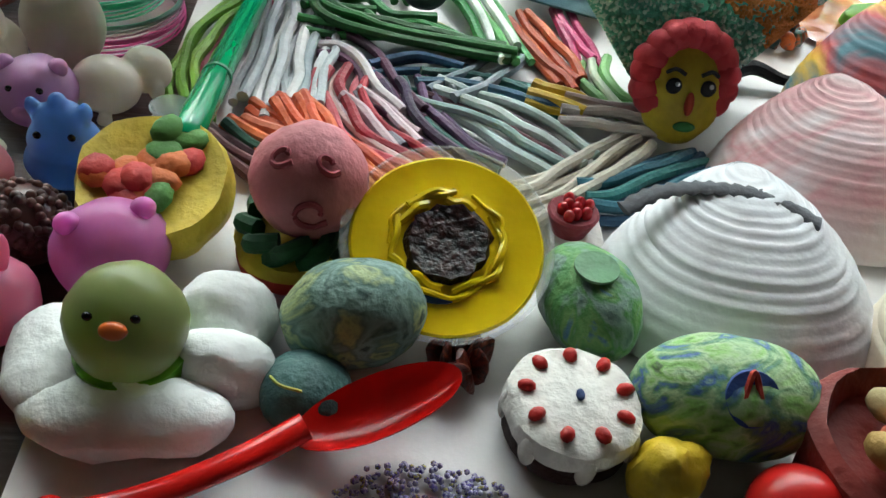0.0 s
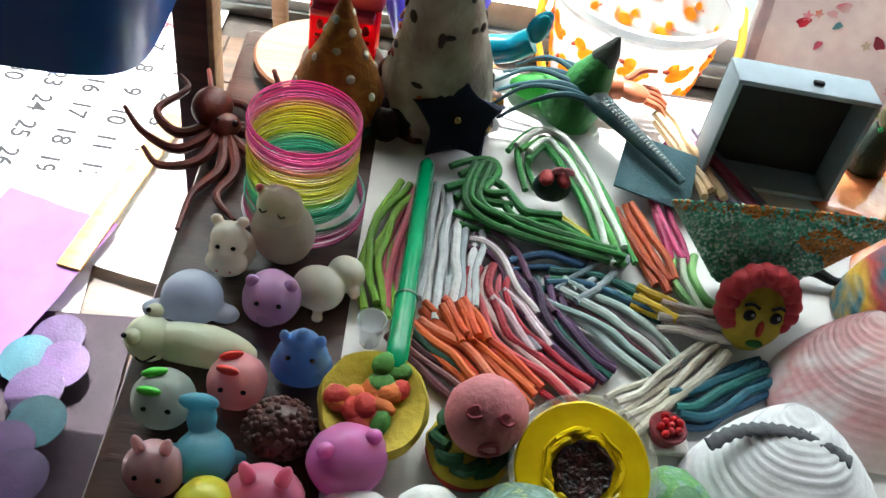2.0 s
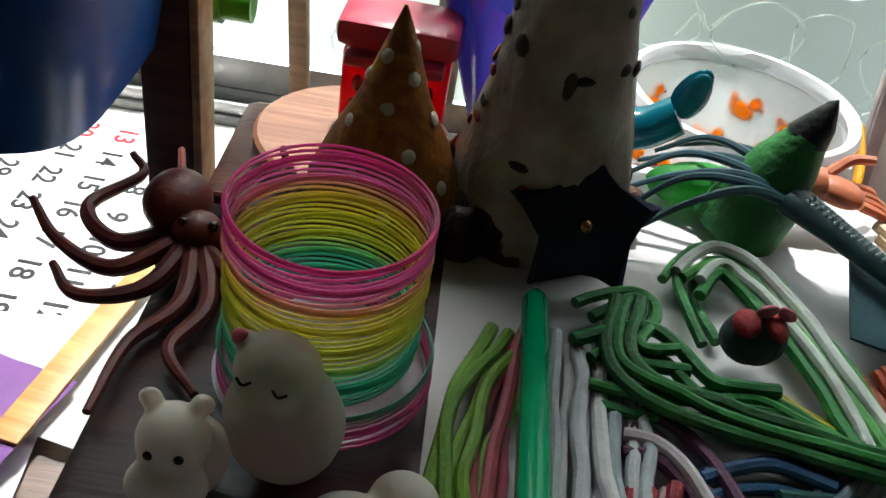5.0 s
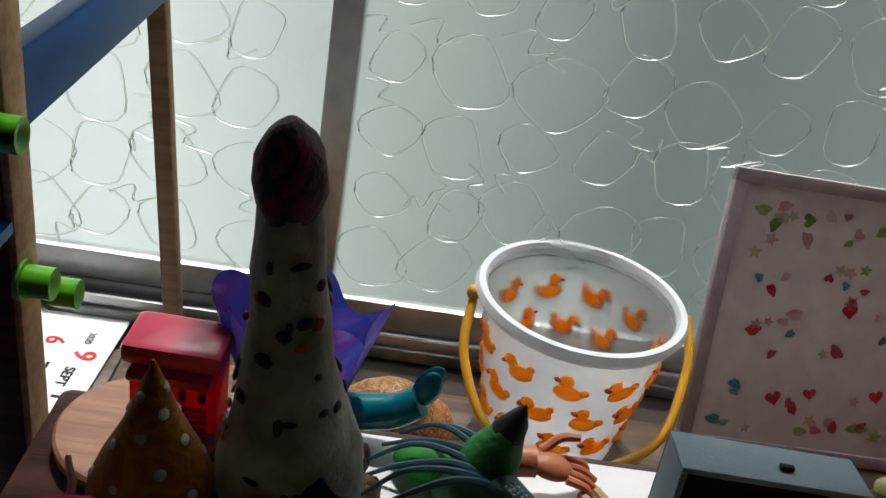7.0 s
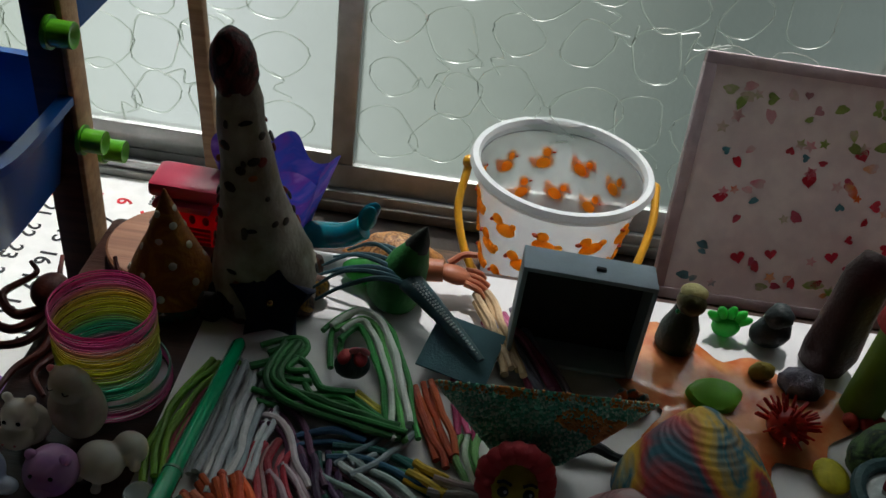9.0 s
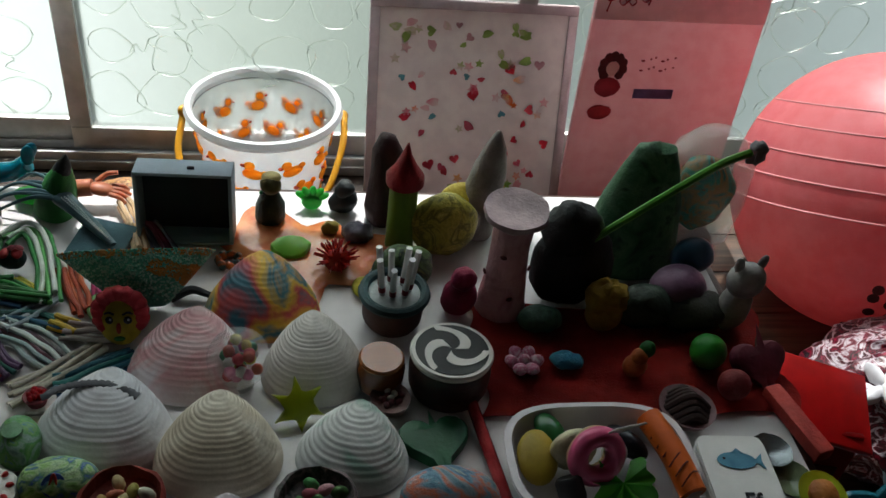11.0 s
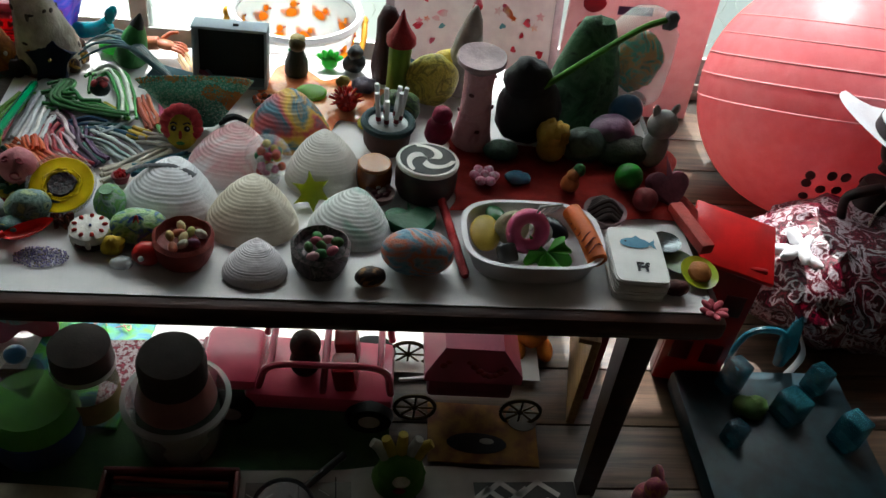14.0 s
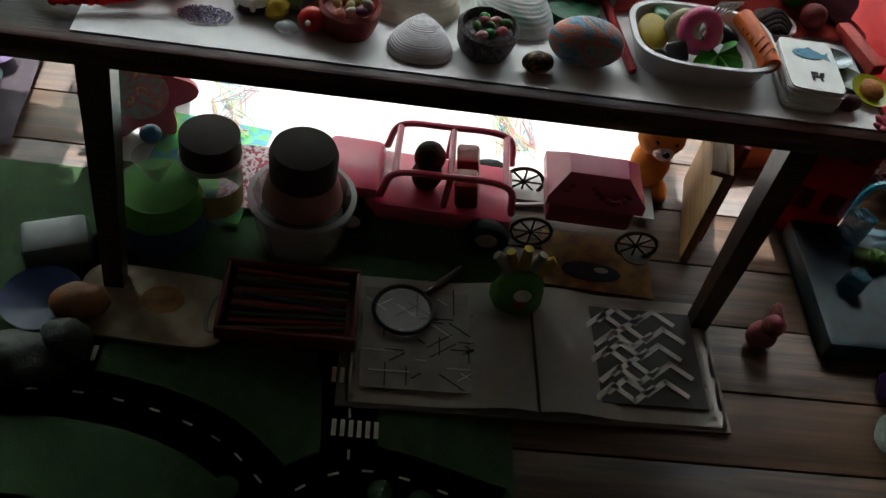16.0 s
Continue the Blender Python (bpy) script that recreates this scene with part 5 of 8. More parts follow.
for i in range(7):
    a = i * 0.9
    x, y = 0.014 * math.cos(a), 0.011 * math.sin(a)
    st = part("straw", tube(B(), [(x, y, 0.036), (x * 1.25, y * 1.25, 0.066), (x * 1.5, y * 1.5, 0.096 - 0.006 * (i % 3))], 0.0034, 9, 2), plastic("d6d8d8", 0.35), sc)
    part("band", tube(B(), [(x * 1.1, y * 1.1, 0.046), (x * 1.16, y * 1.16, 0.053)], 0.0037, 9, 1), clay("8a2430"), st)
bw = thing("clay_bowl", "little clay bowl of dark red beans", "clay model", M(0.474, 0.352, T))
part("bowl", lathe(B(), [(0.010, 0.0), (0.018, 0.008), (0.020, 0.016), (0.017, 0.016), (0.0, 0.008)], rough=0.0008), clay("6a4a44"), bw)
for i in range(9):
    a = i * 2.4
    part("bean", ell(B(), (0.004, 0.003, 0.003), M(0.004 * math.sqrt(i) * math.cos(a), 0.004 * math.sqrt(i) * math.sin(a), 0.0155, 0, 0, 40 * i), 9), clay("5a2028" if i % 3 else "c8bcb0"), bw)
solo("jelly_star", prism(B(), star_outline(6, 0.027, 0.010), 0.010, bev=0.003), gel("a8b426", 0.4), "yellow-green jelly star propped on the shells", "squishy toy", M(0.385, 0.345, T + 0.014, 50, 0, 12))


def bowl_pot(x, y, w, outer, bits, label, seed):
    t = thing("clay_pot", label, "clay model", M(x, y, T), "clay pots")
    part("pot", lathe(B(), [(w * 0.40, 0.0), (w * 0.46, 0.010), (w * 0.50, 0.030), (w * 0.44, 0.034), (w * 0.40, 0.024), (0.0, 0.020)], seg=30, rough=0.0026, freq=50), outer, t)
    rnd = random.Random(seed)
    for i in range(9):
        a, q = i * 2.4, w * 0.1 * math.sqrt(i)
        part("filling", ell(B(), (w * 0.11, w * 0.07, w * 0.08), M(q * math.cos(a), q * math.sin(a), 0.028 + rnd.uniform(0, 0.006), rnd.uniform(-30, 30), 0, rnd.uniform(0, 180)), 12, 0.001, 100), clay(bits[i % len(bits)]), t)
    return t


bowl_pot(0.240, 0.228, 0.072, clay("8a2f26"), ["d8c08a", "c86a4a", "d8d0b8", "a8a04a", "c8a05a", "6a3a5a"], "red-brown clay pot heaped with pale clay food", 3)
bowl_pot(0.398, 0.226, 0.072, swirl(["2a2a2e", "6a5a5e", "1f2a24", "8a7a7c"], 14, 0.6, 2.0, 0.5, 3.0), ["4f7a3a", "b85a6a", "3f8a44", "d8a0a8"], "dark clay pot planted with green and pink buds", 5)
rd = thing("clay_ladybird", "red clay ball toy with a small white eye", "clay model", M(0.200, 0.214, T))
part("body", ell(B(), (0.017, 0.015, 0.015), M(0, 0, 0.014), 20, 0.001, 60, 0), plastic("b81e1a", 0.35), rd)
part("eye", ell(B(), 0.0035, M(-0.004, -0.014, 0.018), 10), plastic("e8e4e0"), rd)
bm = B()
solo("glass_gem", ell(B(), (0.014, 0.010, 0.007), M(0, 0, 0.006), 10, 0.0), clear("dfe6ea", 0.05, 0.45), "small clear faceted gem", "gem", M(0.172, 0.204, T))
rock(0.456, 0.198, 0.019, 0.013, 0.013, ["1d1a18", "3a2a20", "b8782a"], "small dark rock with an orange end", 10, 7.0, 10)
rock(0.512, 0.229, 0.044, 0.029, 0.029, ["5a7a88", "8a9aa0", "c86a4a", "6a94a8", "3a5a7a", "9aa8a0"], "large smooth egg painted in blue, grey and orange", -4, 5.5, 7, 0.0006, "painted_egg")
solo("clay_heart", prism(B(), heart_outline(0.034), 0.014, bev=0.004), mat("0f5a36", 0.5, 0.15, 40, 0.3), "flat dark green clay heart", "clay model", M(0.512, 0.306, T, 0, 0, 8))
dr = thing("toy_drum", "little drum with a three-comma black and white head", "toy drum", M(0.535, 0.380, T, -4, 0, 0))
part("body", lathe(B(), [(0.036, 0.0), (0.040, 0.010), (0.041, 0.030), (0.038, 0.046)], seg=40), planks("3a1c16", "24100c"), dr)
part("head", lathe(B(), [(0.0405, 0.044), (0.0415, 0.048), (0.040, 0.0505), (0.0, 0.0505)], seg=40), mat("dcdad4", 0.6, 0.06, 60, 0.1), dr, "white drum head")
part("black_disc", lathe(B(), [(0.0362, 0.0505), (0.0362, 0.0511), (0.0, 0.0511)], seg=40), mat("1e2224", 0.6, 0.1, 60, 0.1), dr)
for k in range(3):
    a0 = k * 2 * math.pi / 3
    out = []
    for i in range(14):
        q = i / 13
        out.append((a0 + 2.0 * q, 0.007 + 0.026 * q, 0.0042 + 0.0062 * (1 - q) * math.sin(math.pi * min(1.0, q + 0.25))))
    up = [((r + w) * math.cos(a), (r + w) * math.sin(a)) for a, r, w in out]
    dn = [((r - w * 0.6) * math.cos(a), (r - w * 0.6) * math.sin(a)) for a, r, w in reversed(out)]
    part("white_comma", prism(B(), up + dn, 0.0006, M(0, 0, 0.0511)), mat("dcdad4", 0.6, 0.06, 60, 0.1), dr)
ON_TABLE = False
rod = thing("glitter_pen", "red glittery pen lying beside the tray", "pen")
p0, p1 = Vector((0.549, 0.360, T + 0.012)), Vector((0.573, 0.206, T + 0.006))
fr = Matrix.Translation(p0) @ (p1 - p0).to_track_quat("Z", "Y").to_matrix().to_4x4()
L2 = (p1 - p0).length
part("barrel", lathe(B(), [(0.001, 0.0), (0.004, 0.012), (0.0058, 0.02), (0.0058, L2 - 0.004), (0.004, L2)], fr, 14), mat("a01a20", 0.25, 0.5, 160, 0.7, metal=0.3, h2="d8484a"), rod)
part("tip", lathe(B(), [(0.0005, -0.008), (0.0025, 0.0), (0.003, 0.004)], fr, 10), plastic("c8363a"), rod)

ON_TABLE = True
# lunch tray
tr = thing("food_tray", "white plastic tray filled with toy food", "tray", M(0.657, 0.268, T))


def squircle(a, b, k=3.2, n=40):
    out = []
    for i in range(n):
        t = 2 * math.pi * i / n
        c, s = math.cos(t), math.sin(t)
        out.append((a * abs(c) ** (2 / k) * (1 if c >= 0 else -1), b * abs(s) ** (2 / k) * (1 if s >= 0 else -1)))
    return out


rows = []
for kx, z in ((0.86, 0.0), (0.92, 0.012), (0.97, 0.030), (1.03, 0.031), (1.03, 0.034), (0.95, 0.034), (0.88, 0.012), (0.82, 0.004)):
    rows.append([(x * kx, y * kx, z) for x, y in squircle(0.086, 0.062)])
part("tray", skin(B(), rows), plastic("d8d2d6", 0.35), tr)


def food(name, label, bm, m_, x, y, z, rx=0, ry=0, rz=0):
    return solo(name, bm, m_, label, "toy food", M(x, y, T + z, rx, ry, rz), "toy food in the tray")


food("toy_lemon", "oval mustard-yellow toy bread", ell(B(), (0.020, 0.028, 0.010), ID, 20, 0.0006), mat("a88f2a", 0.5, 0.15, 40, 0.2), 0.600, 0.275, 0.024, 10, 10, -8)
food("toy_avocado", "dark green toy avocado", ell(B(), (0.013, 0.020, 0.009), ID, 18), plastic("1f5a2c"), 0.618, 0.305, 0.026, 0, 0, 20)
dn = thing("toy_doughnut", "pink iced toy doughnut standing on edge", "toy food", M(0.648, 0.262, T + 0.042, 62, 0, 12), "toy food in the tray")
part("icing", tube(B(), ring_pts(28, 0.019, 0.0), 0.0095, 12, 0, closed=True), plastic("d85a86", 0.35), dn)
part("dough", tube(B(), ring_pts(28, 0.019, -0.004), 0.0088, 10, 0, closed=True), clay("d8b88a"), dn)
food("toy_cream", "cream-white toy pear slice", ell(B(), (0.022, 0.012, 0.026), ID, 20, 0.001), clay("d8d2b0"), 0.632, 0.276, 0.034)
food("toy_sushi", "toy sushi roll with a green centre", lathe(B(), [(0.011, 0.0), (0.0125, 0.004), (0.0125, 0.020), (0.010, 0.023), (0.0, 0.022)]), plastic("1c1a1c", 0.5), 0.625, 0.232, 0.016, -50, 0, 20)


def leaf_fn(u, v):
    a = (u - 0.5) * 5.0
    r = 0.030 * v * (1 + 0.16 * math.sin(9 * a))
    return (r * math.sin(a), -r * math.cos(a) * 0.9, 0.006 * v * math.sin(7 * a))


food("toy_lettuce", "bright green toy lettuce leaf", sheet(B(), leaf_fn, 48, 8, 0.0012), plastic("4fa82c", 0.4), 0.672, 0.245, 0.026, 18, 0, 10)
food("toy_olive", "glossy black toy aubergine", ell(B(), (0.012, 0.024, 0.011), ID, 18), plastic("16141c"), 0.688, 0.290, 0.026, 0, 0, 40)
food("toy_onion", "white toy onion wedge", ell(B(), (0.012, 0.012, 0.014), ID, 16), clay("d8d4d0"), 0.672, 0.276, 0.028)
bm = B()
tube(bm, [(0, -0.042, 0), (0.002, 0, 0.002), (0, 0.042, 0)], 0.0125, 14)
food("toy_sausage", "scored orange toy sausage", bm, mat("d8641c", 0.45, 0.12, 30, 0.2), 0.722, 0.270, 0.034, 6, 0, 14)
for i in range(7):
    food("score_mark", "dark score line across the toy sausage", tube(B(), [(-0.0118, -0.004, 0.004), (0, 0.002, 0.0126), (0.0118, 0.006, 0.004)], 0.0009, 5, 4), clay("7a2a10"), 0.722 - 0.0095 * (i - 3) * 0.9 * 0.26, 0.270 + 0.0105 * (i - 3), 0.0345, 0, 0, 14)
spt = thing("toy_spatula", "white slotted toy spatula standing in the tray", "toy food", M(0.664, 0.292, T + 0.030, 30, 0, 12))
part("handle", tube(B(), [(0, 0, -0.02), (0, 0, 0.004), (0, 0, 0.026)], 0.0028, 8), plastic("dcdad6"), spt)
for i in range(5):
    part("tine", box(B(), (0.0030, 0.0016, 0.030), M(-0.0115 + i * 0.00575 * (1), 0, 0.046, 0, (i - 2) * 4, 0), 0.0006), plastic("dcdad6"), spt)
for z, w in ((0.029, 0.020), (0.062, 0.030)):
    part("crossbar", box(B(), (w, 0.0018, 0.0046), M(0, 0, z), 0.0006), plastic("dcdad6"), spt)

# picture cards
cd = thing("picture_cards", "stack of white picture cards with a blue fish on top", "cards", M(0.785, 0.245, T, 0, 0, -4))
rnd = random.Random(50)
for i in range(14):
    part("card", prism(B(), squircle(0.033, 0.049, 9, 24), 0.0018, M(rnd.uniform(-0.002, 0.002), rnd.uniform(-0.002, 0.002), i * 0.0022, 0, 0, rnd.uniform(-3, 3))), PAPER, cd)
zt = 14 * 0.0022 + 0.0002
FISH = mat("3f7a9a", 0.6, 0.2, 60, 0.05, h2="5a98b4")
part("fish_body", prism(B(), [(0.019 * math.cos(a) - 0.001, 0.020 + 0.0095 * math.sin(a)) for a in [2 * math.pi * i / 26 for i in range(26)]], 0.0004, M(0, 0, zt)), FISH, cd, "printed blue fish")
part("fish_tail", prism(B(), [(0.015, 0.020), (0.025, 0.029), (0.023, 0.020), (0.025, 0.011)], 0.0004, M(0, 0, zt)), FISH, cd)
part("fish_fin", prism(B(), [(-0.006, 0.028), (0.002, 0.034), (0.008, 0.028)], 0.0004, M(0, 0, zt)), FISH, cd)
part("fish_eye", prism(B(), [(-0.013 + 0.0014 * math.cos(a), 0.022 + 0.0014 * math.sin(a)) for a in [i * 0.63 for i in range(10)]], 0.0003, M(0, 0, zt + 0.0004)), INK, cd)
text("letters", "Ff", 0.022, M(0.002, -0.024, zt + 0.0004), INK, cd, 0.0004)

# red cloth and the pieces on it
def cloth(u, v):
    return (0.561 + 0.323 * u + 0.012 * math.sin(9 * v), 0.320 + 0.160 * v + 0.008 * math.sin(8 * u + 1), T + 0.0035 + 0.0022 * noise.noise(Vector((u * 7, v * 6, 0.4))) + 0.001 * noise.noise(Vector((u * 25, v * 20, 2))))


ON_TABLE = False
solo("red_felt", sheet(B(), cloth, 60, 36, 0.0012), mat("b02a20", 0.9, 0.2, 90, 0.5, h2="8f1e18"), "crumpled red felt sheet on the table", "felt")
ON_TABLE = True
bm = B()
for i in range(6):
    a = i * math.pi / 3
    ell(bm, (0.0095, 0.0075, 0.006), M(0.012 * math.cos(a), 0.012 * math.sin(a), 0.010, 0, -25, math.degrees(a)), 14, 0.0008, 120)
ell(bm, (0.006, 0.006, 0.006), M(0, 0, 0.013), 12)
solo("clay_flower", bm, swirl(["d8c8d0", "c86a8a", "e8e0e4"], 40, 0.6, 1.0, 0.4, 1.0), "white and pink clay flower", "clay model", M(0.617, 0.402, T + 0.005))
solo("blue_scale", ell(B(), (0.018, 0.011, 0.009), M(0, 0, 0.008), 18, 0.0018, 160, 0), mat("1f5a7a", 0.35, 0.3, 90, 0.8, h2="3a8aa8"), "small blue scaly clay leaf", "clay model", M(0.664, 0.406, T + 0.005, 0, 0, -10))
og = thing("clay_gourd", "orange clay gourd with a green cap", "clay model", M(0.733, 0.396, T + 0.005))
part("gourd", ell(ell(B(), (0.013, 0.012, 0.013), M(0, 0, 0.012), 16, 0.001, 80), (0.009, 0.009, 0.010), M(0.002, 0, 0.025), 14), clay("b8622a"), og)
part("cap", ell(B(), (0.0085, 0.008, 0.010), M(0.010, 0.004, 0.032), 14, 0.001, 90), clay("1f6a2c"), og)
ch = thing("clay_sundae", "grooved chocolate scoop in a clay cup", "clay model", M(0.768, 0.338, T))
part("cup", lathe(B(), [(0.014, 0.0), (0.026, 0.014), (0.029, 0.022), (0.024, 0.020), (0.0, 0.014)], rough=0.0008), clay("8a6a6e"), ch)
for i in range(7):
    part("scoop_ridge", tube(B(), [(-0.022 + abs(i - 3) * 0.003, -0.018 + i * 0.006, 0.018), (0, -0.018 + i * 0.006, 0.036 - abs(i - 3) * 0.003), (0.022 - abs(i - 3) * 0.003, -0.018 + i * 0.006, 0.018)], 0.0044, 8), clay("3a2420"), ch)
solo("green_ball", ell(B(), 0.0195, M(0, 0, 0.018), 22, 0.0006, 60), mat("2f8a2c", 0.4, 0.12, 40, 0.2), "round green clay apple", "clay model", M(0.818, 0.412, T + 0.005))
solo("red_ball", ell(B(), 0.017, M(0, 0, 0.016), 20, 0.0012, 60), clay("7a1c22"), "dark red clay cherry", "clay model", M(0.830, 0.368, T + 0.004))
solo("pink_heart_stone", prism(B(), heart_outline(0.031), 0.016, bev=0.006), mat("7a3a48", 0.5, 0.25, 40, 0.3, h2="5a2834"), "dusky pink heart-shaped stone", "stone", M(0.872, 0.405, T + 0.012, 40, 0, 10))
solo("foil_cup", lathe(B(), [(0.012, 0.0), (0.019, 0.014), (0.020, 0.015), (0.016, 0.012), (0.0, 0.006)], rough=0.0012, freq=150), mat("a8b0b4", 0.25, 0.2, 60, 0.4, metal=0.8), "small crumpled foil cup", "cup", M(0.838, 0.290, T))
solo("glass_saucer", lathe(B(), [(0.012, 0.0), (0.021, 0.006), (0.022, 0.008), (0.018, 0.007), (0.0, 0.002)]), mat("7a8a6a", 0.2, 0.2, 60, 0.2, coat=0.5), "little greenish glass dish", "dish", M(0.848, 0.262, T))
ta = thing("toy_pie", "orange pie on a lime-green toy plate", "toy food", M(0.868, 0.242, T + 0.004, 12, 4, 0))
part("plate", lathe(B(), [(0.014, 0.0), (0.024, 0.005), (0.025, 0.007), (0.020, 0.005), (0.0, 0.003)], seg=30), plastic("a8b42a"), ta)
part("pie", lathe(B(), [(0.014, 0.004), (0.015, 0.010), (0.010, 0.014), (0.0, 0.015)], rough=0.0014, freq=120), clay("c87a34"), ta)
bm = B()
for i in range(8):
    a = i * 0.785
    ell(bm, (0.009, 0.005, 0.0035), M(0.010 * math.cos(a), 0.010 * math.sin(a), 0.008 + 0.002 * (i % 2), 0, -25, math.degrees(a)), 12, 0.001, 100)
solo("clay_rose", bm, clay("c84a5a"), "pink clay rose at the table's corner", "clay model", M(0.866, 0.176, T))
solo("brown_lump", ell(B(), (0.017, 0.012, 0.010), M(0, 0, 0.009), 16, 0.002, 80, 0), clay("5a2a24"), "small brown clay nugget", "clay lump", M(0.830, 0.212, T))
solo("pink_bar", box(B(), (0.020, 0.090, 0.016), M(0, 0, 0.008), 0.003), clay("c8443a"), "coral clay bar along the table's edge", "clay model", M(0.885, 0.330, T, 0, 0, 14))

# tall pieces at the back
pc = thing("clay_column", "speckled pink clay column with a wide flat top", "clay model", M(0.612, 0.498, T, 4, -2, 0))
part("shaft", lathe(B(), [(0.030, 0.0), (0.026, 0.02), (0.022, 0.06), (0.020, 0.10), (0.022, 0.132)], seg=30, rough=0.0022, freq=60), swirl(["b8848a", "c89aa0", "a8747c"], 12, 0.6, 1.5, 0.5, 2.0), pc)
part("top", lathe(B(), [(0.022, 0.130), (0.034, 0.142), (0.033, 0.148), (0.020, 0.146), (0.0, 0.142)], seg=30, rough=0.002, freq=70), clay("c8b0b4"), pc)
for i in range(9):
    a, z = i * 2.4, 0.015 + i * 0.012
    part("spot", ell(B(), (0.004, 0.0032, 0.0016), Matrix.Translation((0.0245 * math.cos(a), 0.0245 * math.sin(a), z)) @ Vector((math.cos(a), math.sin(a), 0)).to_track_quat("Z", "Y").to_matrix().to_4x4(), 9), clay("5a2028"), pc)
solo("pink_clay_bear", ell(ell(B(), (0.020, 0.016, 0.024), M(0, 0, 0.022), 20, 0.002, 60, 0), (0.014, 0.013, 0.014), M(0.002, -0.002, 0.050), 18, 0.0015, 80), clay("9a1f4a"), "raspberry pink clay bear", "clay model", M(0.562, 0.490, T))
cn = thing("clay_candle", "green clay candle with a red pointed hat", "clay model", M(0.510, 0.600, T))
part("candle", lathe(B(), [(0.017, 0.0), (0.0165, 0.05), (0.0165, 0.098)], seg=22, rough=0.0006), mat("6a8a1c", 0.45, 0.12, 40, 0.2, lum=0.1), cn)
part("hat", lathe(B(), [(0.022, 0.094), (0.021, 0.104), (0.013, 0.116), (0.007, 0.130), (0.001, 0.146)], seg=22, rough=0.0016, freq=90), clay("a81c24"), cn)
for i in range(3):
    part("foot", ell(B(), (0.007, 0.008, 0.006), M(-0.012 + i * 0.012, -0.016, 0.005), 10), clay("b8301c"), cn)
solo("dark_red_figure", lathe(B(), [(0.020, 0.0), (0.023, 0.02), (0.019, 0.07), (0.018, 0.10), (0.010, 0.118), (0.0, 0.122)], seg=24, rough=0.003, freq=60), clay("3a1418"), "dark red-brown clay figure", "clay model", M(0.496, 0.655, T))
rock(0.560, 0.596, 0.040, 0.026, 0.042, ["8a862a", "a8a03a", "6a6a24", "b8ae4a"], "pitted yellow-green clay rock standing upright", 0, 2.2, 14, 0.003)
rock(0.590, 0.640, 0.034, 0.022, 0.034, ["c8b43a", "b8a02a", "d8c86a"], "yellow clay rock behind the column", 0, 6.2, 14, 0.003)
solo("grey_horn", lathe(B(), [(0.026, 0.0), (0.024, 0.05), (0.020, 0.09), (0.012, 0.122), (0.004, 0.140), (0.0, 0.143)], seg=24, rough=0.0022, freq=50), clay("a39c96"), "grey-white pointed clay horn", "clay model", M(0.606, 0.640, T, 0, 6, 0))
solo("black_form", ell(ell(B(), (0.048, 0.032, 0.055), M(0, 0, 0.052), 28, 0.006, 30, 0), (0.034, 0.028, 0.036), M(-0.010, 0, 0.098), 24, 0.006, 40), mat("14161a", 0.55, 0.2, 40, 0.4), "black lumpy clay sculpture", "clay model", M(0.690, 0.515, T))
solo("green_mound", lathe(B(), [(0.062, 0.0), (0.060, 0.03), (0.048, 0.09), (0.034, 0.135), (0.020, 0.160), (0.0, 0.170)], seg=36, rough=0.006, freq=30, oval=(1, 0.65)), swirl(["2a4a34", "3f6a4a", "57805f", "1f3a2a"], 10, 0.6, 1.5, 0.6, 9.0), "green rounded clay mountain", "clay model", M(0.786, 0.590, T))
ON_TABLE = False
tul = thing("tulip_stem", "green curved stem with a pale frayed end", "artificial flower")
part("stem", tube(B(), [(0.689, 0.480, T + 0.097), (0.747, 0.484, T + 0.145), (0.800, 0.488, T + 0.186), (0.835, 0.495, T + 0.199)], 0.0042, 8), mat("4a8a1c", 0.4, 0.1, 40, 0.1), tul)
part("tuft", ell(B(), (0.010, 0.008, 0.014), M(0.841, 0.495, T + 0.198), 12, 0.004, 120), mat("8a8f94", 0.7, 0.2, 60, 0.3), tul)
ON_TABLE = True
gb = thing("glass_ornament", "clear crumpled bottle with teal and amber inside", "bottle", M(0.860, 0.600, T))
part("bottle", lathe(B(), [(0.030, 0.030), (0.046, 0.050), (0.050, 0.100), (0.046, 0.150), (0.026, 0.175), (0.0, 0.180)], seg=28, rough=0.004, freq=26), clear("e8f0ec", 0.05, 0.3), gb)
part("filling", ell(B(), (0.036, 0.030, 0.048), M(0, 0, 0.098), 20, 0.006, 40), swirl(["2a7a70", "b8824a", "3a9a8a", "8a5a34"], 14, 0.2, 2.0, 0.2, 1.0, coat=0.6, lum=0.3), gb)
part("stand", lathe(B(), [(0.030, 0.0), (0.026, 0.02), (0.030, 0.034)], seg=20, rough=0.002), clay("4a2a26"), gb)
solo("yarn_doll_head", ell(ell(B(), (0.021, 0.020, 0.022), M(0, 0, 0.022), 22, 0.001, 60, 0), (0.024, 0.021, 0.020), M(0, 0.003, 0.042), 26, 0.005, 140), mat("b8983a", 0.85, 0.3, 120, 0.8, h2="9a7a2a"), "little doll head with fluffy yellow hair", "doll", M(0.720, 0.470, T))
rock(0.770, 0.480, 0.034, 0.026, 0.026, ["2a3630", "3a4a40", "1f2a26"], "dark green mossy clay rock", 0, 1.5, 14, 0.003)
rock(0.650, 0.468, 0.026, 0.018, 0.014, ["3a5248", "4a6a5c", "2a3c36"], "dull green clay rock", 0, 3.3, 14, 0.003)
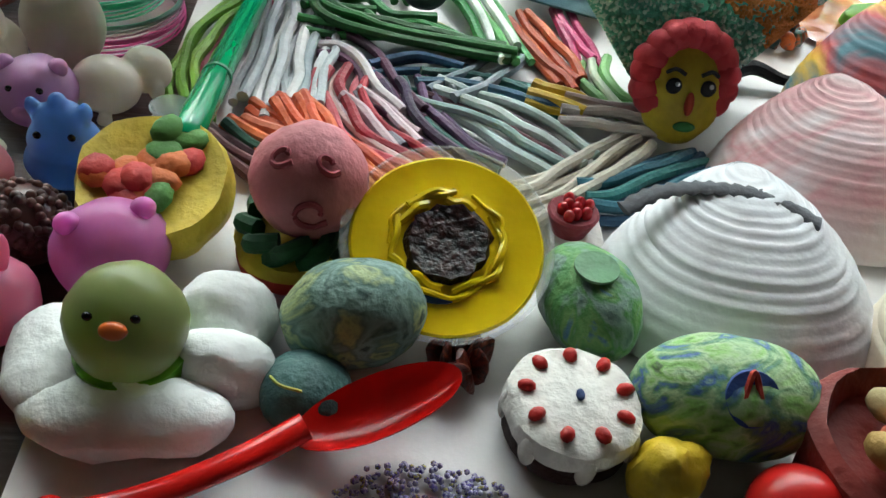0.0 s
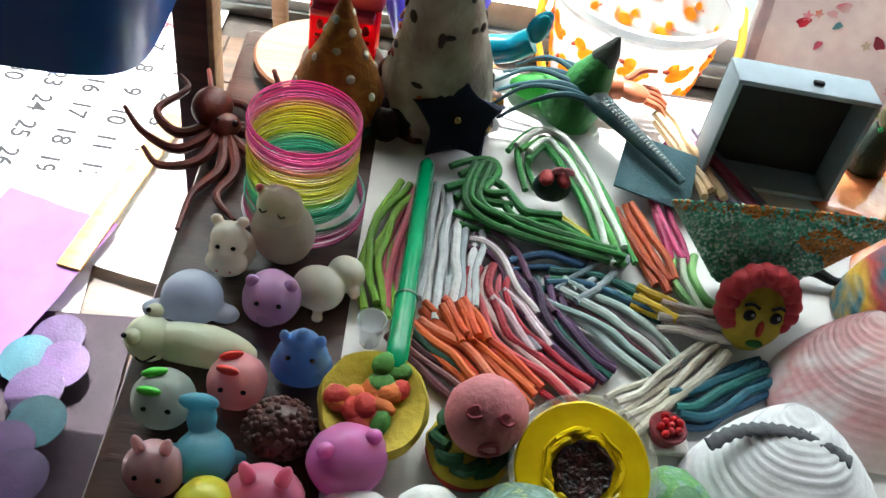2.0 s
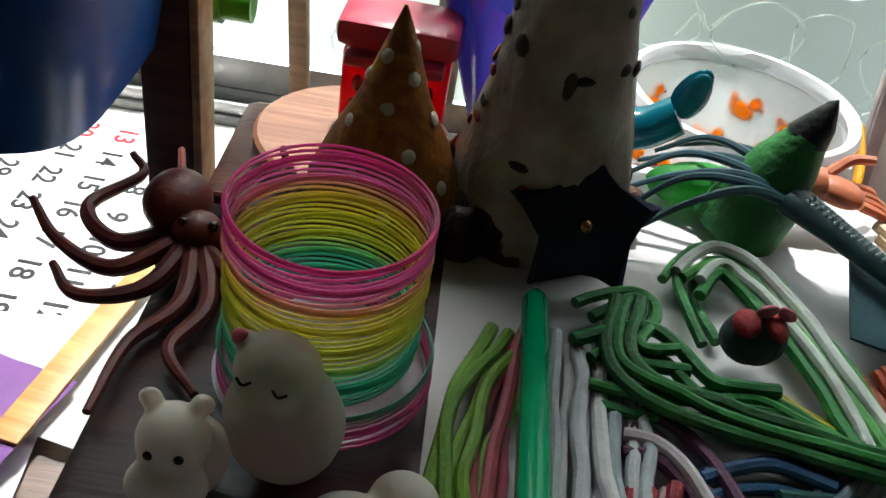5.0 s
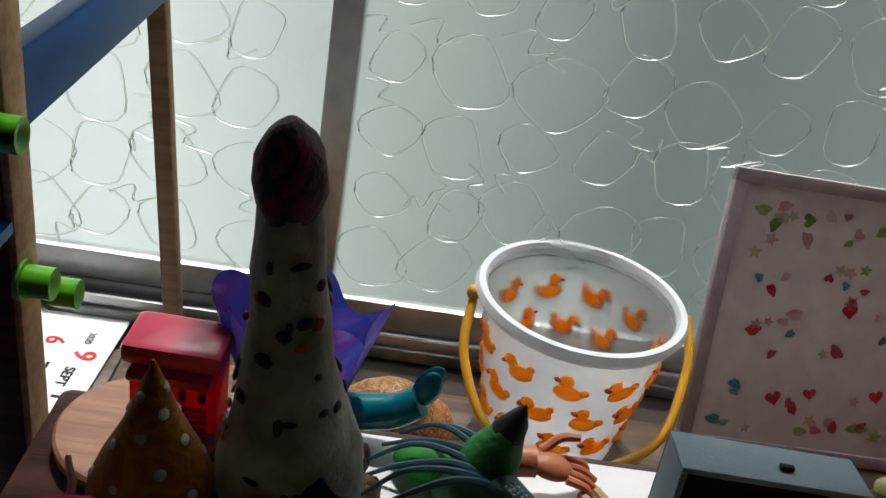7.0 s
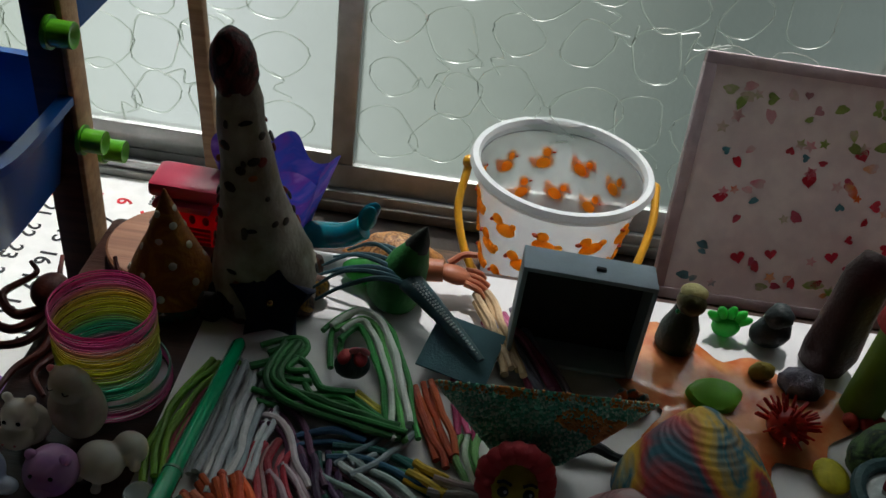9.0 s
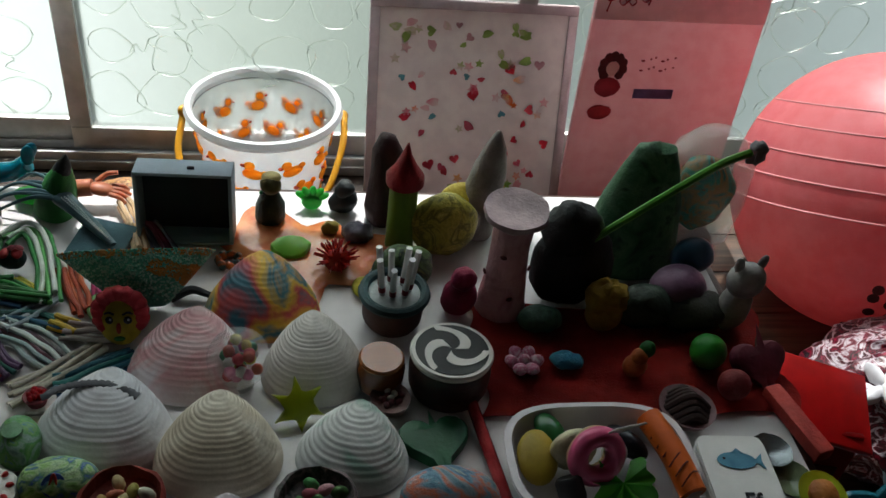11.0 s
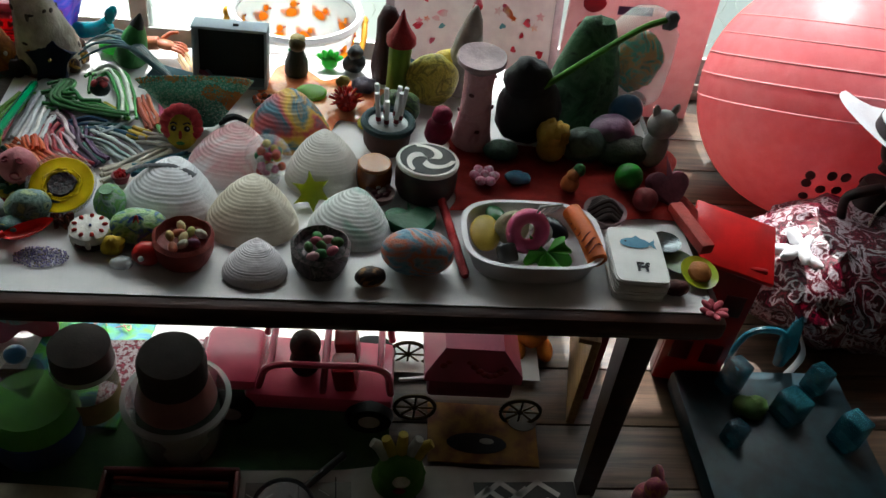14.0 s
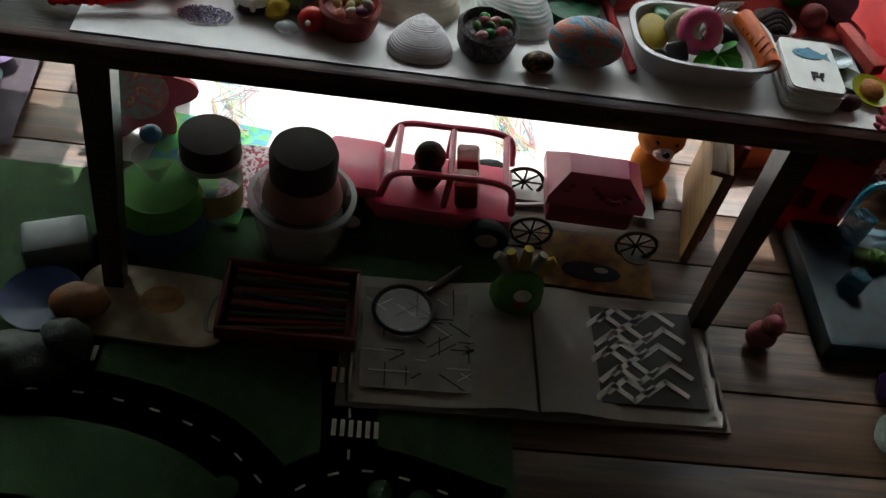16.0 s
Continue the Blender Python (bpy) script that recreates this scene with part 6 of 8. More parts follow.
rock(0.825, 0.478, 0.044, 0.028, 0.022, ["1f2420", "34382c", "2a2a24"], "dark seaweed-like clay heap", 0, 2.9, 20, 0.005)
clam_p = solo("purple_shell", lathe(B(), [(0.004, 0.030), (0.020, 0.024), (0.032, 0.010), (0.034, 0.002), (0.0, 0.0)], seg=30, rough=0.001, oval=(1, 0.8)), mat("6a4a66", 0.4, 0.2, 40, 0.3, h2="8a6a84"), "dusky purple shell propped on the heap", "shell", M(0.812, 0.500, T + 0.034, 50, 0, 0))
solo("blue_shell", ell(B(), (0.026, 0.018, 0.024), M(0, 0, 0.022), 18, 0.002, 60), mat("2a5f80", 0.3, 0.2, 40, 0.2, coat=0.4), "glossy blue shell on the heap", "shell", M(0.838, 0.535, T + 0.030))
ct = solo("paper_cat", ell(ell(ell(ell(B(), (0.019, 0.017, 0.034), M(0, 0, 0.034), 20, 0.001, 60, 0), (0.022, 0.018, 0.022), M(0, -0.002, 0.074), 20), (0.006, 0.004, 0.012), M(-0.014, 0, 0.094, 0, -14), 10), (0.006, 0.004, 0.012), M(0.014, 0, 0.094, 0, 14), 10), mat("8a8688", 0.6, 0.3, 40, 0.2, h2="c8c4c0"), "grey and white cat figurine", "figurine", M(0.868, 0.472, T, 0, 0, 10))


# ---- behind the table, along the window ----
ON_TABLE = False
CLEARP = mat("e6eaec", 0.25, 0.03, 20, 0.02, coat=0.3, alpha=0.26, lum=0.3)
bk = thing("plastic_bucket", "clear plastic bucket printed with orange ducks, yellow handle", "bucket", M(0.323, 1.262, 0) @ Matrix.Diagonal((1, 1, 0.94, 1)))
part("wall", lathe(B(), [(0.098, 0.0), (0.105, 0.05), (0.132, 0.225), (0.129, 0.225), (0.102, 0.05), (0.095, 0.004), (0.0, 0.004)], seg=56), CLEARP, bk, "clear milky plastic wall")
part("rim", lathe(B(), [(0.130, 0.222), (0.141, 0.226), (0.146, 0.236), (0.142, 0.246), (0.133, 0.246), (0.129, 0.238)], seg=56, cap=False), mat("e8ecee", 0.3, 0.03, 20, 0.02, coat=0.4, lum=0.2), bk, "thick rolled white rim")
DUCK, BEAK = mat("ffc24a", 0.5, 0.08, 40, 0.05, lum=0.7, h2="ffae30"), mat("c8481c", 0.5, 0.1, 40, 0.05)
for row in range(3):
    for i in range(11):
        a = 2 * math.pi * (i + 0.5 * (row % 2)) / 11
        z = 0.055 + row * 0.058
        r = 0.105 + (z - 0.05) * 0.154 - 0.0002
        q = Matrix.Translation((r * math.cos(a), r * math.sin(a), z)) @ Vector((math.cos(a), math.sin(a), -0.15)).to_track_quat("Z", "Y").to_matrix().to_4x4() @ M(0, 0, 0, 0, 0, 12 * ((i * 7) % 5 - 2), s=(1.2, 1.2, 0.42))
        d = B()
        ell(d, (0.017, 0.011, 0.011), q @ M(0.002, -0.006, 0), 12)
        ell(d, (0.0085, 0.009, 0.010), q @ M(-0.006, 0.010, 0), 12)
        ell(d, (0.006, 0.005, 0.009), q @ M(0.018, 0.001, 0, 0, 0, 30), 8)
        dk = part("printed_duck", d, DUCK, bk)
        part("beak", ell(B(), (0.0045, 0.0024, 0.012), q @ M(-0.0155, 0.009, 0), 8), BEAK, dk)
part("handle", tube(B(), [(-0.146, -0.01, 0.222), (-0.150, -0.075, 0.165), (-0.105, -0.150, 0.105), (0.0, -0.180, 0.085), (0.100, -0.155, 0.125), (0.142, -0.075, 0.190), (0.148, -0.01, 0.232)], 0.0065, 10), plastic("c8901c", 0.35), bk, "yellow plastic carrying handle")
for s in (-1, 1):
    part("lug", ell(B(), (0.010, 0.012, 0.012), M(s * 0.146, -0.008, 0.226), 12), plastic("c8901c", 0.35), bk)

# painted canvas
cv = thing("painted_canvas", "white canvas stamped with pink, red and green shapes", "painting", Matrix(((1.0, 0.0, 0.0, 0.518), (0.0, 0.31, -0.951, 1.265), (0.0, 0.951, 0.31, 0.0), (0, 0, 0, 1))) @ M(0, 0, 0))
part("canvas", box(B(), (0.405, 0.415, 0.003), M(0.2025, 0.2075, 0.010)), mat("ece4e2", 0.8, 0.06, 60, 0.25, h2="e2d8d8", lum=0.25), cv)
for x, y, w, h in ((0.2025, 0.0095, 0.405, 0.019), (0.2025, 0.4055, 0.405, 0.019), (0.0095, 0.2075, 0.019, 0.377), (0.3955, 0.2075, 0.019, 0.377)):
    part("frame_bar", box(B(), (w, h, 0.022), M(x, y, 0.004), 0.002), mat("b8aaae", 0.7, 0.1, 60, 0.2), cv)
rnd = random.Random(77)
cols = ["e0304a", "f08098", "d82038", "f0a4b0", "e0607a", "f0762a", "6ab0c0", "8ab84a", "e8485a", "f0b070"]
for i in range(84):
    x, y = rnd.uniform(0.04, 0.365), rnd.uniform(0.035, 0.375)
    hexa = cols[i % 10]
    if y > 0.29:
        hexa = "9ab85a" if rnd.random() < 0.75 else "d8a0a8"
    if y < 0.12 and x < 0.12:
        hexa = "6a9aa8"
    s = rnd.uniform(0.0065, 0.0125)
    kind = i % 4
    m = M(x, y, 0.0117, 0, 0, rnd.uniform(0, 360))
    o = heart_outline(s, 16) if kind == 0 else star_outline(5, s, s * 0.5) if kind == 1 else [(s * (1 + 0.3 * math.sin(3 * a + i)) * math.cos(a), 0.7 * s * math.sin(a)) for a in [0.45 * k for k in range(14)]]
    part("stamp", prism(B(), o, 0.0004, m), mat(hexa, 0.7, 0.25, 40, 0.1, h2="e2c8c8" if i % 2 else None), cv)

# pink poster
po = thing("pink_poster", "tall translucent pink poster board with painted figures", "poster", M(0.922, 1.265, 0.0, -4, 0, 2) @ Matrix.Diagonal((1.03, 1, 0.91, 1)))
part("board", box(B(), (0.335, 0.012, 0.545), M(0.168, 0, 0.2725), 0.002), mat("ecc8ca", 0.5, 0.06, 30, 0.08, h2="e6b8bc", lum=0.3), po)
part("head_strip", box(B(), (0.333, 0.002, 0.080), M(0.168, -0.008, 0.500)), mat("f0dcdc", 0.5, 0.06, 30, 0.08, lum=0.3), po, "paler strip along the top")
INKR = mat("b8202c", 0.7, 0.2, 60, 0.1)
for pts in ([(0.030, 0.520), (0.026, 0.500), (0.022, 0.478)], [(0.020, 0.500), (0.034, 0.503)], [(0.055, 0.500), (0.048, 0.510), (0.042, 0.500), (0.050, 0.492), (0.058, 0.500), (0.066, 0.508), (0.074, 0.500), (0.067, 0.492), (0.060, 0.500)], [(0.080, 0.508), (0.090, 0.500), (0.100, 0.506), (0.098, 0.494)]):
    part("brush_bar", tube(B(), [(x, -0.0095, z) for x, z in pts], 0.0035, 6, 4, oval=0.3), INKR, po, "illegible red brush marks")
bm = B()
for i in range(9):
    a = -0.7 + i * 0.57
    ell(bm, (0.010, 0.0012, 0.012), M(0.058 + 0.020 * math.cos(a), -0.0066, 0.355 + 0.024 * math.sin(a)), 10, 0.002, 80)
part("painted_hair", bm, mat("5a1a20", 0.7, 0.2, 60, 0.1), po)
part("painted_shape", ell(B(), (0.014, 0.0012, 0.017), M(0.058, -0.0068, 0.353), 14), mat("d8b0a8", 0.7, 0.1, 60, 0.1), po)
part("painted_dress", ell(B(), (0.026, 0.0012, 0.024), M(0.055, -0.0066, 0.310), 12, 0.003, 60), mat("a82a3c", 0.7, 0.2, 60, 0.1), po)
part("painted_patch", box(B(), (0.080, 0.001, 0.022), M(0.150, -0.0066, 0.296)), mat("6a5a8a", 0.7, 0.25, 60, 0.1), po, "violet painted bar")
part("painted_patch", ell(B(), (0.024, 0.0012, 0.018), M(0.050, -0.0066, 0.250), 12, 0.003, 60), mat("b8303c", 0.7, 0.2, 60, 0.1), po)
for i in range(12):
    part("paint_drop", ell(B(), (0.0022 + 0.002 * (i % 3 == 0), 0.001, 0.0025), M(0.115 + 0.012 * (i % 6) + 0.003 * (i % 2), -0.0064, 0.350 + 0.022 * (i // 6) + 0.004 * (i % 3)), 8), mat("8a1c2a", 0.7, 0.2, 60, 0.1), po)

# exercise ball
ball = thing("exercise_ball", "large translucent pink exercise ball with moulded rings", "ball", M(1.412, 0.985, 0.250, -26, 3, 0) @ Matrix.Scale(0.94, 4))
R = 0.266
prof = []
for i in range(81):
    th = -math.pi / 2 + math.pi * i / 80
    prof.append((max(R * math.cos(th), 0.001), R * math.sin(th)))
part("skin", lathe(B(), prof, seg=64), mat("e8868a", 0.42, 0.05, 20, 0.03, coat=0.1, h2="e47a80", lum=0.35), ball)
for z in (-0.02, 0.03, 0.075, 0.12, 0.16):
    r = math.sqrt(R * R - z * z)
    part("ring", tube(B(), ring_pts(64, r - 0.0006, z), 0.0019, 6, 0, closed=True), mat("f0a4a6", 0.4, 0.05, 20, 0.0, coat=0.1), ball)
DARKP = mat("4a1e1c", 0.7, 0.2, 60, 0.1)
rnd = random.Random(88)
for i in range(13):
    az, el = math.radians(-118 + (i % 4) * 8 + rnd.uniform(-2, 2)), math.radians(-30 - (i // 4) * 7 + rnd.uniform(-1.5, 1.5))
    n = Vector((math.cos(az) * math.cos(el), math.sin(az) * math.cos(el), math.sin(el)))
    part("printed_paw", ell(B(), (0.010, 0.012, 0.0012), Matrix.Translation(n * R) @ n.to_track_quat("Z", "Y").to_matrix().to_4x4(), 12), DARKP, ball)
for az, el, a, b in ((-118, -58, 0.040, 0.017), (-104, -56, 0.034, 0.026)):
    n = Vector((math.cos(radians(az)) * math.cos(radians(el)), math.sin(radians(az)) * math.cos(radians(el)), math.sin(radians(el))))
    part("printed_leaf", ell(B(), (a, b, 0.0012), Matrix.Translation(n * R) @ n.to_track_quat("Z", "Y").to_matrix().to_4x4(), 18), DARKP, ball)
for az in (-82, -75):
    n = Vector((math.cos(radians(az)) * math.cos(radians(12)), math.sin(radians(az)) * math.cos(radians(12)), math.sin(radians(12))))
    part("drawn_heart", tube(B(), [(x, y, 0) for x, y in heart_outline(0.011, 20)], 0.0007, 5, 0, closed=True), INK, ball).matrix_basis = Matrix.Translation(n * (R + 0.0004)) @ n.to_track_quat("Z", "Y").to_matrix().to_4x4()

# foil gift bag and the doll with a hat
def bag(u, v):
    a = 2 * math.pi * u
    r = (0.205 * math.sin(math.pi * (0.10 + 0.80 * v)) ** 0.6) * (1 + 0.06 * math.sin(9 * a + 5 * v)) + 0.018 * noise.noise(Vector((6 * math.cos(a), 6 * math.sin(a), v * 7)))
    return (r * math.cos(a), 0.8 * r * math.sin(a), 0.001 + 0.215 * v + 0.012 * noise.noise(Vector((4 * math.cos(a), 4 * math.sin(a), v * 4 + 3))))


bg2 = thing("gift_bag", "crinkled foil bag in crimson, silver and black with white bow", "bag", M(1.362, 0.615, 0.0))
foil = swirl(["6a0a24", "120a0c", "4a0618", "c8c0c6", "6a0a24", "160c10", "7a1030", "0e080a"], 13, 0.3, 1.6, 0.7, 4.0, coat=0.25)
part("bag", skin(B(), [[bag(i / 64, j / 28) for i in range(64)] for j in range(29)]), foil, bg2)
bm = B()
for i in range(7):
    a = i * 0.9
    ell(bm, (0.026, 0.010, 0.012), M(0.026 * math.cos(a), 0.020 * math.sin(a), 0.010 * (i % 3), 0, 0, math.degrees(a)), 12, 0.004, 50)
part("bow", bm, mat("dcdce0", 0.5, 0.06, 60, 0.2), bg2).matrix_basis = M(-0.135, -0.045, 0.190)
part("ribbon", tube(B(), [(-0.10, -0.09, 0.19), (-0.14, -0.13, 0.12), (-0.12, -0.16, 0.06), (-0.15, -0.18, 0.01)], 0.006, 8, oval=0.3), mat("dcdce0", 0.5, 0.06, 60, 0.2), bg2)
dollm = B()
tube(dollm, [(0, 0, 0.0), (0, 0, 0.10), (0.005, 0, 0.20), (0.01, 0.0, 0.30)], 0.062, 16, tip=0.034)
ell(dollm, (0.036, 0.034, 0.042), M(0.012, 0, 0.385), 18)
tube(dollm, [(0, 0, 0.33), (0.01, 0, 0.36)], 0.014, 8)
tube(dollm, [(0.0, -0.02, 0.30), (-0.050, -0.03, 0.295), (-0.075, -0.035, 0.275), (-0.060, -0.05, 0.20), (-0.040, -0.05, 0.13)], 0.012, 10, tip=0.008)
tube(dollm, [(0.04, -0.02, 0.30), (0.085, -0.04, 0.22), (0.060, -0.06, 0.14)], 0.012, 10, tip=0.008)
solo("fashion_doll", dollm, mat("3a2622", 0.55, 0.2, 60, 0.2, h2="201618"), "dark dressed fashion doll standing by the bag", "doll", M(1.392, 0.690, 0.0) @ Matrix.Scale(0.88, 4))


def brim(u, v):
    a = 2 * math.pi * u
    r = 0.036 + 0.062 * v
    return (r * math.cos(a), r * math.sin(a), 0.030 * v * (abs(math.cos(a)) ** 1.5) + 0.004 * v)


ht = thing("doll_hat", "wide white doll hat with a dark band", "hat", M(1.398, 0.690, 0.362, 6, 4, 20) @ Matrix.Diagonal((1.35, 1.35, 1.2, 1)))
part("brim", sheet(B(), brim, 40, 8, 0.003), mat("c8cdd2", 0.8, 0.06, 80, 0.2), ht)
part("crown", lathe(B(), [(0.040, 0.0), (0.040, 0.026), (0.034, 0.046), (0.020, 0.050), (0.0, 0.044)], seg=30), mat("c8cdd2", 0.8, 0.06, 80, 0.2), ht)
part("band", lathe(B(), [(0.0412, 0.004), (0.0412, 0.022)], seg=30, cap=False), mat("2a1a20", 0.7, 0.1, 60, 0.1), ht)
nk = thing("bead_necklace", "looped string of small pearl beads on the doll", "necklace", M(1.392, 0.640, 0.262))
dots("pearls", [(0.030 * math.cos(a) + 0.01, 0.008 * math.sin(a) - 0.012, -0.045 + 0.055 * math.sin(a), 0.0028) for a in [2 * math.pi * i / 60 for i in range(60)]], mat("c8c0b4", 0.3, 0.05, 30, 0.0, coat=0.5), nk)

# red stand beside the table
rs = thing("red_toy_house", "red plastic toy house leaning against the table end", "toy", M(1.035, 0.440, 0.0, 0, 0, -12) @ Matrix.Diagonal((0.72, 0.72, 0.82, 1)))
REDP = mat("9a1014", 0.3, 0.08, 20, 0.03, coat=0.4, lum=0.2)
part("wall", box(B(), (0.15, 0.012, 0.34), M(0, 0, 0.17), 0.003), REDP, rs)
part("side", box(B(), (0.012, 0.14, 0.33), M(-0.07, 0.075, 0.165), 0.003), REDP, rs)
part("roof", box(B(), (0.19, 0.15, 0.012), M(0.0, 0.05, 0.355, 16, 10, 0), 0.003), mat("c81c1e", 0.3, 0.08, 20, 0.03, coat=0.4), rs)
for x in (-0.035, 0.035):
    for z in (0.10, 0.24):
        part("window_hole", box(B(), (0.045, 0.004, 0.055), M(x, -0.008, z), 0.002), mat("5a0a10", 0.4, 0.1, 30, 0.0), rs)

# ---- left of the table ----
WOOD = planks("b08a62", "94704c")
wb = thing("toy_workbench", "wooden toy workbench with a blue tray and green bolts", "toy workbench", M(-0.300, 0.760, 0))
part("post", box(B(), (0.030, 0.030, 0.72), M(0.100, -0.020, 0.36), 0.003), planks("5a3a30", "432a22"), wb, "dark brown front post")
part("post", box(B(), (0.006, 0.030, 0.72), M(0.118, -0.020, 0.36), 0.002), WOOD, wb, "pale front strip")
part("rear_post", box(B(), (0.020, 0.020, 0.80), M(0.092, 0.400, 0.40, 0, -3, 0), 0.002), WOOD, wb)
part("rail", box(B(), (0.018, 0.42, 0.055), M(0.090, 0.20, 0.60), 0.002), mat("1f5aa0", 0.4, 0.1, 40, 0.1), wb, "blue side rail")
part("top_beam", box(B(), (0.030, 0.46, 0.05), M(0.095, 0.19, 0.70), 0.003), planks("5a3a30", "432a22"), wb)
for y, z in ((0.010, 0.466), (-0.060, 0.617), (-0.030, 0.500), (0.37, 0.62)):
    bl = part("bolt", lathe(B(), [(0.011, 0.0), (0.011, 0.020), (0.008, 0.020), (0.0, 0.014)], M(0.121, y, z, 0, 90, 0), 12), plastic("5aa81c"), wb, "green plastic bolt")
    part("washer", lathe(B(), [(0.014, -0.002), (0.014, 0.002)], M(0.121, y, z, 0, 90, 0), 16), plastic("4a9018"), bl)
BLUE = plastic("1c56a4", 0.3)
rows = []
for k, z in ((0.86, 0.0), (0.93, 0.05), (0.98, 0.085), (1.04, 0.086), (1.04, 0.094), (0.95, 0.094), (0.90, 0.05), (0.82, 0.006)):
    rows.append([(x * k, y * k, z) for x, y in squircle(0.135, 0.105, 5)])
part("tray", skin(B(), rows), BLUE, wb, "deep blue plastic tray").matrix_basis = M(-0.020, -0.075, 0.452)
part("tool", tube(B(), [(0.03, -0.08, 0.50), (0.02, -0.03, 0.56), (0.0, 0.03, 0.66)], 0.013, 10), planks("b8843a", "9a6a2a"), wb, "wooden hammer handle in the tray")
ON_TABLE = True
solo("wooden_disc", lathe(B(), [(0.050, 0.0), (0.052, 0.003), (0.052, 0.009), (0.050, 0.011), (0.0, 0.011)], seg=44), planks("a8785a", "8f6248"), "round pale wooden disc on the brown tabletop", "wooden disc", M(-0.092, 0.656, T))

oc = thing("rubber_octopus", "brown rubber octopus with curling tentacles on the table edge", "toy", M(-0.150, 0.556, T) @ Matrix.Diagonal((0.88, 0.88, 0.88, 1)))
OCT = mat("6a2e24", 0.4, 0.15, 40, 0.25, h2="4f2019")
bm = B()
ell(bm, (0.017, 0.020, 0.015), M(-0.012, 0.012, 0.018), 20)
ell(bm, (0.013, 0.012, 0.010), M(0.002, -0.004, 0.014), 16)
part("body", bm, OCT, oc)
for s in (-1, 1):
    part("eye", ell(B(), 0.0028, M(0.004 + s * 0.007, -0.008, 0.021), 10), mat("2a120e", 0.2, 0.05, 30, 0.0, coat=0.5), oc)
for pts in ([(0.0, -0.006, 0.010), (-0.012, -0.040, 0.005), (-0.040, -0.050, 0.004), (-0.058, -0.032, 0.004)], [(0.002, -0.010, 0.010), (0.006, -0.045, 0.004), (-0.008, -0.075, 0.004), (-0.010, -0.115, 0.004)], [(0.006, -0.008, 0.010), (0.018, -0.045, 0.004), (0.010, -0.075, 0.004), (0.028, -0.098, 0.004)], [(-0.006, 0.0, 0.010), (-0.035, -0.012, 0.006), (-0.058, 0.012, 0.006), (-0.040, 0.040, 0.010), (-0.048, 0.050, 0.016)], [(0.006, 0.0, 0.010), (0.026, 0.010, 0.006), (0.010, 0.034, 0.006), (-0.016, 0.040, 0.006), (-0.030, 0.075, 0.006)], [(0.008, -0.004, 0.010), (0.030, 0.004, 0.006), (0.040, 0.036, 0.018), (0.030, 0.060, 0.028)], [(0.004, -0.010, 0.010), (0.036, -0.030, 0.004), (0.048, -0.010, 0.004)], [(-0.004, -0.006, 0.010), (-0.030, -0.030, 0.005), (-0.062, -0.016, 0.005), (-0.082, 0.004, 0.012)]):
    part("tentacle", tube(B(), pts, 0.0055, 8, 8, tip=0.002), OCT, oc)

ON_TABLE = False
cl = thing("wall_calendar", "large calendar sheet lying on the floor, numbers facing the window", "calendar", M(-0.456, 1.118, 0.006, 0, 0, -92))
part("sheet", box(B(), (0.50, 0.37, 0.002), M(0.0, -0.050, 0)), PAPER, cl)
CAL_RED = mat("c8202c", 0.7, 0.1, 60, 0.0)
k = 1
for r in range(5):
    for c in range(7):
        if k <= 30 and (r > 0 or c >= 2):
            text("number", str(k), 0.038, M(-0.174 + c * 0.058, 0.107 - r * 0.056, 0.0016), CAL_RED if c == 0 else INK, cl, 0.0006)
            k += 1
text("month", "SEPT", 0.020, M(-0.100, 0.096, 0.0016), INK, cl, 0.0004)
text("month_number", "9", 0.044, M(-0.150, 0.102, 0.0016), CAL_RED, cl, 0.0008)
text("year", "2020", 0.014, M(-0.190, 0.096, 0.0016), INK, cl)


def page(x, y, w, h, rz, z, label, m_=PAPER, curl=0.004, name="paper_sheet"):
    def fn(u, v):
        return ((u - 0.5) * w, (v - 0.5) * h, 0.001 + curl * noise.noise(Vector((u * 3, v * 3, x * 9))) + curl)
    return solo(name, sheet(B(), fn, 14, 14, 0.0006), m_, label, "paper", M(x, y, z, 0, 0, rz), "loose papers")


page(-0.265, 0.905, 0.20, 0.29, -12, 0.012, "white printed sheet lying on the floor")
page(-0.520, 0.720, 0.34, 0.40, 6, 0.004, "large white paper on the floor")
# plum card, its colour lowered to give the shade left of the table
page(-0.370, 0.560, 0.20, 0.28, 4, 0.010, "plum card sheet darkened for the shade beside the table", mat("43303f", 0.6, 0.2, 60, 0.1))
page(-0.440, 0.735, 0.15, 0.24, -15, 0.026, "lilac coloured paper sheet", mat("9a6ab0", 0.6, 0.06, 60, 0.05))
solo("wooden_ruler", box(B(), (0.030, 0.30, 0.005), M(0, 0, 0.0025), 0.0008), planks("c8985a", "b07f44"), "thin wooden strip among the papers", "ruler", M(-0.345, 0.900, 0.030, 0, 0, -10))
# petal colours are darker than lilac and teal paper, with shade mixed in
sca = thing("lilac_garland", "scalloped lilac and teal paper garland, darkened for shade, on the floor", "paper craft", M(-0.340, 0.560, 0.026))
for i, (x, y) in enumerate(((-0.010, 0.095), (-0.030, 0.060), (0.008, 0.055), (-0.006, 0.018), (0.010, -0.020), (-0.008, -0.055), (0.016, -0.085))):
    part("petal", lathe(B(), [(0.030, 0.0), (0.030, 0.0015), (0.0, 0.003)], M(x, y, 0.004 + 0.004 * i, 4, -6, 0), 20), mat(("4f3c60", "3c6470", "5e4670")[i % 3], 0.35, 0.2, 60, 0.2), sca)

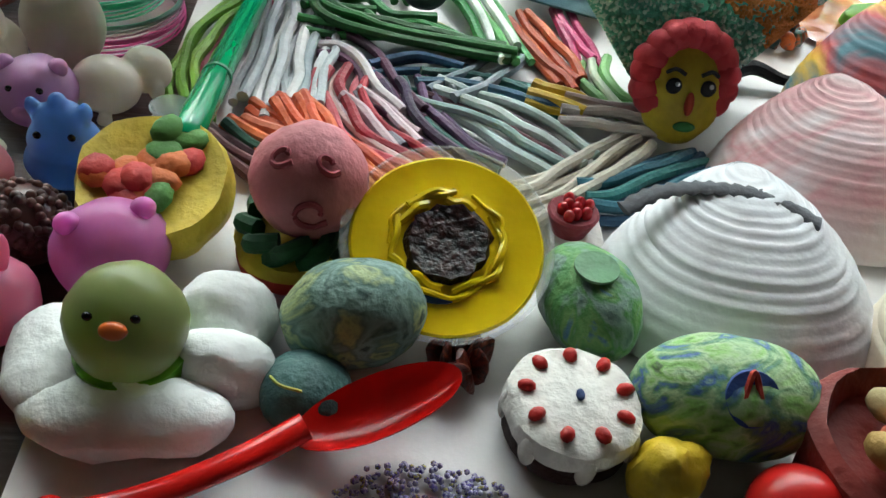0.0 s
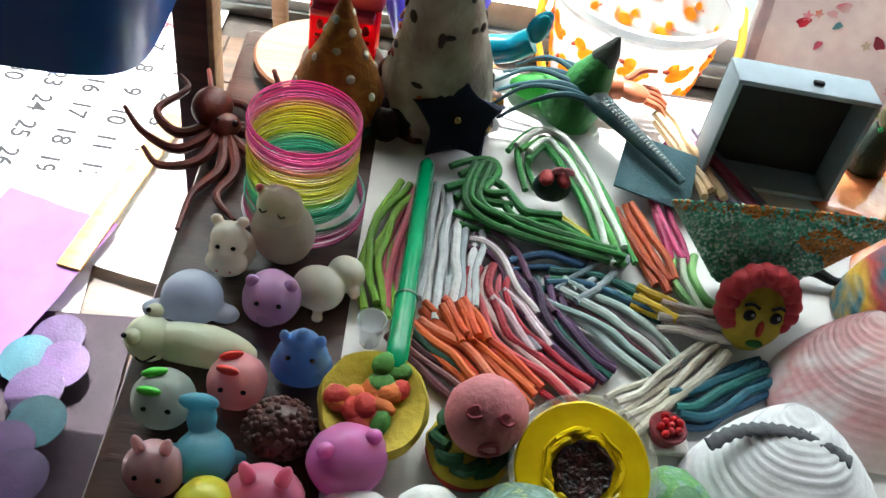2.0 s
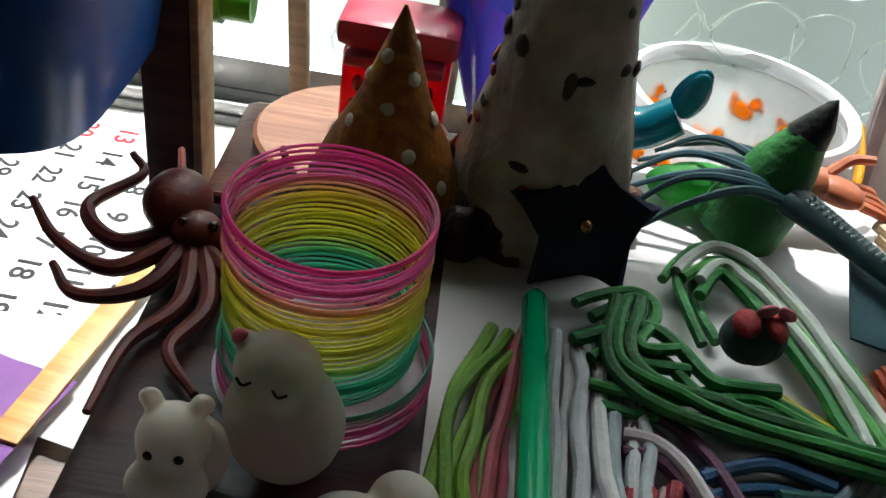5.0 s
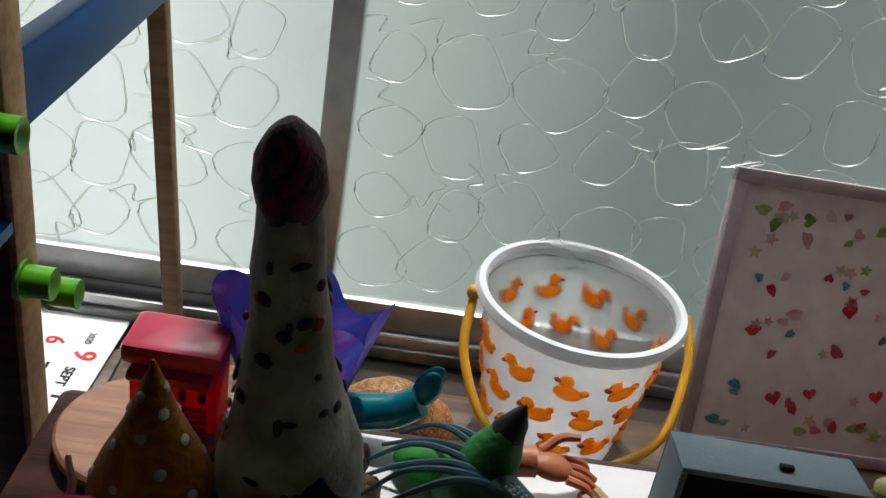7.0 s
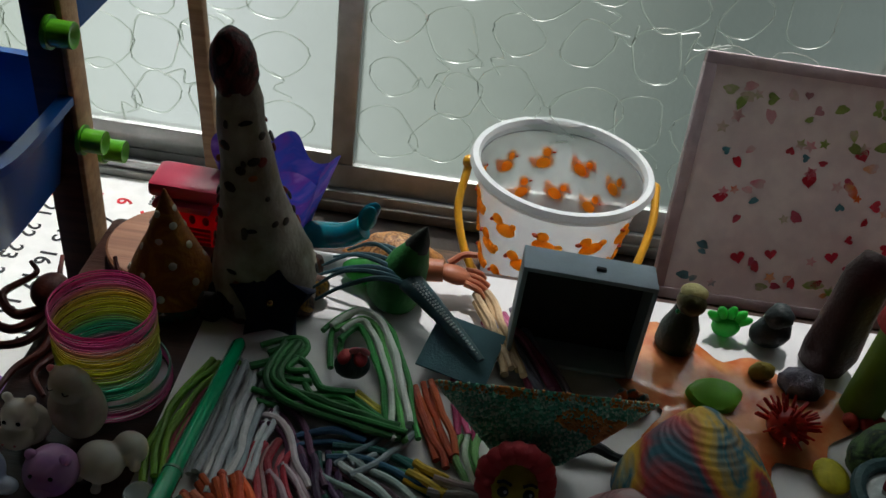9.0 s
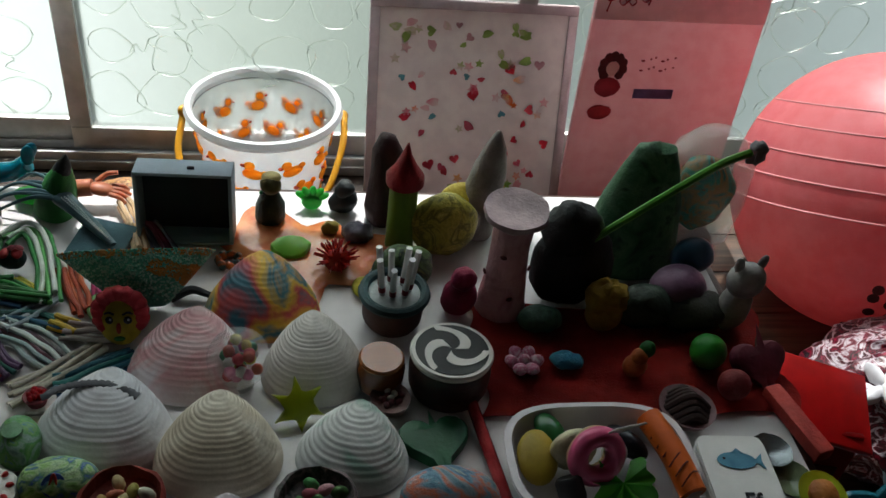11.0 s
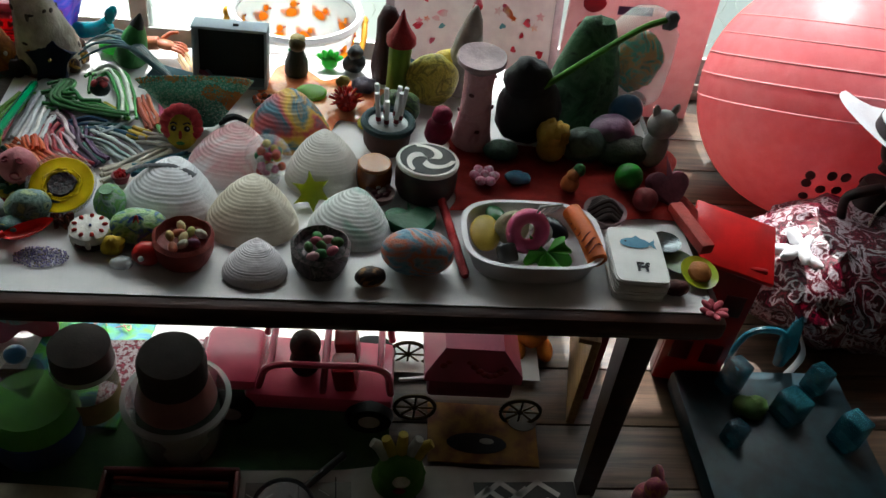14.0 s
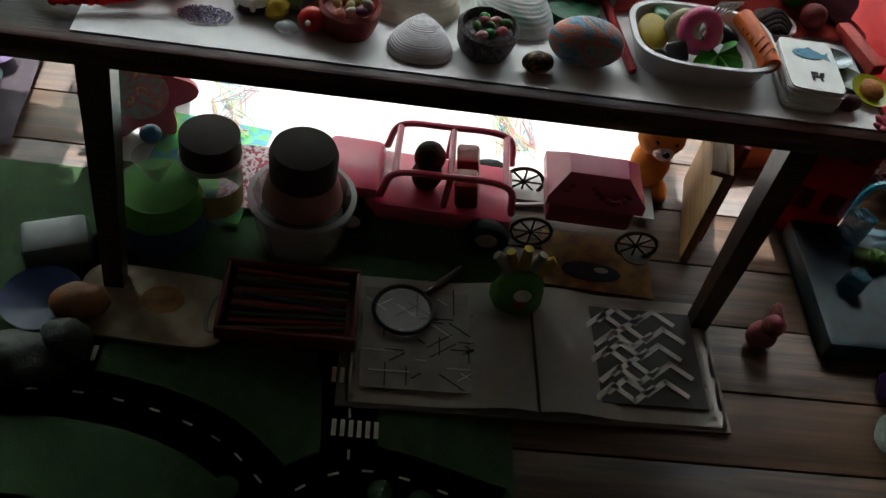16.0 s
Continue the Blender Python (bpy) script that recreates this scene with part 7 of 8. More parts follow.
# shoulder of fabric mesh near the bucket
solo("brown_net", lathe(B(), [(0.10, 0.0), (0.095, 0.05), (0.07, 0.10), (0.03, 0.135), (0.0, 0.14)], seg=36, rough=0.008, freq=20, oval=(1.1, 0.6)), swirl(["8a5a34", "b8824a", "6a4428", "c89a64"], 30, 0.45, 1.5, 0.8, 2.0, lum=0.15), "crumpled brown translucent netting", "netting", M(0.085, 1.130, 0.0))

# ---- under the table and on the floor ----
page(0.130, 0.690, 0.50, 0.52, 2, 0.006, "large white drawing paper on the floor under the table")
page(0.570, 0.690, 0.44, 0.52, -3, 0.010, "second white drawing paper under the table")
drw = thing("pencil_drawing", "faint pencil and crayon marks on the drawing papers", "drawing", M(0, 0, 0.021))
for i in range(26):
    x, y = (0.05, 0.56) if i < 10 else (0.53, 0.58)
    rnd2 = random.Random(i)
    part("crayon_line", tube(B(), [(x + rnd2.uniform(-0.03, 0.05), y + rnd2.uniform(-0.06, 0.09), rnd2.uniform(0, 0.003)) for _ in range(4)], 0.0009, 5, 6), mat(("8a8a90", "6a9aa0", "c8a05a", "7aa86a", "c87a7a")[i % 5], 0.8, 0.1, 60, 0.0), drw)

MATG = mat("2c4a22", 0.85, 0.2, 60, 0.2, h2="25401e")
pm = thing("play_mat", "green children's play mat printed with grey roads", "play mat", M(0.10, 0.085, 0.002))
part("mat", box(B(), (0.84, 0.64, 0.004), M(0, 0, 0)), MATG, pm)
ROADM = mat("3a3a3c", 0.8, 0.1, 60, 0.1)
roads = ([(-0.15, 0.30), (-0.16, 0.10), (-0.17, -0.06)], [(-0.42, -0.12), (-0.17, -0.08), (0.02, -0.12), (0.14, -0.22)], [(0.16, 0.12), (0.20, -0.05), (0.21, -0.30)], [(0.06, -0.26), (0.21, -0.16), (0.40, -0.20)], [(-0.42, -0.24), (-0.10, -0.26), (0.06, -0.24)], [(0.20, 0.02), (0.30, 0.05), (0.41, 0.02)])
for rdn in roads:
    pts = spline([(x, y, 0.0022) for x, y in rdn], 8)
    bm = B()
    l, r_ = [], []
    for i, p in enumerate(pts):
        d = (pts[min(i + 1, len(pts) - 1)] - pts[max(i - 1, 0)]).normalized()
        q = Vector((-d.y, d.x, 0)) * 0.036
        l.append(bm.verts.new(p + q)), r_.append(bm.verts.new(p - q))
    for i in range(len(pts) - 1):
        bm.faces.new((l[i], r_[i], r_[i + 1], l[i + 1]))
    bmesh.ops.solidify(bm, geom=bm.faces[:], thickness=-0.0004 * (1 + roads.index(rdn)))
    part("printed_road", bm, ROADM, pm)
    for i in range(1, len(pts) - 1, 2):
        d = (pts[i + 1] - pts[i - 1]).normalized()
        part("lane_mark", box(B(), (0.014, 0.003, 0.0006), M(pts[i].x, pts[i].y, 0.0054, 0, 0, math.degrees(math.atan2(d.y, d.x)))), mat("b8b8b0", 0.8, 0.1, 60, 0.0), pm)
for cx, cy in ((0.205, -0.02), (0.212, -0.10), (-0.165, -0.02)):
    for i in range(6):
        part("crossing_bar", box(B(), (0.006, 0.024, 0.0006), M(cx - 0.028 + i * 0.011, cy, 0.0056)), mat("c8c8c0", 0.8, 0.1, 60, 0.0), pm)
for i in range(16):
    rnd2 = random.Random(100 + i)
    part("printed_tree", lathe(B(), [(0.016, 0.0), (0.0, 0.001)], M(rnd2.uniform(-0.38, 0.38), rnd2.uniform(-0.3, 0.25), 0.0022), 14), mat("1d3f1a", 0.8, 0.2, 60, 0.1), pm)

bo = thing("maze_book", "open puzzle book with a white maze on grey paper", "book", M(0.555, 0.135, 0.008, 0, 0, 1))


def leafpage(x0, x1):
    def fn(u, v):
        x = x0 + (x1 - x0) * u
        q = abs(x) / 0.26
        return (x, (v - 0.5) * 0.215, 0.001 + 0.012 * math.exp(-((q - 0.15) / 0.2) ** 2) + 0.002)
    return fn


part("left_page", sheet(B(), leafpage(-0.262, -0.002), 20, 4, 0.0015), mat("c2bcb4", 0.8, 0.06, 60, 0.1), bo)
part("right_page", sheet(B(), leafpage(0.002, 0.268), 20, 4, 0.0015), mat("c2bcb4", 0.8, 0.06, 60, 0.1), bo)
part("cover", box(B(), (0.55, 0.225, 0.004), M(0, 0, -0.003), 0.001), mat("7a7470", 0.7, 0.1, 60, 0.1), bo)
part("maze_ground", box(B(), (0.190, 0.165, 0.0016), M(0.150, 0.0, 0.0068)), mat("4a4846", 0.8, 0.1, 60, 0.1), bo, "dark grey printed panel")
MZ = mat("cfcac4", 0.8, 0.05, 60, 0.0)
for i in range(5):
    y = -0.062 + i * 0.031
    for sgn in (-1, 1):
        x0 = 0.150 + sgn * 0.010 + (i % 2) * 0.012
        pts = [(x0 - 0.058, y - 0.010), (x0 - 0.030, y + 0.014), (x0 - 0.002, y - 0.010), (x0 + 0.028, y + 0.014), (x0 + 0.056, y - 0.008)]
        if sgn < 0:
            pts = pts[:4]
        for a, b in zip(pts, pts[1:]):
            mx, my = (a[0] + b[0]) / 2, (a[1] + b[1]) / 2
            ang = math.degrees(math.atan2(b[1] - a[1], b[0] - a[0]))
            part("maze_path", box(B(), (math.dist(a, b) + 0.006, 0.008, 0.0008), M(mx, my + sgn * 0.006, 0.0082 + 0.0003 * ((i + sgn) % 2), 0, 0, ang)), MZ, bo)
part("picture_panel", box(B(), (0.210, 0.170, 0.0012), M(-0.140, 0.0, 0.0066)), mat("8f8a84", 0.8, 0.12, 60, 0.1), bo, "grey printed picture panel")
rnd = random.Random(123)
for i in range(46):
    x, y = -0.140 + rnd.uniform(-0.09, 0.09), rnd.uniform(-0.07, 0.07)
    part("printed_line", box(B(), (rnd.uniform(0.012, 0.05), 0.0016, 0.0006), M(x, y, 0.0078, 0, 0, rnd.choice((0, 90, 35, -35)))), INK if i % 3 else MZ, bo)
mg = thing("magnifying_glass", "round magnifying glass lying on the book", "magnifier", M(0.365, 0.175, 0.022))
part("rim", tube(B(), ring_pts(36, 0.042), 0.0035, 8, 0, closed=True), mat("2a2a2c", 0.3, 0.1, 30, 0.0, metal=0.5), mg)
part("lens", lathe(B(), [(0.041, -0.001), (0.041, 0.001), (0.0, 0.004)], seg=36), clear("e4e8ea", 0.04, 0.22), mg)
part("grip", tube(B(), [(0.030, 0.030, 0.0), (0.055, 0.055, 0.002), (0.085, 0.085, 0.002)], 0.006, 10), plastic("1a1a1c"), mg)

fgp = thing("finger_puppet", "green frog glove puppet with yellow fingers", "puppet", M(0.530, 0.215, 0.0))
part("body", ell(ell(B(), (0.040, 0.034, 0.034), M(0, 0, 0.032), 22, 0.003, 50, 0), (0.034, 0.028, 0.026), M(0, -0.004, 0.062), 20, 0.003, 60), mat("5a8a3a", 0.8, 0.2, 80, 0.5, h2="4a7a30"), fgp)
for i in range(5):
    a = -50 + i * 25
    part("finger", tube(B(), [(0.022 * math.sin(radians(a)), 0.004, 0.070), (0.042 * math.sin(radians(a)), 0.010, 0.094), (0.056 * math.sin(radians(a)), 0.012, 0.122 - 0.010 * abs(i - 2))], 0.010, 10, tip=0.007), mat("b8a03a" if i in (1, 2, 4) else "a8aaa0", 0.8, 0.15, 80, 0.4), fgp)
part("bib", ell(B(), (0.013, 0.006, 0.012), M(0, -0.030, 0.066), 12), clay("d8d4cc"), fgp)
part("mouth", ell(B(), (0.010, 0.004, 0.005), M(-0.002, -0.034, 0.050), 10), clay("8a2424"), fgp)

# jars
ja = thing("storage_jar", "wide clear plastic tub with a dark domed lid on top", "jar", M(0.205, 0.300, 0.0))
part("tub", lathe(B(), [(0.058, 0.0), (0.068, 0.06), (0.072, 0.098), (0.078, 0.100), (0.078, 0.106), (0.070, 0.108), (0.064, 0.060), (0.055, 0.004), (0.0, 0.004)], seg=44), mat("b8bab8", 0.25, 0.05, 30, 0.02, coat=0.4, alpha=0.5), ja)
part("contents", lathe(B(), [(0.054, 0.005), (0.060, 0.070), (0.0, 0.072)], seg=30), clay("2a3a2a"), ja)
part("inner_pot", lathe(B(), [(0.058, 0.104), (0.052, 0.130), (0.046, 0.150), (0.0, 0.152)], seg=36), mat("9a6a66", 0.35, 0.1, 30, 0.05, coat=0.3), ja)
part("lid", lathe(B(), [(0.047, 0.146), (0.048, 0.185), (0.044, 0.196), (0.0, 0.200)], seg=36), mat("3a2c2a", 0.7, 0.15, 50, 0.2), ja, "dark brown lid")
jb = thing("glass_jar", "tall clear jar with a dark wooden lid", "jar", M(0.068, 0.345, 0.0))
part("glass", lathe(B(), [(0.040, 0.0), (0.044, 0.008), (0.044, 0.110), (0.038, 0.122), (0.035, 0.122), (0.040, 0.108), (0.040, 0.008), (0.0, 0.006)], seg=36), clear("d8dcd4", 0.08, 0.18), jb)
part("label_bar", lathe(B(), [(0.0445, 0.030), (0.0445, 0.075)], seg=36, cap=False), mat("8f7a4a", 0.7, 0.15, 60, 0.1), jb, "tan band without readable words")
part("lid", lathe(B(), [(0.042, 0.118), (0.044, 0.126), (0.043, 0.160), (0.0, 0.164)], seg=36), mat("3f302c", 0.7, 0.15, 50, 0.2), jb)
part("ring", lathe(B(), [(0.0455, 0.116), (0.0465, 0.121), (0.0455, 0.126)], seg=36, cap=False), mat("b8b4ac", 0.3, 0.05, 30, 0.0, metal=0.6), jb)
jc = thing("toy_flask", "clear toy flask half full of green and blue slime", "flask", M(0.0, 0.300, 0.0))
part("flask", lathe(B(), [(0.066, 0.0), (0.072, 0.01), (0.070, 0.06), (0.050, 0.130), (0.030, 0.175), (0.036, 0.225), (0.034, 0.227), (0.026, 0.176), (0.046, 0.128), (0.066, 0.058), (0.0, 0.006)], seg=40), clear("d0e0e4", 0.04, 0.05), jc)
part("blue_slime", lathe(B(), [(0.064, 0.007), (0.066, 0.055), (0.0, 0.056)], seg=36), mat("1f3a6a", 0.3, 0.1, 30, 0.05, coat=0.5), jc)
part("green_slime", lathe(B(), [(0.065, 0.057), (0.056, 0.092), (0.0, 0.094)], seg=36), mat("58a81c", 0.4, 0.1, 30, 0.05, lum=0.4), jc)
part("funnel", lathe(B(), [(0.006, 0.100), (0.030, 0.150), (0.028, 0.150), (0.004, 0.102)], seg=28), mat("6a4040", 0.2, 0.1, 30, 0.0, alpha=0.25, coat=0.4), jc)
part("blue_ball", ell(B(), (0.015, 0.015, 0.012), M(0, 0, 0.190), 16), mat("2a6a9a", 0.3, 0.1, 30, 0.0, coat=0.5), jc)

# pink jeep
jp = thing("toy_jeep", "pink toy jeep with an open roll cage and red seats", "toy car", M(0.385, 0.398, 0.0, 0, 0, -3) @ Matrix.Diagonal((1.06, 1, 0.88, 1)))
PINK = plastic("c84a62", 0.3)
part("body", box(B(), (0.215, 0.125, 0.040), M(0.025, 0, 0.052), 0.010), PINK, jp)
part("hood", box(B(), (0.085, 0.115, 0.030), M(-0.105, 0, 0.082), 0.012), PINK, jp)
part("bumper", box(B(), (0.016, 0.120, 0.020), M(-0.150, 0, 0.050), 0.004), plastic("7a2434"), jp)
for y in (-0.055, 0.055):
    part("roll_bar", tube(B(), [(-0.062, y, 0.085), (-0.045, y, 0.140), (0.020, y, 0.150), (0.110, y, 0.148), (0.128, y, 0.085)], 0.0055, 8), PINK, jp)
    part("roll_post", tube(B(), [(0.030, y, 0.080), (0.032, y, 0.148)], 0.005, 8, 2), PINK, jp)
for x, z in ((-0.045, 0.140), (0.032, 0.149), (0.110, 0.148)):
    part("crossbar", tube(B(), [(x, -0.055, z), (x, 0.055, z)], 0.005, 8, 2), PINK, jp)
part("windscreen", box(B(), (0.004, 0.100, 0.050), M(-0.056, 0, 0.108, 0, 16, 0), 0.001), clear("dfe4e6", 0.05, 0.25), jp)
for y in (-0.028, 0.028):
    part("seat", box(B(), (0.034, 0.042, 0.055), M(0.060, y, 0.100, 0, -8, 0), 0.006), plastic("8a1420"), jp)
for x in (-0.100, 0.100):
    for y in (-0.066, 0.066):
        wh = part("wheel", lathe(B(), [(0.014, -0.012), (0.032, -0.012), (0.036, 0.0), (0.032, 0.012), (0.014, 0.012)], M(x, y, 0.036, 90, 0, 0), 24), mat("141414", 0.7, 0.1, 60, 0.2), jp)
        part("rim", lathe(B(), [(0.016, -0.0125), (0.016, 0.0125)], M(x, y, 0.036, 90, 0, 0), 18), plastic("b8a0a4"), wh)
solo("jeep_passenger", ell(ell(B(), (0.024, 0.022, 0.030), M(0, 0, 0.026), 18, 0, 1, 0), (0.024, 0.023, 0.026), M(0, 0, 0.062), 18, 0.001, 60), mat("5a3a30", 0.7, 0.2, 60, 0.3, h2="2a1a18"), "brown-haired doll sitting in the jeep", "doll", M(0.385, 0.385, 0.066))

# carriage
wg = thing("toy_carriage", "pink toy carriage with bronze spoked wheels", "toy carriage", M(0.636, 0.398, 0.0, 0, 0, -2) @ Matrix.Diagonal((1, 1, 0.92, 1)))
PK = plastic("b84a6a", 0.35)
part("body", box(B(), (0.135, 0.085, 0.052), M(0.010, 0, 0.075), 0.006), mat("8a3a50", 0.35, 0.08, 30, 0.05, coat=0.3), wg)
bm = B()
skin(bm, [[(-0.066, -0.05, 0.100), (0.086, -0.05, 0.100), (0.086, 0.05, 0.100), (-0.066, 0.05, 0.100)], [(-0.066, -0.05, 0.118), (0.086, -0.05, 0.118), (0.086, 0.05, 0.118), (-0.066, 0.05, 0.118)], [(-0.036, -0.022, 0.150), (0.056, -0.022, 0.150), (0.056, 0.022, 0.150), (-0.036, 0.022, 0.150)]])
part("roof", bm, PK, wg, "bright pink hipped lid")
bm = B()
for i in range(13):
    ell(bm, (0.007, 0.005, 0.005), M(-0.038 + i * 0.008, -0.040 + 0.012 * math.sin(i * 0.52), 0.128 + 0.006 * math.sin(i * 0.52)), 8)
part("garland", bm, clay("9a1424"), wg, "dark red moulded garland")
for x, y in ((-0.075, -0.055), (-0.085, 0.055), (0.095, -0.055)):
    w = part("wheel", tube(B(), [(x + 0.032 * math.cos(a), y, 0.034 + 0.032 * math.sin(a)) for a in [2 * math.pi * i / 28 for i in range(28)]], 0.0034, 7, 0, closed=True), mat("4a3a1c", 0.4, 0.2, 40, 0.1, metal=0.6), wg)
    for i in range(8):
        a = i * math.pi / 4
        part("spoke", tube(B(), [(x, y, 0.034), (x + 0.031 * math.cos(a), y, 0.034 + 0.031 * math.sin(a))], 0.002, 5, 1), mat("4a3a1c", 0.4, 0.2, 40, 0.1, metal=0.6), w)
    part("hub", ell(B(), (0.006, 0.005, 0.006), M(x, y, 0.034), 10), mat("4a3a1c", 0.4, 0.2, 40, 0.1, metal=0.6), w)
part("shaft", tube(B(), [(-0.05, 0, 0.045), (-0.085, 0, 0.036), (-0.10, 0, 0.034)], 0.004, 6), plastic("c8b8bc"), wg)

# plush dog, box, face card, basket
pl = thing("plush_fox", "orange plush fox with a white muzzle", "plush toy", M(0.770, 0.515, 0.0))
FUR = mat("c8761c", 0.9, 0.25, 120, 0.9, h2="b86414")
part("body", ell(B(), (0.034, 0.032, 0.050), M(0, 0, 0.048), 24, 0.003, 90, 0), FUR, pl)
hd = part("head", ell(B(), (0.040, 0.036, 0.034), M(0, -0.004, 0.116), 24, 0.002, 90), FUR, pl)
part("muzzle", ell(B(), (0.018, 0.016, 0.014), M(0, -0.034, 0.108), 16), mat("d8d0c4", 0.9, 0.1, 120, 0.6), hd)
part("nose", ell(B(), (0.007, 0.005, 0.006), M(0, -0.048, 0.114), 10), EYE_BLACK, hd)
for s in (-1, 1):
    part("ear", lathe(B(), [(0.014, 0.0), (0.009, 0.014), (0.001, 0.026)], M(s * 0.028, 0, 0.138, 0, s * 20), 12), FUR, hd)
    part("eye", ell(B(), 0.0035, M(s * 0.016, -0.034, 0.126), 8), EYE_BLACK, hd)
    part("leg", ell(B(), (0.015, 0.028, 0.014), M(s * 0.024, -0.024, 0.014), 14, 0.001, 90, 0), FUR, pl)
wf = thing("wooden_case", "pale wooden picture case standing on its side", "wooden case", M(0.838, 0.440, 0.0, 0, 0, 78))
part("panel", box(B(), (0.20, 0.014, 0.200), M(0, 0, 0.100), 0.002), planks("b08a5a", "94703f"), wf)
part("edge", box(B(), (0.20, 0.030, 0.010), M(0, 0.012, 0.195), 0.002), planks("8a6238", "6a4826"), wf)
for i in range(5):
    part("burnt_mark", box(B(), (0.030 - 0.004 * i, 0.001, 0.006), M(-0.02 + 0.006 * (i % 2), -0.0076, 0.075 + i * 0.011)), mat("5a3a1c", 0.8, 0.1, 60, 0.0), wf, "illegible dark burnt mark")
solo("red_folder", box(B(), (0.012, 0.22, 0.21), M(0, 0, 0.105), 0.003), plastic("8a1a2a", 0.4), "dark red folder standing behind the case", "folder", M(0.875, 0.500, 0.0, 0, 0, -12))
fc = thing("yellow_face_card", "yellow card with a large printed eye", "card", M(0.668, 0.315, 0.004, 0, 0, -3))
part("card", box(B(), (0.175, 0.115, 0.003), M(0, 0, 0.002), 0.001), mat("8f6a2a", 0.7, 0.2, 40, 0.1, h2="6a3f24"), fc)
part("printed_eye", ell(B(), (0.048, 0.020, 0.0008), M(-0.010, -0.020, 0.0040), 18), INK, fc)
part("printed_glint", ell(B(), (0.012, 0.006, 0.0004), M(0.006, -0.016, 0.0050), 10), mat("8a8a84", 0.7, 0.1, 60, 0.0), fc)
part("printed_wheel", lathe(B(), [(0.026, 0.0), (0.026, 0.001), (0.0, 0.001)], M(0.066, 0.034, 0.0035), 24), mat("5a5248", 0.7, 0.2, 60, 0.0), fc)

bs = thing("pencil_box", "shallow red box packed with crayons and pens", "pencil box", M(0.205, 0.165, 0.006))
part("box", box(B(), (0.190, 0.120, 0.006), M(0, 0, 0.003), 0.002), plastic("5a1c1c", 0.5), bs)
for s in (-1, 1):
    part("wall", box(B(), (0.190, 0.006, 0.030), M(0, s * 0.060, 0.016), 0.002), plastic("6a2020", 0.5), bs)
    part("wall", box(B(), (0.006, 0.114, 0.030), M(s * 0.092, 0, 0.016), 0.002), plastic("6a2020", 0.5), bs)
for i in range(22):
    rnd2 = random.Random(300 + i)
    y, a = -0.045 + (i % 11) * 0.009, radians(rnd2.uniform(-9, 9))
    z = 0.012 + 0.008 * (i // 11)
    part("pencil", tube(B(), [(-0.080 * math.cos(a), y - 0.08 * math.sin(a), z), (0.080 * math.cos(a), y + 0.08 * math.sin(a), z + rnd2.uniform(0, 0.006))], 0.0038, 7, 1), plastic(("8a2a2a", "2a4a3a", "5a3a2a", "a8483a", "3a3a5a", "6a5a3a")[i % 6], 0.45), bs)
cp = thing("cutting_board", "pale worn plastic board with a cut-out grip", "board", M(0.020, 0.150, 0.006, 0, 0, -4))
part("board", prism(B(), squircle(0.105, 0.062, 5), 0.006, bev=0.002), mat("a89878", 0.6, 0.2, 40, 0.15, h2="8f7f64"), cp)
part("stain", ell(B(), (0.030, 0.024, 0.0006), M(0.01, 0.01, 0.0062), 16, 0.0), mat("a8743a", 0.7, 0.3, 40, 0.1), cp, "orange stain")
part("grip_rim", tube(B(), [(0.085 + 0.010 * math.cos(a), 0.032 * math.sin(a), 0.007) for a in [2 * math.pi * i / 24 for i in range(24)]], 0.003, 6, 0, closed=True), mat("8f8a7a", 0.6, 0.1, 40, 0.1), cp)
bkp = thing("flower_storybook", "pink flower-shaped storybook standing open", "book", M(-0.075, 0.510, 0.0, 0, 0, 12))
bm = B()
prism(bm, [(0.075 * (1 + 0.22 * math.cos(6 * a)) * math.cos(a), 0.075 * (1 + 0.22 * math.cos(6 * a)) * math.sin(a)) for a in [2 * math.pi * i / 60 for i in range(60)]], 0.012, M(0, 0, 0.085, 78, 0, 0))
part("cover", bm, plastic("b83a5a", 0.4), bkp)
part("picture", lathe(B(), [(0.046, 0.0), (0.046, 0.0008), (0.0, 0.0008)], M(0, -0.0126, 0.0875, 78, 0, 0), 30), swirl(["b8924a", "8aa8b0", "c86a7a", "d8c890"], 14, 0.6, 1.5, 0.0, 3.0), bkp, "faded round picture")
part("foot", box(B(), (0.10, 0.05, 0.02), M(0, 0.02, 0.01), 0.003), plastic("8a2a44", 0.5), bkp)
solo("magazine", box(B(), (0.17, 0.22, 0.008), M(0, 0, 0.004), 0.001), swirl(["3f8a2c", "5aa83a", "2a6a8a", "4a9a30"], 8, 0.4, 1.0, 0.0, 5.0), "bright green picture magazine on the floor", "magazine", M(0.035, 0.430, 0.005, 0, 0, -6))
solo("red_print_cloth", box(B(), (0.20, 0.14, 0.004), M(0, 0, 0.002)), swirl(["8a1c34", "c8bcc0", "6a1428", "a84a5a"], 60, 0.8, 0.5, 0.2, 6.0), "red and white printed cloth on the floor", "cloth", M(0.165, 0.420, 0.010, 0, 0, 3))

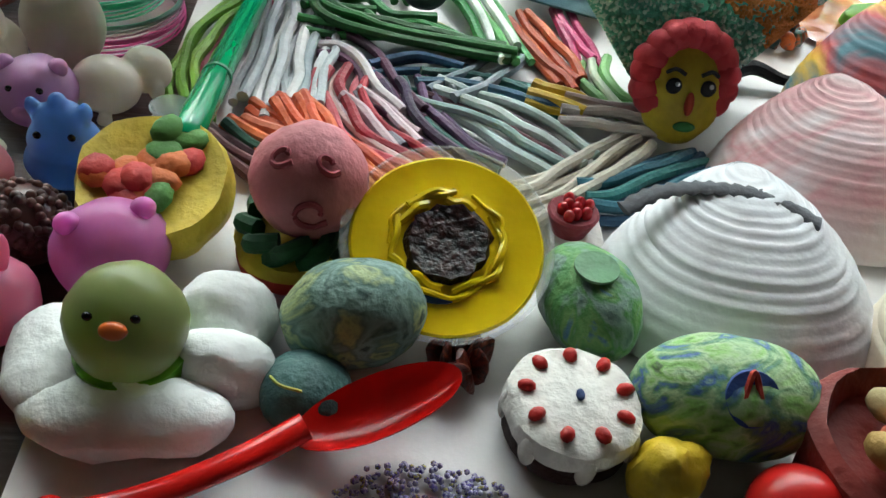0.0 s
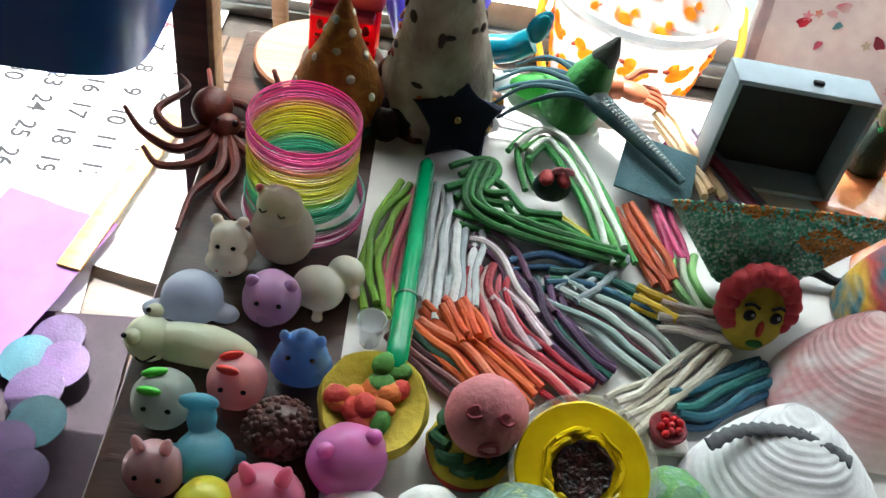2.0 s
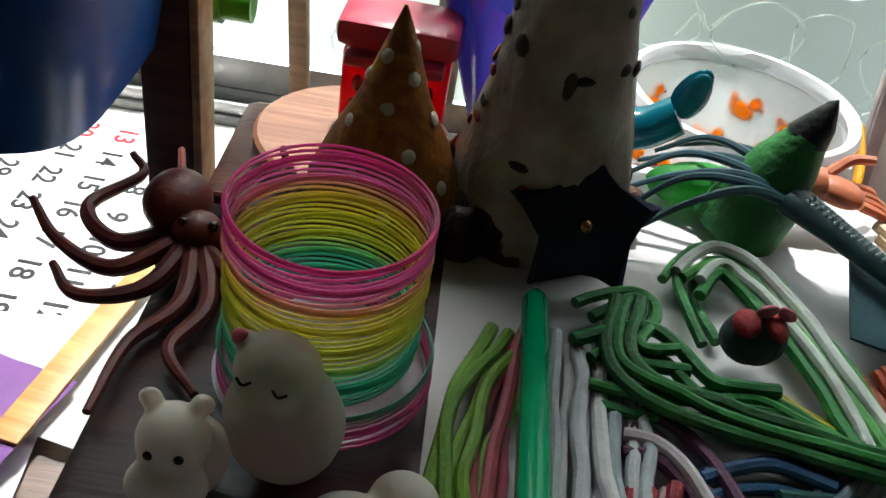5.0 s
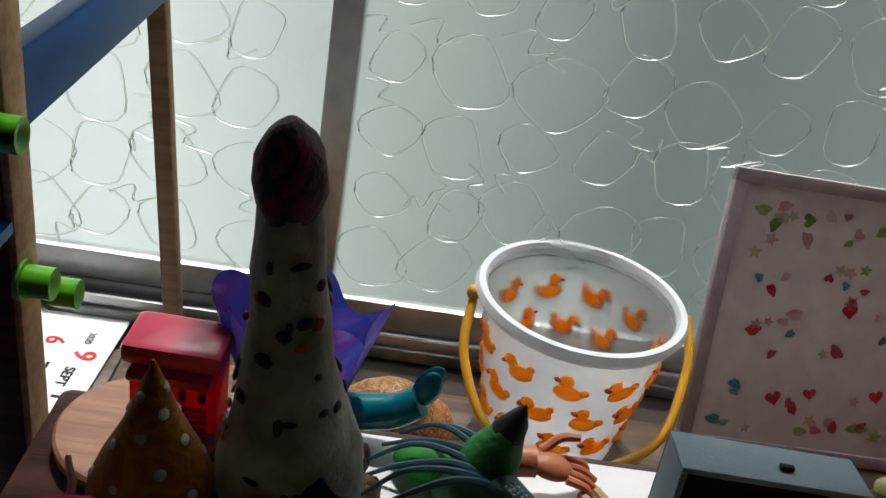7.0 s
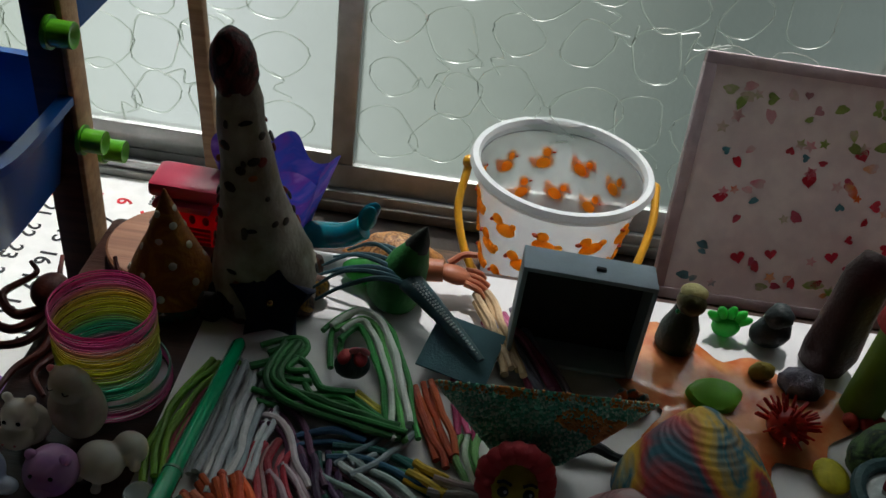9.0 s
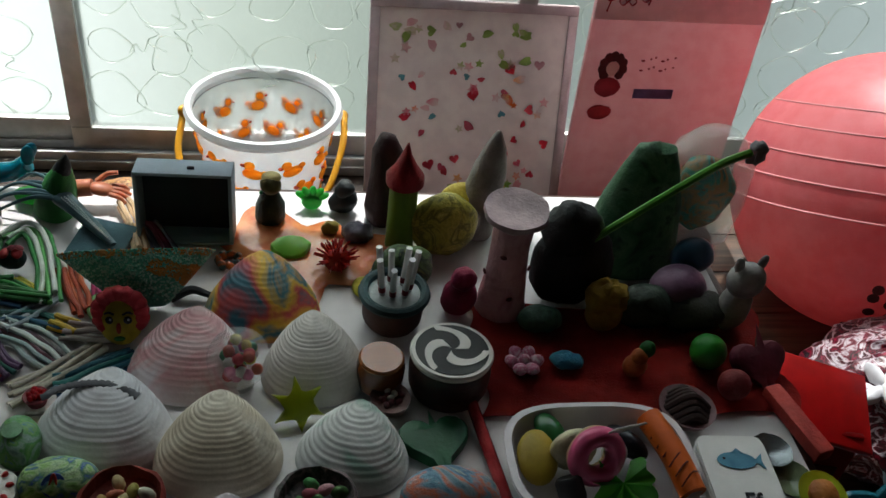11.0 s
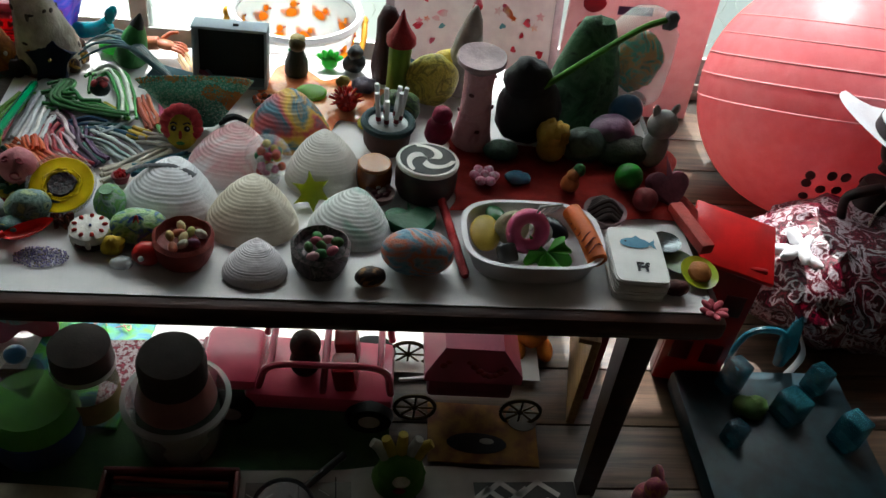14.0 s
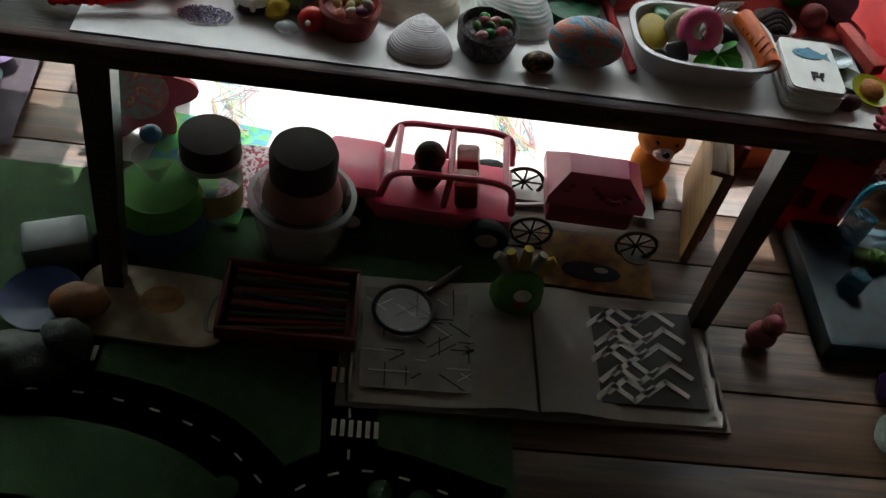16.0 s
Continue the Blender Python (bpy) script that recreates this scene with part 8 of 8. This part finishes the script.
# ice castle on the right
ic = thing("ice_castle", "translucent teal toy castle with faceted spires", "toy castle", M(1.150, 0.330, 0.0))
ICE = mat("2a6a78", 0.18, 0.08, 20, 0.05, coat=0.5, alpha=0.72, h2="1f5260", lum=0.2)
part("base", box(B(), (0.30, 0.26, 0.045), M(0.0, -0.03, 0.0225), 0.012), mat("123038", 0.5, 0.2, 20, 0.1, h2="0c2228"), ic)
for x, y, w, h in ((-0.06, 0.06, 0.035, 0.06), (0.02, 0.0, 0.045, 0.05), (0.10, -0.05, 0.040, 0.06), (-0.09, -0.05, 0.030, 0.04), (0.09, 0.06, 0.034, 0.05)):
    part("block", box(B(), (w, w, h), M(x, y, 0.045 + h / 2, 0, 8, 25), 0.004), ICE, ic)
part("spire", lathe(B(), [(0.010, 0.045), (0.018, 0.09), (0.010, 0.14), (0.0, 0.165)], M(0.048, 0.115, 0.0), 6), ICE, ic)
part("arch", tube(B(), [(-0.05, 0.115, 0.045), (-0.03, 0.115, 0.12), (0.03, 0.115, 0.12), (0.05, 0.115, 0.045)], 0.006, 6), ICE, ic)
part("moss", ell(B(), (0.030, 0.022, 0.018), M(-0.040, 0.010, 0.055), 16, 0.006, 80), mat("4a6a2a", 0.8, 0.3, 60, 0.6), ic, "yellow-green moss tuft")
solo("violet_crown", tube(B(), [(0.040 * math.cos(a), 0.030 * math.sin(a), 0.018 + 0.008 * math.sin(5 * a)) for a in [2 * math.pi * i / 40 for i in range(40)]], 0.008, 8, 0, closed=True), plastic("3a1f5a", 0.3), "glossy violet ring toy", "toy", M(1.120, 0.120, 0.0))
solo("pony_toy", ell(ell(ell(B(), (0.024, 0.020, 0.024), M(0, 0, 0.026), 18, 0.002, 60, 0), (0.018, 0.016, 0.018), M(0.004, -0.006, 0.058), 16), (0.008, 0.020, 0.022), M(0.010, 0.010, 0.060), 12, 0.003, 80), swirl(["8a5a3a", "7a2a4a", "a8783a"], 20, 0.5, 1.5, 0.2, 2.0), "small brown and pink pony toy", "toy", M(0.905, 0.190, 0.0))
solo("tea_set_piece", lathe(B(), [(0.030, 0.0), (0.036, 0.02), (0.030, 0.05), (0.0, 0.052)], seg=24), clear("b8c8c4", 0.08, 0.4), "small clear toy cup", "cup", M(1.080, 0.040, 0.0))
solo("orange_crate", box(B(), (0.12, 0.10, 0.09), M(0, 0, 0.045), 0.004), planks("b8703a", "9a5a2a"), "small orange wooden crate on the floor", "crate", M(0.985, 0.640, 0.0, 0, 0, 15))
solo("toy_bricks", box(B(), (0.09, 0.06, 0.05), M(0, 0, 0.025), 0.008), plastic("5a625f", 0.4), "grey plastic toy block", "toy", M(-0.130, 0.230, 0.0, 0, 0, 20))
solo("blue_bowl", lathe(B(), [(0.030, 0.0), (0.052, 0.03), (0.054, 0.032), (0.046, 0.028), (0.0, 0.006)], seg=30), plastic("16284a", 0.4), "dark blue toy bowl", "bowl", M(-0.120, 0.130, 0.0))
solo("orange_lump", ell(B(), (0.040, 0.030, 0.024), M(0, 0, 0.022), 18, 0.004, 40, 0), clay("8a5a30"), "orange-brown soft toy part", "toy", M(-0.070, 0.130, 0.008))
solo("grey_heap", ell(ell(B(), (0.060, 0.040, 0.030), M(0, 0, 0.026), 22, 0.006, 40, 0), (0.035, 0.03, 0.03), M(0.05, 0.03, 0.03), 16, 0.005, 50, 0), clay("2f3430"), "dark grey heap of cloth", "cloth", M(-0.120, 0.030, 0.006))

# ---- floorboards ----
BOARD = planks("5f4a3a", "3f3026")
n = 0
for j in range(26):
    y = Y0 + 0.06 + j * 0.12
    if y > Y1 - 0.05:
        continue
    off = (j % 3) * 0.35
    x = X0 - off
    while x < X1:
        lo, hi = max(x, X0 + 0.002), min(x + 1.05, X1 - 0.002)
        if hi - lo > 0.05:
            solo_b = new("plank", mesh_of("plank", box(B(), (hi - lo - 0.003, 0.117, 0.012), ID, 0.0015), BOARD))
            solo_b.location = ((lo + hi) / 2, y, -0.0062)
            solo_b.parent = bpy.data.objects["floor"]
            n += 1
        x += 1.05
